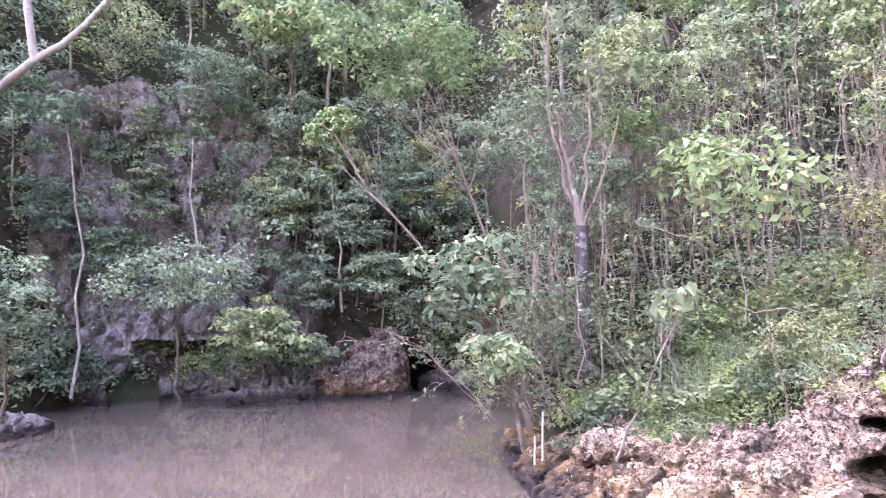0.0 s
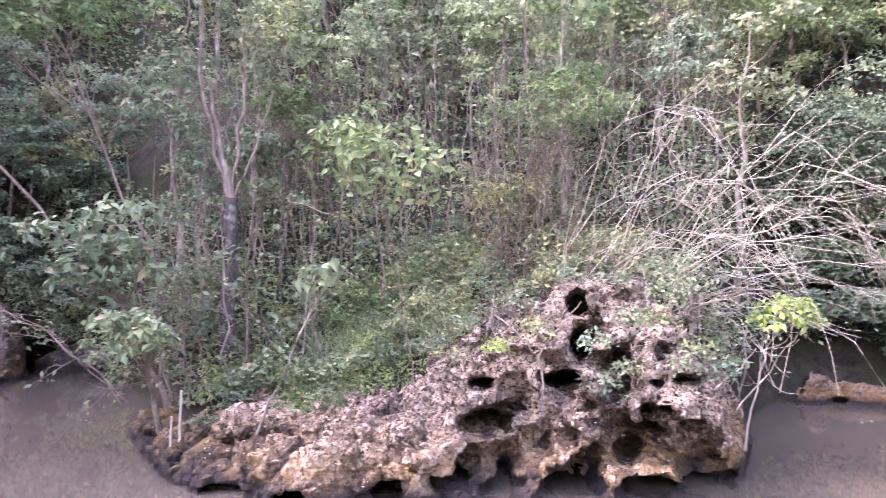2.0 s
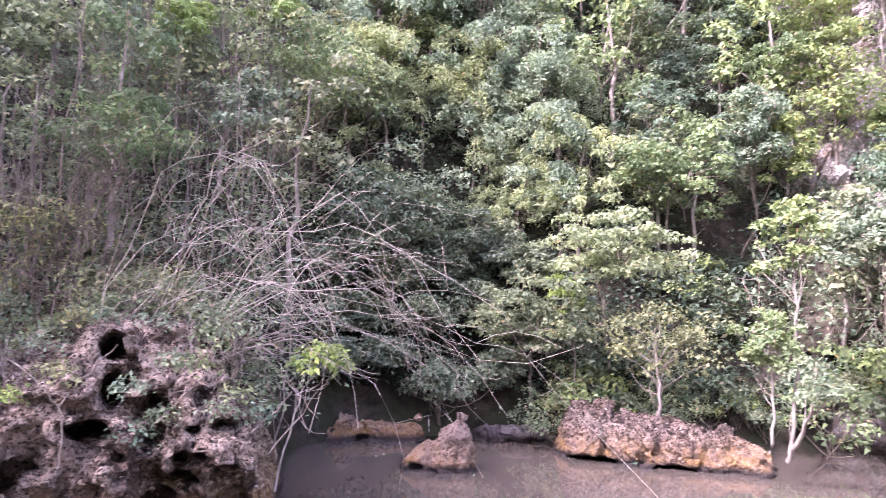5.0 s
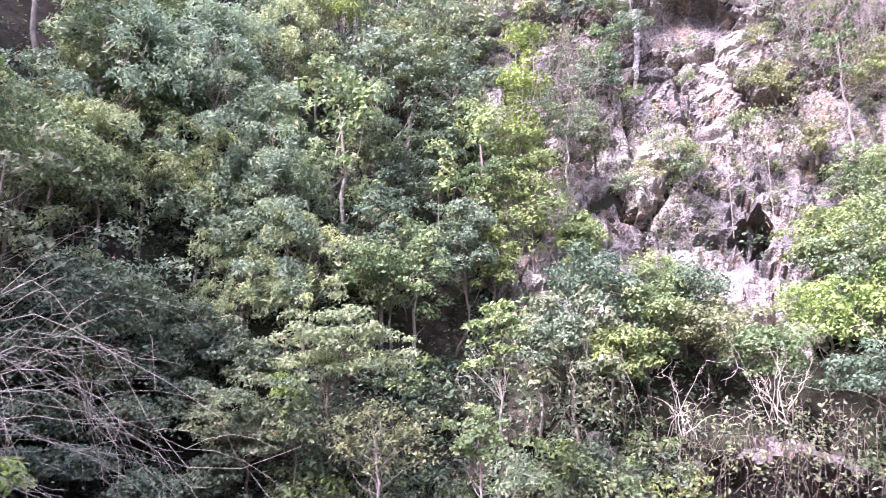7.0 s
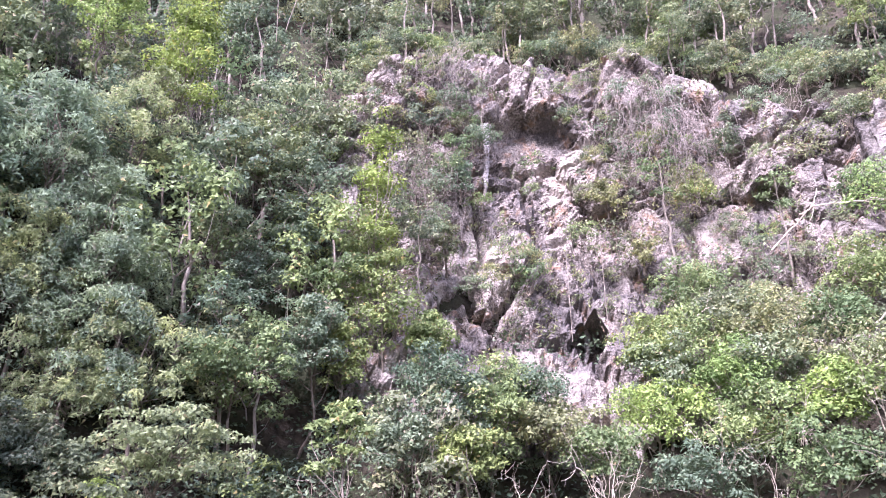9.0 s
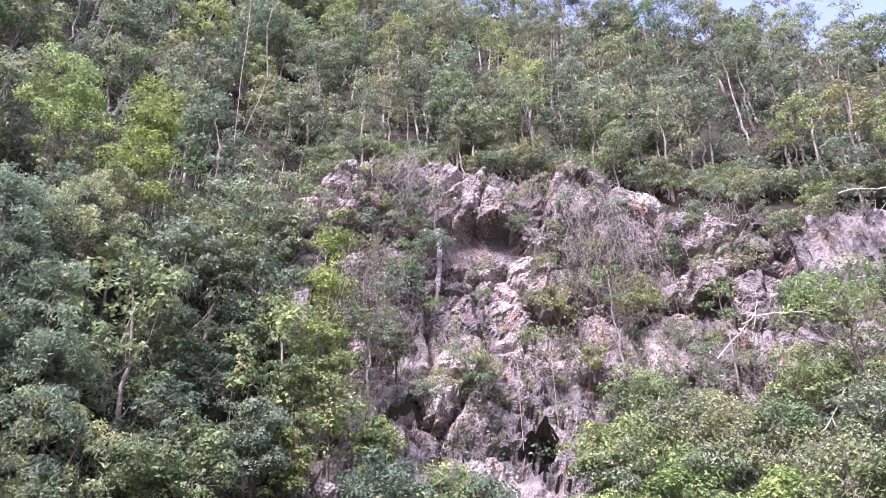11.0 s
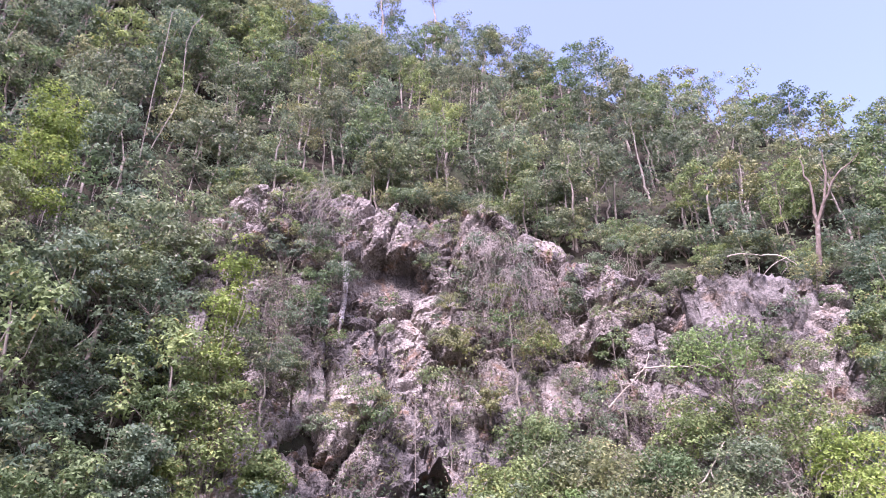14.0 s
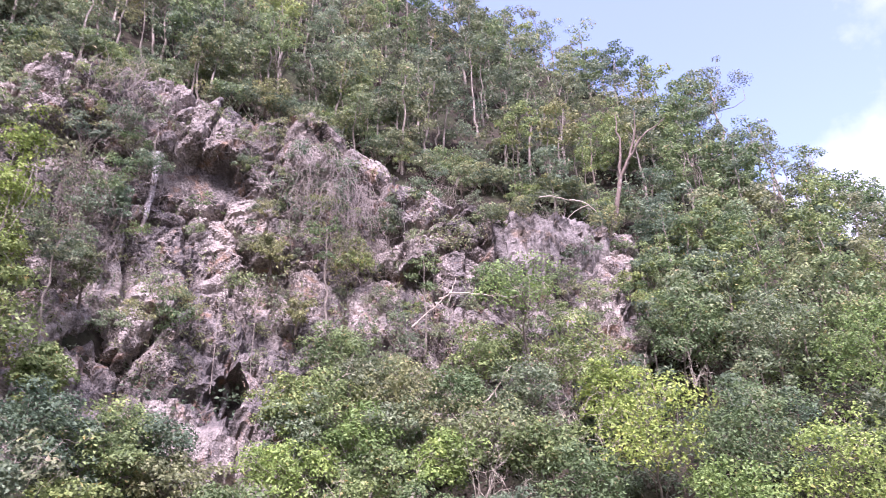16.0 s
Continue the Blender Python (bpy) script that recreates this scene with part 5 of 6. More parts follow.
grow("island_shrub", "twiggy olive shrub on the rock island", 86.0, -2.0, 5.0, 3.6, "olive", -7, n=22, r=17.4, lean=0.2, base_z=0.9, bark=BARK_PALE, leaf=0.18, per=50, category="shrub")
grow("island_shrub", "green leafy shrub hanging over the island's end", 97.5, -4.6, 2.6, 2.0, "mid", -7, n=9, r=16.8, lean=0.2, base_az=95, base_z=0.9, bark=BARK_PALE, leaf=0.18, per=40, category="shrub")
grow("young_tree", "young tree with bright yellow leaf tufts", 78.4, 1.6, 2.2, 1.6, "bright", -8, n=8, r=18.2, lean=0.6, base_az=79.0, base_z=0.4, bark=BARK_PALE, leaf=0.2, per=30, spread=0.35, trunk=0.03)
grow("canopy_tree", "bright green tree on the shaded slope", 75.5, 20.6, 2.4, 1.6, "sun", 16, n=8, lean=1.5)
grow("canopy_tree", "yellow-tipped tree at the foot of the cliff", 94.0, 19.5, 3.6, 2.0, "sun", 12, n=12, lean=2.0)

# crowns that close the shaded slope
for k, (a, e, w_, h_, key) in enumerate(((87.5, 19.5, 3.0, 2.8, "mid"), (90.5, 22.5, 2.8, 2.6, "mid"), (84.5, 22.0, 2.8, 2.8, "mid"), (92.5, 30.5, 2.6, 2.8, "olive"), (81.5, 26.5, 2.6, 2.6, "mid"), (95.0, 13.0, 2.6, 3.0, "sun"))):
    grow("slope_tree", {"mid": "full green tree on the steep shaded slope", "olive": "thin olive tree on the steep slope", "sun": "yellow-green tree on the steep slope"}[key], a, e, w_, h_, key, e - h_ - 2.5, n=18, lean=1.6, leaf=0.2, per=85, seed=k, bark=BARK_PALE)

# below and beside the cliff
grow("vine_draped_tree", "tall rounded tree draped with hanging creeper", 79.3, 35.5, 4.0, 5.2, "yellow", 20, n=40, lean=2.0, leaf=0.22, per=90, spread=0.7, seed=1)
grow("vine_draped_tree", "broad sunlit tree hung with creeper", 71.5, 36.0, 4.6, 3.4, "bright", 26, n=30, lean=2.0, leaf=0.22, per=90, spread=0.7, seed=2)
grow("canopy_tree", "full green tree on the upper shaded slope", 87.0, 29.0, 3.6, 3.4, "mid", 20, n=20, lean=1.5, leaf=0.22, per=90)
grow("spire_tree", "tall narrow tree with yellow-green top before the cliff", 98.4, 26.0, 1.7, 6.6, "yellow", 10, n=26, lean=1.6, leaf=0.2, per=70, spread=0.6, bark=BARK_PALE)
grow("spire_tree", "yellow-green sprays round a tall pale stem", 98.2, 21.5, 3.0, 3.6, "sun", 10, n=18, lean=1.7, leaf=0.2, per=70, bark=BARK_PALE)
grow("spire_tree", "green tree at the foot of the spire", 99.0, 17.0, 4.2, 5.0, "sun", 8, n=20, lean=1.4, leaf=0.24, per=60)
grow("canopy_tree", "full green tree against the cliff's edge", 91.5, 26.5, 4.0, 3.6, "mid", 17, n=18, lean=1.5)
grow("canopy_tree", "green tree beside the pale rock", 92.0, 15.0, 3.4, 4.0, "mid", 6, n=18, lean=1.6)
grow("canopy_tree", "green tree in front of the pale rock", 93.0, 15.0, 2.6, 2.6, "mid", 9, n=14, lean=1.6)
for k, (a, e, w_, h_, key) in enumerate((
        (123.2, 12.6, 3.0, 2.6, "sun"), (110, 9.5, 4.2, 3.2, "sun"), (104, 10.5, 4.0, 3.4, "mid"), (127, 16.6, 3.8, 2.3, "sun"), (123, 8.0, 4.0, 2.8, "bright"),
        (133, 13.0, 4.6, 3.4, "olive"), (140, 16.4, 3.4, 2.4, "sun"), (140, 10.0, 4.2, 3.2, "mid"), (147, 15.5, 4.0, 3.2, "sun"), (153, 10.0, 5.0, 4.0, "bright"),
        (160, 9.0, 5.0, 4.0, "sun"), (166, 6.0, 5.5, 4.0, "bright"), (171, 13.0, 5.0, 4.0, "bright"), (157, 17.0, 4.2, 3.0, "sun"), (164, 16.0, 4.2, 3.4, "mid"),
        (126, 12.5, 4.0, 3.0, "sun"), (131.5, 14.4, 3.4, 2.2, "mid"), (101, 6.5, 3.6, 2.6, "mid"), (107, 5.0, 3.6, 2.4, "sun"), (113, 9.5, 3.4, 2.4, "mid"), (119, 5.0, 3.6, 2.6, "sun"), (126, 3.5, 3.8, 2.4, "mid"), (103.5, 14.0, 2.6, 2.2, "sun"), (135, 4.0, 3.8, 2.6, "sun"), (141, 4.0, 3.8, 2.6, "mid"), (115, 7.0, 3.8, 2.4, "olive"), (130, 6.5, 4.0, 2.8, "sun"), (147, 6.5, 4.2, 3.0, "sun"), (173, 6.0, 5.0, 3.6, "bright"), (158, 4.5, 4.6, 3.0, "bright"), (176, 16.0, 5.0, 4.0, "sun"), (124, 11, 3.4, 2.8, "mid"), (129, 10, 3.6, 2.8, "bright"), (136, 8.5, 3.6, 2.8, "bright"), (132, 10.5, 3.4, 2.6, "mid"), (137, 13.5, 3.2, 2.6, "sun"), (143, 13, 3.4, 2.8, "mid"), (150, 13, 3.6, 3.0, "bright"), (128.5, 14.5, 3.2, 2.4, "olive"), (144, 9, 3.6, 2.8, "sun"))):
    grow("cliff_foot_tree", {"sun": "sunlit yellow-green tree below the cliff", "mid": "full green tree below the cliff", "olive": "thin olive tree below the cliff",
                             "bright": "bright fresh-green tree below the cliff"}[key], a, e, w_, h_, key, e - h_ - 2.5, n=20, lean=2.0, leaf=0.21, per=95, bark=BARK_PALE, seed=k)
grow("white_trunk_tree", "open tree with white branching trunks before the cliff", 143.4, 21.6, 4.0, 3.0, "bright", 11, n=16, lean=3.8, leaf=0.22, per=50, bark=BARK_PALE, trunk=0.09)
grow("ledge_shrub", "round green shrub growing in the alcove", 114.6, 27.2, 1.8, 1.5, "sun", 25, n=9, r=33.2, lean=0.3, base_z=EYE[2] + 33.5 * math.tan(radians(25.4)), leaf=0.2, per=46, category="shrub")
grow("ledge_shrub", "pale leafy shrub spilling down the cliff", 123.4, 29.0, 3.6, 3.2, "mid", 26, n=18, r=32.6, lean=0.5, base_z=EYE[2] + 33.1 * math.tan(radians(27)), leaf=0.22, per=46, category="shrub")
grow("ledge_shrub", "grassy shrub on a cliff ledge", 137.5, 26.0, 2.4, 1.8, "olive", 24, n=10, r=33.6, lean=0.5, base_z=EYE[2] + 34 * math.tan(radians(24)), leaf=0.2, per=46, category="shrub")
for k, (a, e, w_, h_, key) in enumerate(((126.8, 30.5, 2.2, 2.0, "pale"), (131.5, 27.0, 2.0, 1.4, "olive"), (120.5, 33.5, 1.8, 1.5, "olive"), (107.0, 27.0, 1.6, 1.8, "pale"), (101.0, 33.0, 1.6, 2.4, "olive"),
                                          (128.5, 24.0, 2.2, 1.4, "sun"), (121.0, 24.5, 2.0, 1.2, "olive"), (134.5, 29.5, 2.2, 1.3, "mid"), (140.5, 22.0, 2.0, 1.5, "sun"),
                                          (105.5, 21.5, 1.6, 2.0, "olive"), (96.5, 36, 2.0, 2.4, "mid"), (97.5, 31, 1.8, 2.6, "olive"), (99.5, 38.5, 2.0, 1.6, "mid"), (105, 40.5, 2.0, 1.2, "olive"), (112, 39.5, 2.0, 1.2, "mid"),
                                          (119, 38.3, 2.0, 1.2, "olive"), (126, 36.4, 2.0, 1.2, "mid"), (132, 33.4, 2.0, 1.2, "olive"), (138.5, 30.6, 2.0, 1.2, "mid"), (144, 28.8, 1.8, 1.0, "sun"), (123.5, 20.0, 1.6, 1.2, "olive"))):
    grow("ledge_shrub", {"pale": "grey-green leafy shrub clinging to the cliff", "olive": "dry olive shrub clinging to the cliff", "sun": "yellow-green shrub on a cliff ledge", "mid": "green shrub on a cliff ledge"}[key],
         a, e, w_, h_, key, e - 1, n=12, r=land_r(a, e) - 3.0, lean=0.6, base_z=EYE[2] + (land_r(a, e) - 2.4) * math.tan(radians(e - h_)), leaf=0.2, per=50, category="shrub", seed=k)
for k, (a, e, w_, h_, key) in enumerate(((46.0, -4.6, 0.9, 0.7, "mid"), (42.6, -6.6, 0.9, 0.8, "pale"), (43.3, -9.8, 0.8, 1.2, "pale"), (50.5, -6.8, 1.0, 1.0, "mid"), (36.5, -3.4, 1.6, 0.8, "pale"), (34.0, -7.0, 0.7, 0.5, "bright"),
                                          (30.5, -7.5, 1.4, 0.9, "olive"), (48.5, -3.0, 1.6, 1.2, "pale"), (38.5, -1.5, 1.4, 0.8, "olive"), (40.5, -1.4, 1.2, 0.7, "mid"), (44.5, -1.8, 1.4, 0.8, "pale"),
                                          (47.5, -4.8, 0.9, 0.9, "mid"), (49.5, -8.0, 0.7, 0.9, "pale"), (45.5, -8.5, 0.6, 0.8, "mid"), (37.5, -5.5, 0.9, 0.7, "olive"), (52.0, -8.5, 0.8, 0.9, "pale"), (31.5, -5.0, 1.2, 0.7, "mid"), (28.5, -6.8, 1.2, 0.8, "olive"))):
    grow("rock_vine", "trailing pale-leaved creeper on the pitted rock", a, e, w_, h_, key, e - 1, n=6, r=11.2 if e < -4 else 12.0, lean=0.5, base_z=EYE[2] + 11.4 * math.tan(radians(e)) + 0.3,
         leaf=0.085, per=22, spread=0.26, trunk=0.010, category="creeper", seed=k)
# skyline
grow("skyline_tree", "open-crowned tree standing above the ridge", 163.5, 34.4, 3.2, 2.4, "olive", 26, n=14, r=54, lean=0.5, leaf=0.21, per=90, spread=0.7, bark=BARK_PALE, trunk=0.16)
grow("skyline_tree", "tall sparse tree rising above the crest", 118.6, 52.2, 2.3, 1.9, "olive", 49, n=12, r=55.5, lean=0.5, leaf=0.24, per=50, spread=0.8, bark=BARK_PALE, trunk=0.2)
grow("skyline_tree", "slim tree rising above the crest", 112.6, 52.2, 1.3, 1.6, "sun", 49, n=8, r=55.5, lean=0.5, leaf=0.24, per=50, spread=0.7, bark=BARK_PALE, trunk=0.15)

# thin straight saplings crowding the spit
SAPLING = []
for k in range(3):
    g = np.random.default_rng(600 + k)
    hgt = 4.5 + k
    tip = np.array([g.normal() * 0.5, g.normal() * 0.5, hgt])
    wood = [(bent((0, 0, -0.3), tip, g, 0.03, 10), np.linspace(0.026, 0.008, 10))]
    for j in range(9):
        b = tip * g.uniform(0.25, 0.95)
        wood.append((bent(b, b + g.normal(size=3) * np.array([0.5, 0.5, 0.35]) + np.array([0, 0, 0.25]), g, 0.12, 5), np.linspace(0.009, 0.003, 5)))
    cl = [(w[0][-1], g.uniform(0.4, 0.9)) for w in wood[1:]]
    SAPLING.append(plant("sapling", cl, wood, 0.155, 22, 0.4, 0.7, (LEAF_MID, LEAF_OLIVE, LEAF_MID)[k], (BARK_PALE, BARK_GREY, BARK_RED)[k], g, "thin straight sapling with sparse leaves on the spit", "tree", sides=3))
PROTOTYPES += SAPLING
g = np.random.default_rng(77)
for k in range(190):
    a = 7 + 46 * (k + g.uniform()) / 190
    lo_r = float(np.interp(a, [7, 12, 30, 36, 52], [15.5, 15.5, 15.5, 15.2, 15.2]))
    put(SAPLING[g.integers(3)], a, lo_r + g.uniform(0, 6.5), g.uniform(0, 360), g.uniform(0.6, 1.15), tilt=g.normal() * 7)

# charred hollow stump among the ferns
g = np.random.default_rng(79)
st_b = toward(25.4, -5.6, 16.4)
v, q = tubes([(bent((0, 0, -0.5), (0.05, 0.02, 0.62), g, 0.03, 14), 0.34 + 0.07 * np.sin(np.linspace(0, 5, 14)) - np.linspace(0, 0.12, 14))], 18)
v = v + (fbm(v, 4.0, 4) * 0.32)[:, None] * np.array([1, 1, 0.4])
v2, q2 = tube([(0.05, 0.02, 0.60), (0.05, 0.02, 0.2)], [0.17, 0.12], 18)
rim = np.arange(18)
join = np.stack([len(v) - 18 + rim, len(v) - 18 + (rim + 1) % 18, len(v) + (rim + 1) % 18, len(v) + rim], -1)
stump = part("tree_stump", build_mesh("tree_stump", np.concatenate([v, v2]), [np.concatenate([q, q2 + len(v), join])], False), BARK_DARK)
stump.location = st_b
tagged(stump, "charred black hollow tree stump among ferns", "stump")

# old pale tree leaning in over the pool
g = np.random.default_rng(78)
b = polar(np.array([-40.0]), np.array([20.5]), np.array([0.0]))[0]
b[2] = land_z(-40, 22.5) - 0.2
old = tagged(new("leaning_tree"), "old pale-barked tree with a thick bough over the pool", "tree")
old.location = b
pts = [np.zeros(3)] + [toward(a, e, 18.5) - b for a, e in ((-38, 8), (-36, 12.5), (-34.7, 14.4), (-32.5, 16.5), (-30.6, 17.7), (-29.0, 19.2), (-26.5, 22.0))]
v, q = tubes([(np.array(pts), np.array([0.2, 0.17, 0.14, 0.11, 0.09, 0.075, 0.06, 0.05]))], 8)
part("trunk", build_mesh("trunk", v, [q], True), BARK_DEAD, old)
v, q = tubes([(np.array([pts[4], toward(-33.0, 20.0, 18.5) - b, toward(-32.8, 26.0, 18.4) - b]), np.array([0.10, 0.09, 0.07]))], 8)
part("bough", build_mesh("bough", v, [q], True), BARK_DEAD, old)

# ---- the woods over the slopes ----


def gap_at(p):
    """Where the wood stands open (below -0.1)."""
    return fbm(p, 0.13, 2)


def scatter(az0, az1, k, u0, u1, count, kinds, s0, s1, tilt=8.0, skip=None, forward=0.0):
    for j in range(count):
        az = az0 + (az1 - az0) * (j + rng.uniform()) / count
        u = u0 + (u1 - u0) * rng.uniform()
        r, z = slope_point(az, k, u)
        r -= forward
        if skip and skip(az, r, z):
            continue
        if k >= 5 and az < 92 and gap_at(polar(np.array([az]), np.array([r]), np.array([z])))[0] < -0.2:
            continue
        el = math.degrees(math.atan2(z - EYE[2], r))
        key = pick_key(az, el)
        fam = ((FAR_TREES, FAR_SLIM, BUSH) if k == 6 else (TREES, SLIM, BUSH))[rng.choice(3, p=kinds)][key]
        if k < 6 and any(r < zr + 0.8 and ((az - za) / (zw * 0.8 + 1)) ** 2 + ((math.degrees(math.atan2(z + f * 6 * s1 - EYE[2], r)) - ze) / (zh * 0.8 + 0.8)) ** 2 < 1 for za, ze, zw, zh, zr in ZONES for f in (0.4, 0.8)):
            continue
        put(fam[rng.integers(len(fam))], az, r, rng.uniform(0, 360), rng.uniform(s0, s1), 0.15, z - 0.15, rng.uniform(0, tilt))


scatter(-40, 8, 4, 0.1, 1.0, 26, (0.35, 0.15, 0.5), 0.6, 1.0)
scatter(-40, 8, 5, 0.0, 1.0, 40, (0.5, 0.3, 0.2), 0.7, 1.1)
scatter(-42, 10, 6, 0.0, 0.35, 46, (0.7, 0.2, 0.1), 0.8, 1.3)
# upper trees out of view, added to block the sun
scatter(-42, 20, 6, 0.35, 1.0, 26, (0.9, 0.1, 0.0), 1.1, 1.7)
scatter(8, 54, 4, 0.5, 1.0, 26, (0.15, 0.35, 0.5), 0.5, 0.9)
scatter(8, 58, 5, 0.0, 1.0, 64, (0.45, 0.4, 0.15), 0.6, 1.0)
scatter(8, 60, 6, 0.0, 0.4, 56, (0.7, 0.25, 0.05), 0.8, 1.3)
# likewise unseen, for the shade they cast
scatter(10, 62, 6, 0.4, 1.0, 14, (0.95, 0.05, 0.0), 1.1, 1.7)
scatter(57, 93, 4, 0.0, 1.0, 44, (0.4, 0.15, 0.45), 0.6, 1.0)
scatter(57, 94, 5, 0.0, 1.0, 80, (0.65, 0.2, 0.15), 0.7, 1.15)
scatter(60, 96, 6, 0.0, 0.5, 72, (0.7, 0.25, 0.05), 0.8, 1.2)
scatter(62, 98, 6, 0.5, 1.0, 54, (0.8, 0.2, 0.0), 0.8, 1.3)
on_cliff = lambda az, r, z: z > 3.5 + r * math.tan(radians(np.interp(az, [98, 103, 119, 124, 136, 150, 160], [9, 4, 3, 7, 9, 10, 30])))
scatter(93, 178, 4, 0.0, 1.0, 110, (0.5, 0.15, 0.35), 0.6, 0.95, 10, on_cliff)
scatter(94, 158, 5, 0.1, 1.0, 165, (0.0, 0.05, 0.95), 0.35, 0.75, 20, None, 2.6)
scatter(154, 182, 5, 0.0, 1.0, 50, (0.7, 0.15, 0.15), 0.7, 1.1)
scatter(66, 97, 6, 0.55, 1.0, 60, (0.75, 0.2, 0.05), 0.8, 1.2)
scatter(94, 180, 6, 0.0, 0.5, 165, (0.52, 0.24, 0.24), 0.75, 1.1)
scatter(94, 182, 6, 0.5, 1.02, 160, (0.62, 0.38, 0.0), 0.75, 1.15)


def shoreline(az0, az1, count, s0, s1):
    """Bushes that lean out over the water's edge."""
    for j in range(count):
        az = az0 + (az1 - az0) * (j + rng.uniform()) / count
        r, z = slope_point(az, 3, rng.uniform(0.3, 1.0))
        fam = BUSH[pick_key(az, 0)]
        put(fam[rng.integers(2)], az, r, rng.uniform(0, 360), rng.uniform(s0, s1), 0.1, z - 0.1, rng.uniform(5, 30))


scatter(94, 154, 6, 0.03, 0.10, 110, (0.05, 0.03, 0.92), 0.45, 0.85, 25, None, 1.0)
# dry grey brush on the cliff
BRUSH = [bare(90 + k, 1.5, 10, BARK_DEAD, "dry grey leafless brush growing on the cliff", "dry_brush", (0.0, 0.0, 0), 0.009, 0.8, 1.0, 1) for k in range(3)]
PROTOTYPES += BRUSH
gb = np.random.default_rng(95)
FACE = BVHTree.FromObject(scene.objects["limestone_cliff"], bpy.context.evaluated_depsgraph_get())


def face_at(a, e):
    """The place on the cliff in the true bearing a at the elevation e, and the way it faces."""
    cliff = scene.objects["limestone_cliff"]
    d = Vector((math.sin(radians(a)) * math.cos(radians(e)), math.cos(radians(a)) * math.cos(radians(e)), math.sin(radians(e))))
    hit, normal, _, _ = FACE.ray_cast(Vector(EYE) - cliff.location, d)
    return (None, None) if hit is None else (hit + cliff.location, normal if normal.dot(d) < 0 else -normal)


def root_on_face(ob, a, e, scale, out=0.6):
    """A copy of a plant growing out of the cliff."""
    hit, normal = face_at(a, e)
    if hit is None:
        return
    axis = (normal * out + Vector((0, 0, 1))).normalized()
    m = Matrix.Translation(hit - normal * 0.12) @ axis.to_track_quat("Z", "Y").to_matrix().to_4x4() @ Matrix.Rotation(gb.uniform(0, 6.28), 4, "Z") @ Matrix.Diagonal((scale, scale, scale, 1))
    copy_thing(ob, m)


# brush along the top of the fluted wall
for k in range(22):
    a = gb.uniform(139.8, 152.2)
    put((BRUSH + BUSH["olive"] + BRUSH)[k % 8], a, float(np.interp(a, [139.5, 143, 148, 152.5], [34.2, 33.6, 34.0, 35.2])) + gb.uniform(-0.5, 0.6), gb.uniform(0, 360), gb.uniform(0.45, 0.85), z=float(np.interp(a, [139.5, 143, 148, 152.5], [20.0, 20.4, 20.2, 19.4])))

# stretches of the face: true bearings, elevations, brush, shrubs, smallest and largest size
for a0, a1, e0, e1, brush, bushes, s0, s1 in ((97.0, 104.5, 20, 34, 70, 12, 0.5, 1.1), (117.0, 123.5, 27, 35.5, 60, 5, 0.6, 1.2), (114.5, 120.5, 23.5, 31, 14, 14, 0.4, 0.8), (94.0, 117.0, 32.8, 37.0, 36, 10, 0.5, 0.9),
                                              (122.0, 137.0, 18.5, 30, 64, 26, 0.4, 0.9), (103.5, 117.0, 14.5, 25.5, 26, 10, 0.3, 0.55), (91.0, 97.0, 19, 33, 20, 10, 0.4, 0.8)):
    for k in range(brush + bushes):
        a, e = gb.uniform(a0, a1), gb.uniform(e0, e1)
        if ((a - 110.2) / 4.4) ** 2 + ((e - 29.2) / 3.0) ** 2 < 1:
            continue
        if k < brush:
            root_on_face(BRUSH[k % 3], a, e, gb.uniform(s0, s1) * 0.9, 1.0)
        else:
            root_on_face(BUSH[("mid", "olive", "sun", "olive")[k % 4]][k % 2], a, e, gb.uniform(s0, s1) * 0.62, 0.7)

# leafless branches caught among the trees below the cliff
SNAG = [bare(80 + k, 2.0, 9, BARK_BLEACHED, "bleached leafless branches among the trees", "bare_branch", (0.3, -0.2, 0), 0.016, 1.0, 0.9) for k in range(3)]
PROTOTYPES += SNAG
for k, (a, e) in enumerate(((135.5, 11.5), (127.5, 6.5), (150, 17), (157, 15), (112, 2.5), (139, 8), (162, 13), (104, 8), (146.5, 12), (131, 3), (168, 9), (119, 3.5), (133.5, 8), (142, 6), (149, 9.5), (137, 15), (129, 12.5), (153, 13))):
    put(SNAG[k % 3], a, land_r(a, e) - 4.8, a * 41 % 360, 1.0 + 0.25 * (k % 3), z=EYE[2] + (land_r(a, e) - 4.8) * math.tan(radians(e)) - 1.2)
fork_tree = tagged(new("forked_tree"), "leafless red-brown forked tree above the cliff", "tree")
fb = toward(152.3, 26.8, 38.5)
fork_tree.location = fb
v, q = tubes([(bent((0, 0, -1.0), toward(153.6, 29.2, 38.0) - fb, g, 0.04, 8), np.linspace(0.16, 0.12, 8))], 7)
part("trunk", build_mesh("trunk", v, [q], True), BARK_RED, fork_tree)
for a, e in ((156.0, 34.0), (158.8, 33.0), (154.0, 34.0)):
    v, q = tubes([(bent(toward(153.6, 29.2, 38.0) - fb, toward(a, e, 37.8) - fb, g, 0.08, 8), np.linspace(0.10, 0.025, 8))], 6)
    part("limb", build_mesh("limb", v, [q], True), BARK_RED, fork_tree)
for k in range(26):
    a = gb.uniform(33, 53)
    put(BRUSH[k % 3], a, 13.2 + gb.uniform(-0.4, 1.0), gb.uniform(0, 360), gb.uniform(0.4, 0.8), z=float(np.interp(a, [30, 36, 42, 46.5, 49, 51.5, 53], [1.7, 2.6, 3.1, 3.0, 2.3, 1.5, 0.8])))
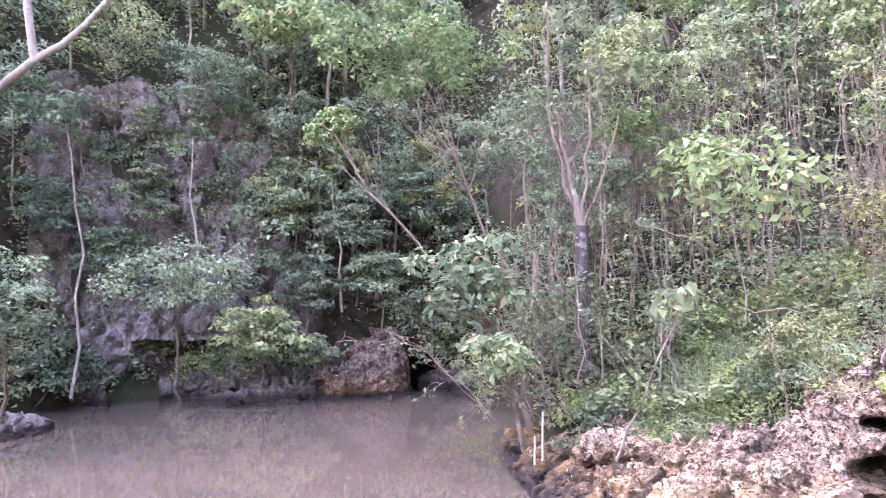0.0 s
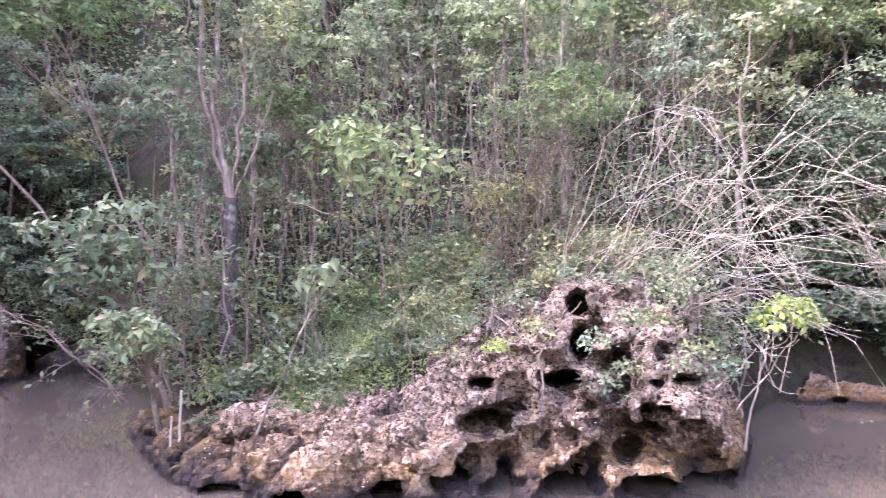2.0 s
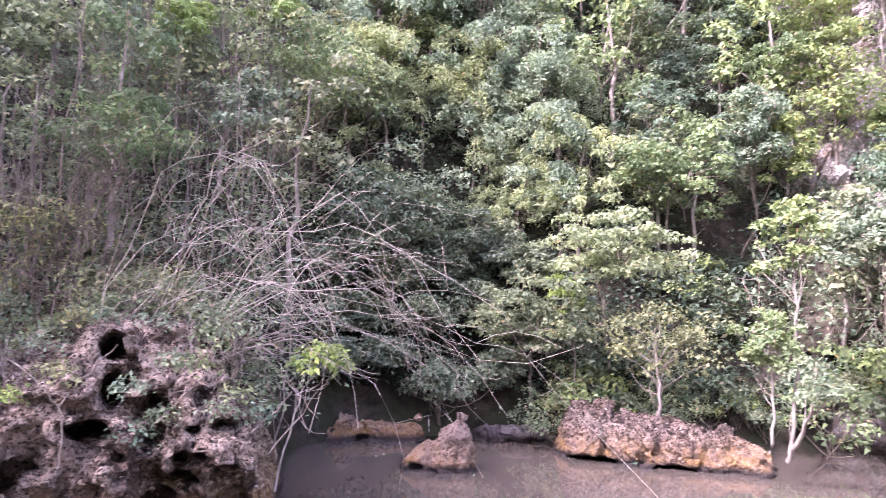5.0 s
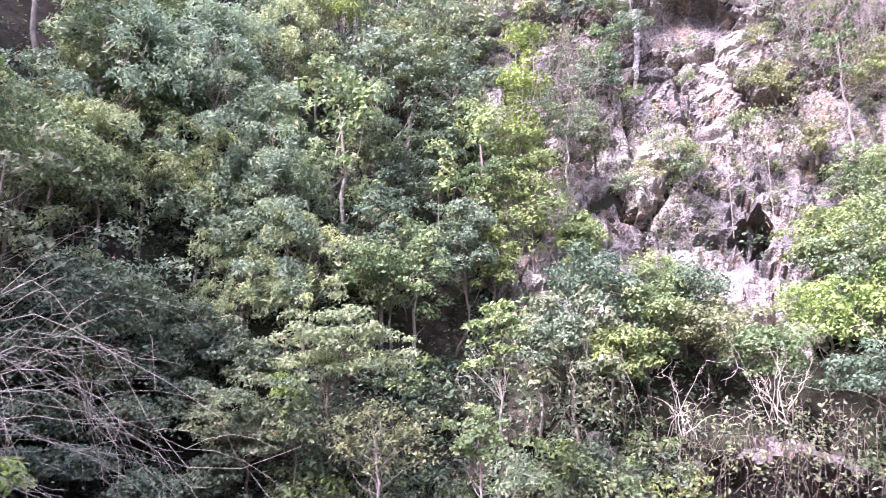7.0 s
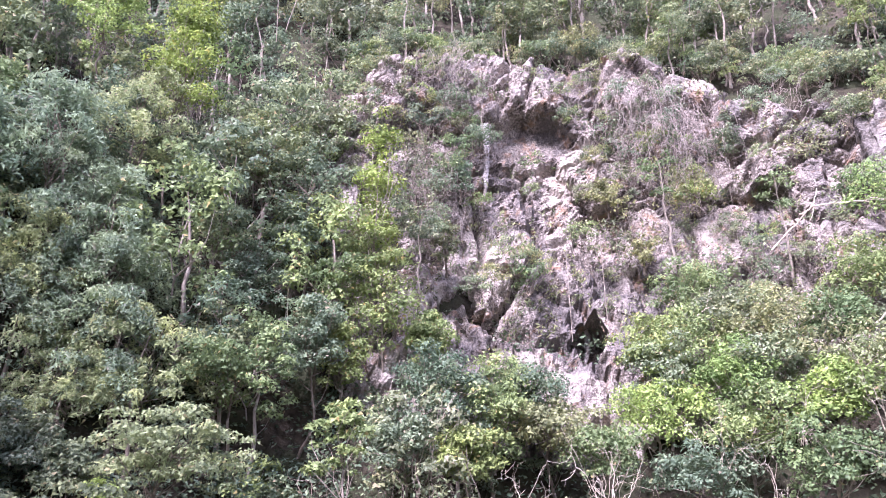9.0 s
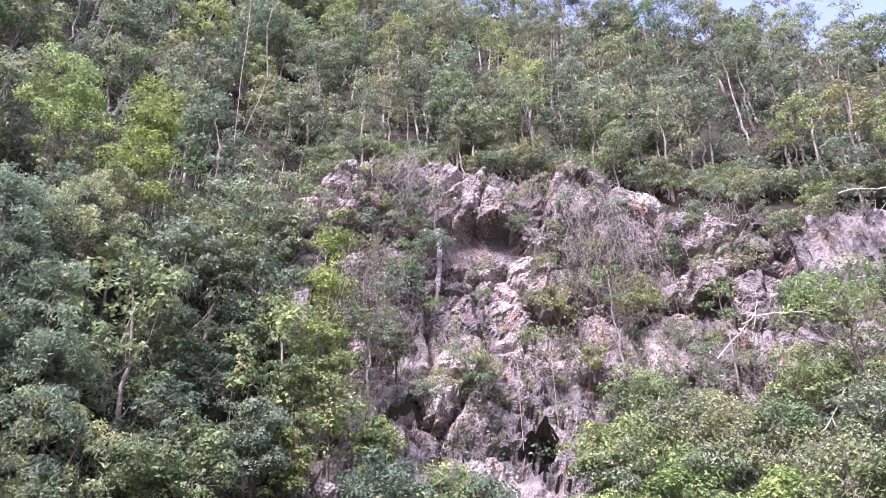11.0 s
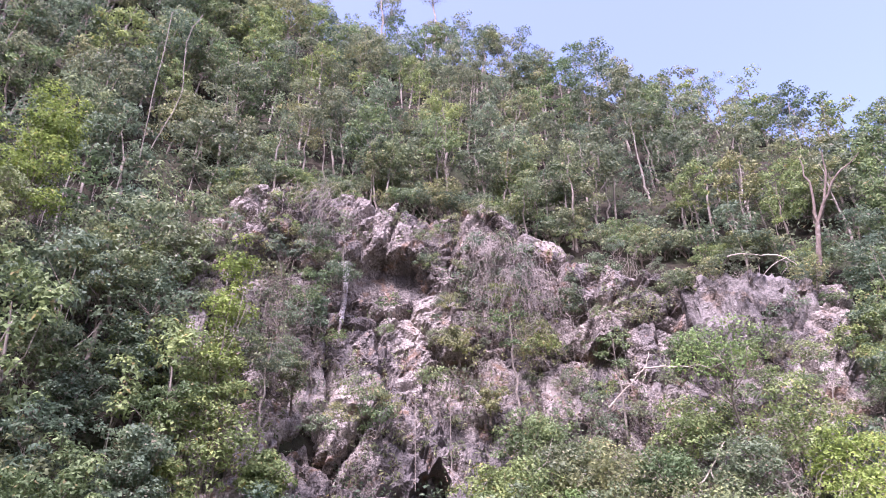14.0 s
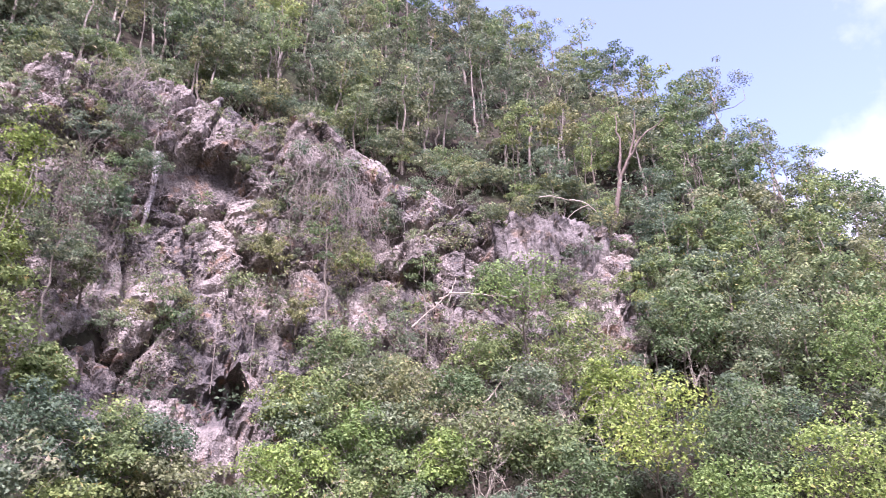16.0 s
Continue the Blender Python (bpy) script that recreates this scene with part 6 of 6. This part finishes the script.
# low bushes among the herbs of the spit
for k in range(26):
    a = 9.5 + 26 * (k + rng.uniform()) / 26
    put(BUSH[("mid", "sun", "olive", "sun", "mid")[k % 5]][k % 2], a, rng.uniform(14.0, 17.5), rng.uniform(0, 360), rng.uniform(0.28, 0.55), tilt=rng.uniform(0, 15))
shoreline(-38, -13, 18, 0.5, 0.9)
shoreline(-2, 4, 5, 0.5, 0.8)
shoreline(76, 94, 16, 0.45, 0.85)
shoreline(96, 112, 12, 0.6, 1.0)
shoreline(126, 180, 40, 0.6, 1.1)

# ---- undergrowth, creepers and litter ----


def undergrowth(name, az0, az1, count, mat, label, seed, ks=(4, 5, 6), size=0.26, depth=0.55, forward=0.0):
    """A carpet of low leaves over the slope."""
    rng = np.random.default_rng(seed)
    cs = []
    for k, share in zip(ks, (0.22, 0.33, 0.45) if len(ks) == 3 else (1.0,)):
        c = int(count * share)
        az = rng.uniform(az0, az1, c)
        R, Z = land_knots(az)
        u = rng.uniform(0, 1, c)
        r, z = R[k] + (R[k + 1] - R[k]) * u, Z[k] + (Z[k + 1] - Z[k]) * u
        p = polar(az, r - forward, z)
        lump = np.clip(fbm(p, 0.5, 3) * 2.6 + 0.45, 0, 1)
        keep = rng.uniform(size=c) < 0.25 + lump
        if k >= 5:
            keep &= (gap_at(p) > -0.24) | (az > 92)
        keep &= ((az - 114.2) / 4.6) ** 2 + ((z - 22.0) / 2.2) ** 2 > 1      # the alcove stays bare
        out = polar(az, -np.ones(c), np.full(c, 0.8))
        p = p + out * (0.25 + lump * depth * 1.8 * rng.uniform(0.3, 1, c))[:, None]
        cs.append(p[keep])
    v, t = leaves(np.concatenate(cs), size * 0.78, rng, 0.9, None, 0.6)
    return tagged(part(name, build_mesh(name, v, [t]), mat), label, "undergrowth", kind="stuff")


undergrowth("undergrowth", -44, 10, 24000, LEAF_DEEP, "dense dark green undergrowth covering the shaded slope", 1)
undergrowth("undergrowth", 8, 58, 30000, LEAF_MID, "mixed green undergrowth between thin trees", 9, (4, 5, 6), 0.22)
undergrowth("undergrowth", 8, 58, 30000, LEAF_OLIVE, "mixed olive undergrowth between thin trees", 2, (4, 5, 6), 0.16)
undergrowth("undergrowth", -3, 14, 16000, LEAF_DEEP, "dark undergrowth between the pool and the spit", 8, (4, 5, 6), 0.22)
undergrowth("undergrowth", 57, 95, 44000, LEAF_DEEP, "dense deep-green undergrowth on the shaded bank", 3)
# deep leaf colour here stands in for the shade between the crowns
undergrowth("undergrowth", 94, 184, 14229, LEAF_DEEP, "green undergrowth above the cliff", 4, (6,), 0.34, 0.9)
undergrowth("undergrowth", 94, 184, 13392, LEAF_MID, "green undergrowth below the cliff", 5, (4,))
undergrowth("undergrowth", 152, 184, 7533, LEAF_MID, "green undergrowth beside the cliff", 6, (5,))


def tufts(count, mat, label, seed, size, blades):
    """Grass and small plants sprouting from the cliff's cracks."""
    g = np.random.default_rng(seed)
    pts, outs = [], []
    while len(pts) < count:
        a, e = g.uniform(92, 146), g.uniform(13, 37)
        if ((a - 110.2) / 4.2) ** 2 + ((e - 29.3) / 2.8) ** 2 < 1:
            count -= 1
            continue
        hit, normal = face_at(a, e)
        if hit is None or fbm(np.array([hit]), 0.5, 3)[0] < -0.06:
            count -= 1
            continue
        for _ in range(blades):
            pts.append(np.array(hit) + g.normal(size=3) * 0.14 + np.array(normal) * g.uniform(0.0, 0.22) + np.array([0, 0, g.uniform(0, 0.16)]))
            outs.append(np.array(normal) * 0.6)
        count += blades - 1
    v, t = leaves(np.array(pts), size, g, 0.3, np.array(outs), 0.3)
    return tagged(part("cliff_plants", build_mesh("cliff_plants", v, [t]), mat), label, "undergrowth", kind="stuff")


tufts(700, LEAF_OLIVE, "tufts of grass and small plants in the cliff's cracks", 7, 0.24, 12)
tufts(420, LEAF_MID, "small green plants clinging to the cliff's ledges", 8, 0.2, 12)
tufts(500, LEAF_DRY, "brown withered plants in the cliff's cracks", 9, 0.2, 8)


def creeper(az, el, r, width, drop, strands, seed, mat, label, leafy=0):
    """A curtain of hanging stems."""
    rng = np.random.default_rng(seed)
    base = toward(az, el, r)
    b = radians(float(true_az(az)))
    side = np.array([math.cos(b), -math.sin(b), 0])
    out = -np.array([math.sin(b), math.cos(b), 0])
    wood, pts = [], []
    for _ in range(strands):
        a = side * rng.normal() * width * 0.5 + out * rng.uniform(0, 0.7) + np.array([0, 0, -abs(rng.normal()) * 0.8])
        b = a + side * rng.normal() * 0.5 + out * rng.uniform(0.0, 1.2) - np.array([0, 0, drop * rng.uniform(0.35, 1.1)])
        path = bent(a, b, rng, 0.07, 8)
        path = path + np.cumsum(rng.normal(size=(8, 3)) * 0.07, 0)
        wood.append((path, np.linspace(0.012, 0.005, 8)))
        for j in (2, 4, 6):
            wood.append((bent(path[j], path[j] + rng.normal(size=3) * 0.45 - np.array([0, 0, 0.35]), rng, 0.25, 5), np.linspace(0.008, 0.003, 5)))
        if leafy:
            t = rng.uniform(0, 1, leafy)[:, None]
            pts.append(a + (b - a) * t + rng.normal(size=(leafy, 3)) * 0.15)
    top = tagged(new("creeper"), label, "creeper", group="creepers hanging on the cliff")
    top.location = base
    v, q = tubes(wood, 3)
    tagged(part("stem", build_mesh("stem", v, [q], True), BARK_DEAD if not leafy else BARK_GREY, top), kind="stuff")
    if leafy:
        v, t = leaves(np.concatenate(pts), 0.17, rng, 0.3)
        part("foliage", build_mesh("foliage", v, [t]), mat, top)
    return top


DRY, LIVE = "curtain of dry grey creeper hanging on the cliff", "leafy creeper hanging down the gorge wall"
for k, (a, e, w_, d_, s_) in enumerate(((103.0, 41.5, 2.4, 4.0, 40), (106, 40.5, 2.0, 3.5, 40), (110, 38.5, 2.0, 2.6, 34), (96, 38.5, 2.0, 5.0, 34), (124.5, 36.5, 2.4, 4.6, 54),
                                        (128, 35.0, 1.6, 3.6, 30), (118, 38, 2.0, 2.2, 26), (135, 31.5, 2.4, 3.0, 34), (141, 29.5, 2.4, 2.6, 34), (104, 32, 1.4, 4.0, 30),
                                        (147, 28.5, 2.6, 1.8, 30), (129.5, 29.5, 1.6, 2.8, 26), (126.5, 34.0, 2.4, 4.0, 60))):
    spot, normal = face_at(float(true_az(a)), e - (4.2 if a < 130 else 1.2))
    creeper(a, e - (3.6 if a < 130 else 1.0), (spot.xy.length if spot else land_r(a, e - 3)) - 0.7, w_, d_, s_, 900 + k, None, DRY)
for k, (a, e, w_, d_, s_, key) in enumerate(((103, 30.5, 1.4, 5.0, 34, "olive"), (127, 26.5, 1.6, 2.6, 26, "olive"), (120.5, 23.0, 1.6, 2.4, 22, "olive"), (86, 30, 1.6, 5.5, 24, "deep"),
                                             (83, 24, 1.4, 4.5, 20, "mid"), (100, 5.5, 2.2, 3.2, 26, "mid"),
                                             (131, 20.5, 2.0, 2.4, 22, "mid"))):
    creeper(a, e, land_r(a, e) - 3.2, w_, d_, s_, 950 + k, MATS[key], LIVE, 22)


for k, (a, e, w_, d_, s_) in enumerate(((114, 2.0, 2.6, 3.0, 22), (119, 2.5, 3.0, 3.0, 24), (124, 2.0, 2.6, 2.8, 22))):
    creeper(a, e, 24.2, w_, d_, s_, 980 + k, LEAF_OLIVE, "dry roots and creepers hanging over the water cave", 16)


def cord(az0, el0, az1, el1, r, thick, label, seed, name="hanging_root", mat=None, sway=0.01):
    g = np.random.default_rng(seed)
    a, b = toward(az0, el0, r), toward(az1, el1, r)
    t = np.linspace(0, 1, 16)[:, None]
    path = (b - a) * t + sway * np.linalg.norm(b - a) * (np.sin(t * np.pi * g.uniform(1, 2.4)) * g.normal(size=3) + np.cumsum(g.normal(size=(16, 3)), 0) * 0.22) * (1 - 0.5 * t)
    v, q = tubes([(path, np.full(16, thick))], 5)
    ob = part(name, build_mesh(name, v, [q], True), mat or BARK_PALE)
    ob.location = a
    return tagged(ob, label, "root")


cord(117.0, 20.6, 117.0, 13.4, 27.4, 0.015, "long thin root hanging straight past the cave", 1, sway=0.002)
cord(120.0, 21.8, 120.0, 14.4, 27.8, 0.015, "long thin root hanging straight down the cliff", 2, sway=0.002)
cord(87.0, 47.0, 87.6, 36.4, 31.5, 0.024, "pale liana hanging down the shaded slope", 3, "liana", sway=0.012)
cord(90.0, 47.5, 88.4, 36.8, 31.5, 0.024, "crooked pale liana hanging down the shaded slope", 4, "liana", sway=0.02)
gl = np.random.default_rng(44)
for k in range(26):
    a, e = gl.uniform(71, 98), gl.uniform(14, 38)
    cord(a, e, a + gl.normal() * 0.4, e - gl.uniform(4, 9), land_r(a, e) - gl.uniform(2.2, 3.4), gl.uniform(0.012, 0.022), "thin pale liana hanging among the trees", 20 + k, "liana", (BARK_PALE, BARK_BLEACHED)[k % 2], 0.012)
creeper(79.4, 33.5, land_r(79.4, 33.5) - 3.0, 1.8, 7.5, 46, 996, None, "pale dry strands of creeper hanging below a draped tree")
creeper(72.5, 35.0, land_r(72.5, 35.0) - 3.0, 1.8, 4.5, 34, 997, None, "pale dry strands of creeper hanging below a draped tree")
cord(16.5, 4.5, 23.5, -1.6, 14.0, 0.013, "bare pale branch slanting through the wood", 6, "bare_branch", BARK_GREY, 0.10)
cord(23.5, -1.6, 28.4, -1.9, 14.0, 0.012, "bare pale branch slanting through the wood", 7, "bare_branch", BARK_GREY, 0.10)
cord(8.2, -9.4, 8.0, -13.6, 13.6, 0.022, "pale stick standing at the water's edge", 8, "stick", BARK_BLEACHED, 0.01)
cord(7.4, -11.2, 7.3, -13.8, 13.5, 0.018, "pale stick standing at the water's edge", 9, "stick", BARK_BLEACHED, 0.01)
cord(86.4, 32.0, 86.6, 24.0, 30.0, 0.035, "pale liana hanging among leaves", 5, "liana", sway=0.04)

# dripstone column in the alcove
g = np.random.default_rng(5)
top_at, low_at = face_at(106.5, 30.6)[0], face_at(106.2, 25.3)[0]
a, b = np.array(top_at) + np.array([-0.25, 0.02, 0.1]), np.array(low_at) + np.array([-0.2, 0.02, 0.0])
path = bent(a - b, (0, 0, -0.4), g, 0.015, 24)
path = np.stack([np.convolve(np.pad(path[:, i], 4, mode="edge"), np.ones(9) / 9, "valid") for i in range(3)], -1)
v, q = tubes([(path, np.interp(np.linspace(0, 1, 24), [0, 0.12, 0.4, 0.8, 1.0], [0.34, 0.16, 0.11, 0.13, 0.07]))], 16)
v = v + (fbm(v * np.array([1, 1, 0.25]), 5.0, 3) * 0.14)[:, None] * np.array([1, 1, 0.1])
ob = part("dripstone_column", build_mesh("dripstone_column", v, [q], True), STALACTITE)
ob.location = b
tagged(ob, "white dripstone column beside the alcove", "stalactite")
a = toward(117.9, 14.2, 31.8)
v, q = tubes([(bent((0, 0, 1.0), (0.1, 0, -1.6), g, 0.03, 12), np.linspace(0.22, 0.08, 12))], 8)
ob = part("stalactite", build_mesh("stalactite", v + (fbm(v, 4, 3) * 0.2)[:, None], [q], True), STALACTITE)
ob.location = a
tagged(ob, "pale stalactite in the small cave mouth", "stalactite")


def rosette(az, el, size, count, seed):
    """A spiky rosette plant: each leaf a tapered folded blade."""
    rng = np.random.default_rng(seed)
    top = tagged(new("agave"), "spiky dark agave rosette growing on the cliff", "agave")
    spot, normal = face_at(az, el)
    top.location = spot + normal * 0.15
    for k in range(count):
        a, e = k * 2.4, radians(rng.uniform(-35, 75))
        d = np.array([math.cos(a) * math.cos(e), math.sin(a) * math.cos(e), math.sin(e)])
        s = np.cross(d, (0, 0, 1.0))
        s /= np.linalg.norm(s)
        u = np.cross(s, d)
        rows = []
        for t, w_ in ((0, 0.035), (0.3, 0.055), (0.65, 0.04), (1.0, 0.003)):
            c = d * size * t - np.array([0, 0, 0.18 * size * t * t])
            rows += [c - s * w_ * size, c - u * w_ * size * 0.5, c + s * w_ * size]
        f = [[i * 3 + j, i * 3 + j + 1, i * 3 + j + 4, i * 3 + j + 3] for i in range(3) for j in range(2)]
        part("blade", build_mesh("blade", rows, [f], True), LEAF_DEEP, top)
    return top


rosette(128.65, 22.7, 0.95, 34, 3)
rosette(126.1, 23.4, 0.65, 24, 4)

# fallen leaves on the outcrop and island, grass on the spit
dg = bpy.context.evaluated_depsgraph_get()


def litter(on, count, size, mat, label, seed, min_z=0.3, name="leaf_litter"):
    rng = np.random.default_rng(seed)
    me = on.data
    co = np.empty(len(me.vertices) * 3, dtype=np.float32)
    nv = np.empty(len(me.vertices) * 3, dtype=np.float32)
    me.vertices.foreach_get("co", co)
    me.vertices.foreach_get("normal", nv)
    co, nv = co.reshape(-1, 3) + np.array(on.location), nv.reshape(-1, 3)
    ok = np.nonzero((co[:, 2] > min_z) & (nv[:, 2] > 0.2))[0]
    i = rng.choice(ok, count)
    p = co[i] + nv[i] * 0.02 + rng.normal(size=(count, 3)) * np.array([0.03, 0.03, 0.004])
    v, t = leaves(p, size, rng, 0, nv[i] * 3, 0.5)
    return tagged(part(name, build_mesh(name, v, [t]), mat), label, "leaf litter", kind="stuff")


byname = {o.name: o for o in scene.objects}
litter(byname["rock_outcrop"], 15000, 0.055, LEAF_DRY, "brown fallen leaves strewn over the rock", 1)
litter(byname["island_rock"], 3500, 0.08, LEAF_DRY, "brown fallen leaves on the island's top", 2, 0.5)


def grass(az0, az1, r0, r1, count, seed, label, mat, tall=0.35):
    rng = np.random.default_rng(seed)
    az, r = rng.uniform(az0, az1, count), rng.uniform(r0, r1, count)
    R, Z = land_knots(az)
    z = np.array([np.interp(r[i], R[:, i], Z[:, i]) for i in range(count)])
    p = polar(az, r, z + 0.25)
    lump = np.clip(fbm(p, 1.2, 3) * 2 + 0.6, 0.1, 1)
    d = np.stack([rng.normal(size=count) * 0.45, rng.normal(size=count) * 0.45, np.ones(count)], -1)
    h = (tall * lump * rng.uniform(0.4, 1.2, count))[:, None]
    s = np.cross(d, rng.normal(size=(count, 3)))
    s /= np.linalg.norm(s, axis=1)[:, None]
    mid, tip = p + d * h * 0.6, p + d * h + np.stack([rng.normal(size=count), rng.normal(size=count), -np.ones(count) * 0.3], -1) * h * 0.3
    v = np.stack([p - s * 0.008, p + s * 0.008, mid + s * 0.011, tip, mid - s * 0.011], 1).reshape(-1, 3)
    b = np.arange(count)[:, None] * 5
    t = np.concatenate([b + np.array([[0, 1, 2]]), b + np.array([[0, 2, 4]]), b + np.array([[4, 2, 3]])], 1).reshape(-1, 3)
    return tagged(part("grass", build_mesh("grass", v, [t]), mat), label, "grass", kind="stuff")


grass(12, 32, 13.6, 17.5, 9000, 8, "green grass and ferns covering the spit", LEAF_MID)


def ground_leaves(az0, az1, r0, r1, count, size, mat, label, seed, high=0.35):
    rng = np.random.default_rng(seed)
    az, r = rng.uniform(az0, az1, count), rng.uniform(r0, r1, count)
    R, Z = land_knots(az)
    z = np.array([np.interp(r[i], R[:, i], Z[:, i]) for i in range(count)])
    p = polar(az, r, z)
    lump = np.clip(fbm(p, 1.4, 3) * 3 + 0.45, 0, 1)
    p[:, 2] += 0.2 + lump * high * rng.uniform(0.3, 1.2, count)
    ok = rng.uniform(size=count) < 0.15 + lump
    v, t = leaves(p[ok], size, rng, 0.9)
    return tagged(part("low_plants", build_mesh("low_plants", v, [t]), mat), label, "undergrowth", kind="stuff")


ground_leaves(10, 32, 13.4, 17.0, 11000, 0.10, LEAF_SUN, "bright low ferns and herbs on the spit", 61)
ground_leaves(28, 52, 13.2, 17.0, 9000, 0.10, LEAF_OLIVE, "thin olive herbs behind the outcrop", 62)
ground_leaves(30, 53, 12.8, 17.0, 9000, 0.09, LEAF_DRY, "brown fallen leaves on the slope behind the outcrop", 63, 0.12)



# broken stones lying on the low shelf of the outcrop
def stone_mesh(seed):
    rng = np.random.default_rng(seed)
    bm = bmesh.new()
    bmesh.ops.create_icosphere(bm, subdivisions=2, radius=0.5)
    squash = rng.uniform(0.45, 1.0, 3)
    for v in bm.verts:
        p = np.array(v.co)[None]
        tone, joint = blocks(p + seed * 3.7, 2.2)
        k = 0.85 + 0.35 * float(tone[0]) + 0.3 * float(fbm(p + seed, 2.0, 3)[0])
        v.co = Vector((v.co.x * squash[0] * k, v.co.y * squash[1] * k, v.co.z * squash[2] * k))
    me = bpy.data.meshes.new("stone")
    bm.to_mesh(me)
    bm.free()
    me.materials.append(ROCK)
    return me


STONES = [stone_mesh(k) for k in range(6)]
rock = byname["rock_outcrop"]
co = np.empty(len(rock.data.vertices) * 3, dtype=np.float32)
nv = np.empty(len(rock.data.vertices) * 3, dtype=np.float32)
rock.data.vertices.foreach_get("co", co)
rock.data.vertices.foreach_get("normal", nv)
co, nv = co.reshape(-1, 3), nv.reshape(-1, 3)
bearing = np.degrees(np.arctan2(co[:, 0] + rock.location.x, co[:, 1] + rock.location.y))
flat_spots = np.nonzero((nv[:, 2] > 0.4) & (co[:, 2] + rock.location.z > 0.15) & (bearing > 12.5) & (bearing < 44))[0]
g = np.random.default_rng(91)
for i in g.choice(flat_spots, 230):
    ob = new("stone", STONES[g.integers(6)])
    ob.parent = rock
    s_ = 0.10 + 0.28 * g.uniform() ** 2.5
    ob.matrix_local = Matrix.LocRotScale(Vector(co[i]), Euler(g.uniform(0, 6.28, 3)), Vector((s_, s_, s_ * 0.8)))

# branches lying over the outcrop
for k, (a0, e0, a1, e1, r0, r1) in enumerate(((37.8, -7.6, 41.6, -3.3, 11.3, 11.9), (37.8, -7.6, 38.1, -11.9, 11.3, 10.8), (34.1, -4.4, 37.8, -7.6, 12.0, 11.3), (44.8, -8.9, 48.4, -5.2, 11.1, 11.5),
                                              (33.3, -5.6, 34.0, -2.7, 12.0, 12.4), (51.5, -9.6, 54.5, -6.6, 11.6, 12.0), (52.8, -11.1, 57.8, -5.8, 11.7, 12.3), (47.9, -10.8, 50.0, -11.3, 10.9, 10.9))):
    g = np.random.default_rng(700 + k)
    a, b = toward(a0, e0, r0), toward(a1, e1, r1)
    path = bent((0, 0, 0), b - a, g, 0.06, 9)
    v, q = tubes([(path, np.linspace(0.014, 0.008, 9)), (bent(path[5], path[5] + g.normal(size=3) * 0.25, g, 0.1, 5), np.linspace(0.010, 0.004, 5))], 5)
    ob = part("fallen_branch", build_mesh("fallen_branch", v, [q], True), BARK_GREY)
    ob.location = a
    tagged(ob, "thin pale branch lying over the pitted rock", "branch")

# bleached branches on the cliff's ledges
for k, (a0, e0, a1, e1, r0) in enumerate(((133.6, 18.8, 137.0, 21.4, 29.8), (137.0, 21.4, 141.6, 20.6, 29.8), (136.0, 21.0, 137.6, 22.6, 29.8), (145.7, 28.5, 148.5, 28.0, 31.6), (148.5, 28.0, 150.9, 26.7, 31.6), (126.0, 13.0, 129.5, 15.5, 28.5), (139.0, 12.5, 142.0, 15.5, 28.5))):
    g = np.random.default_rng(760 + k)
    a, b = toward(a0, e0, r0), toward(a1, e1, r0)
    path = bent((0, 0, 0), b - a, g, 0.10, 9)
    v, q = tubes([(path, np.linspace(0.038, 0.016, 9)), (bent(path[5], path[5] + g.normal(size=3) * 0.6, g, 0.1, 5), np.linspace(0.022, 0.008, 5))], 5)
    ob = part("dead_branch", build_mesh("dead_branch", v, [q], True), BARK_BLEACHED)
    ob.location = a
    tagged(ob, "bleached white dead branch on the cliff", "branch")

for o in PROTOTYPES:
    retire(o)
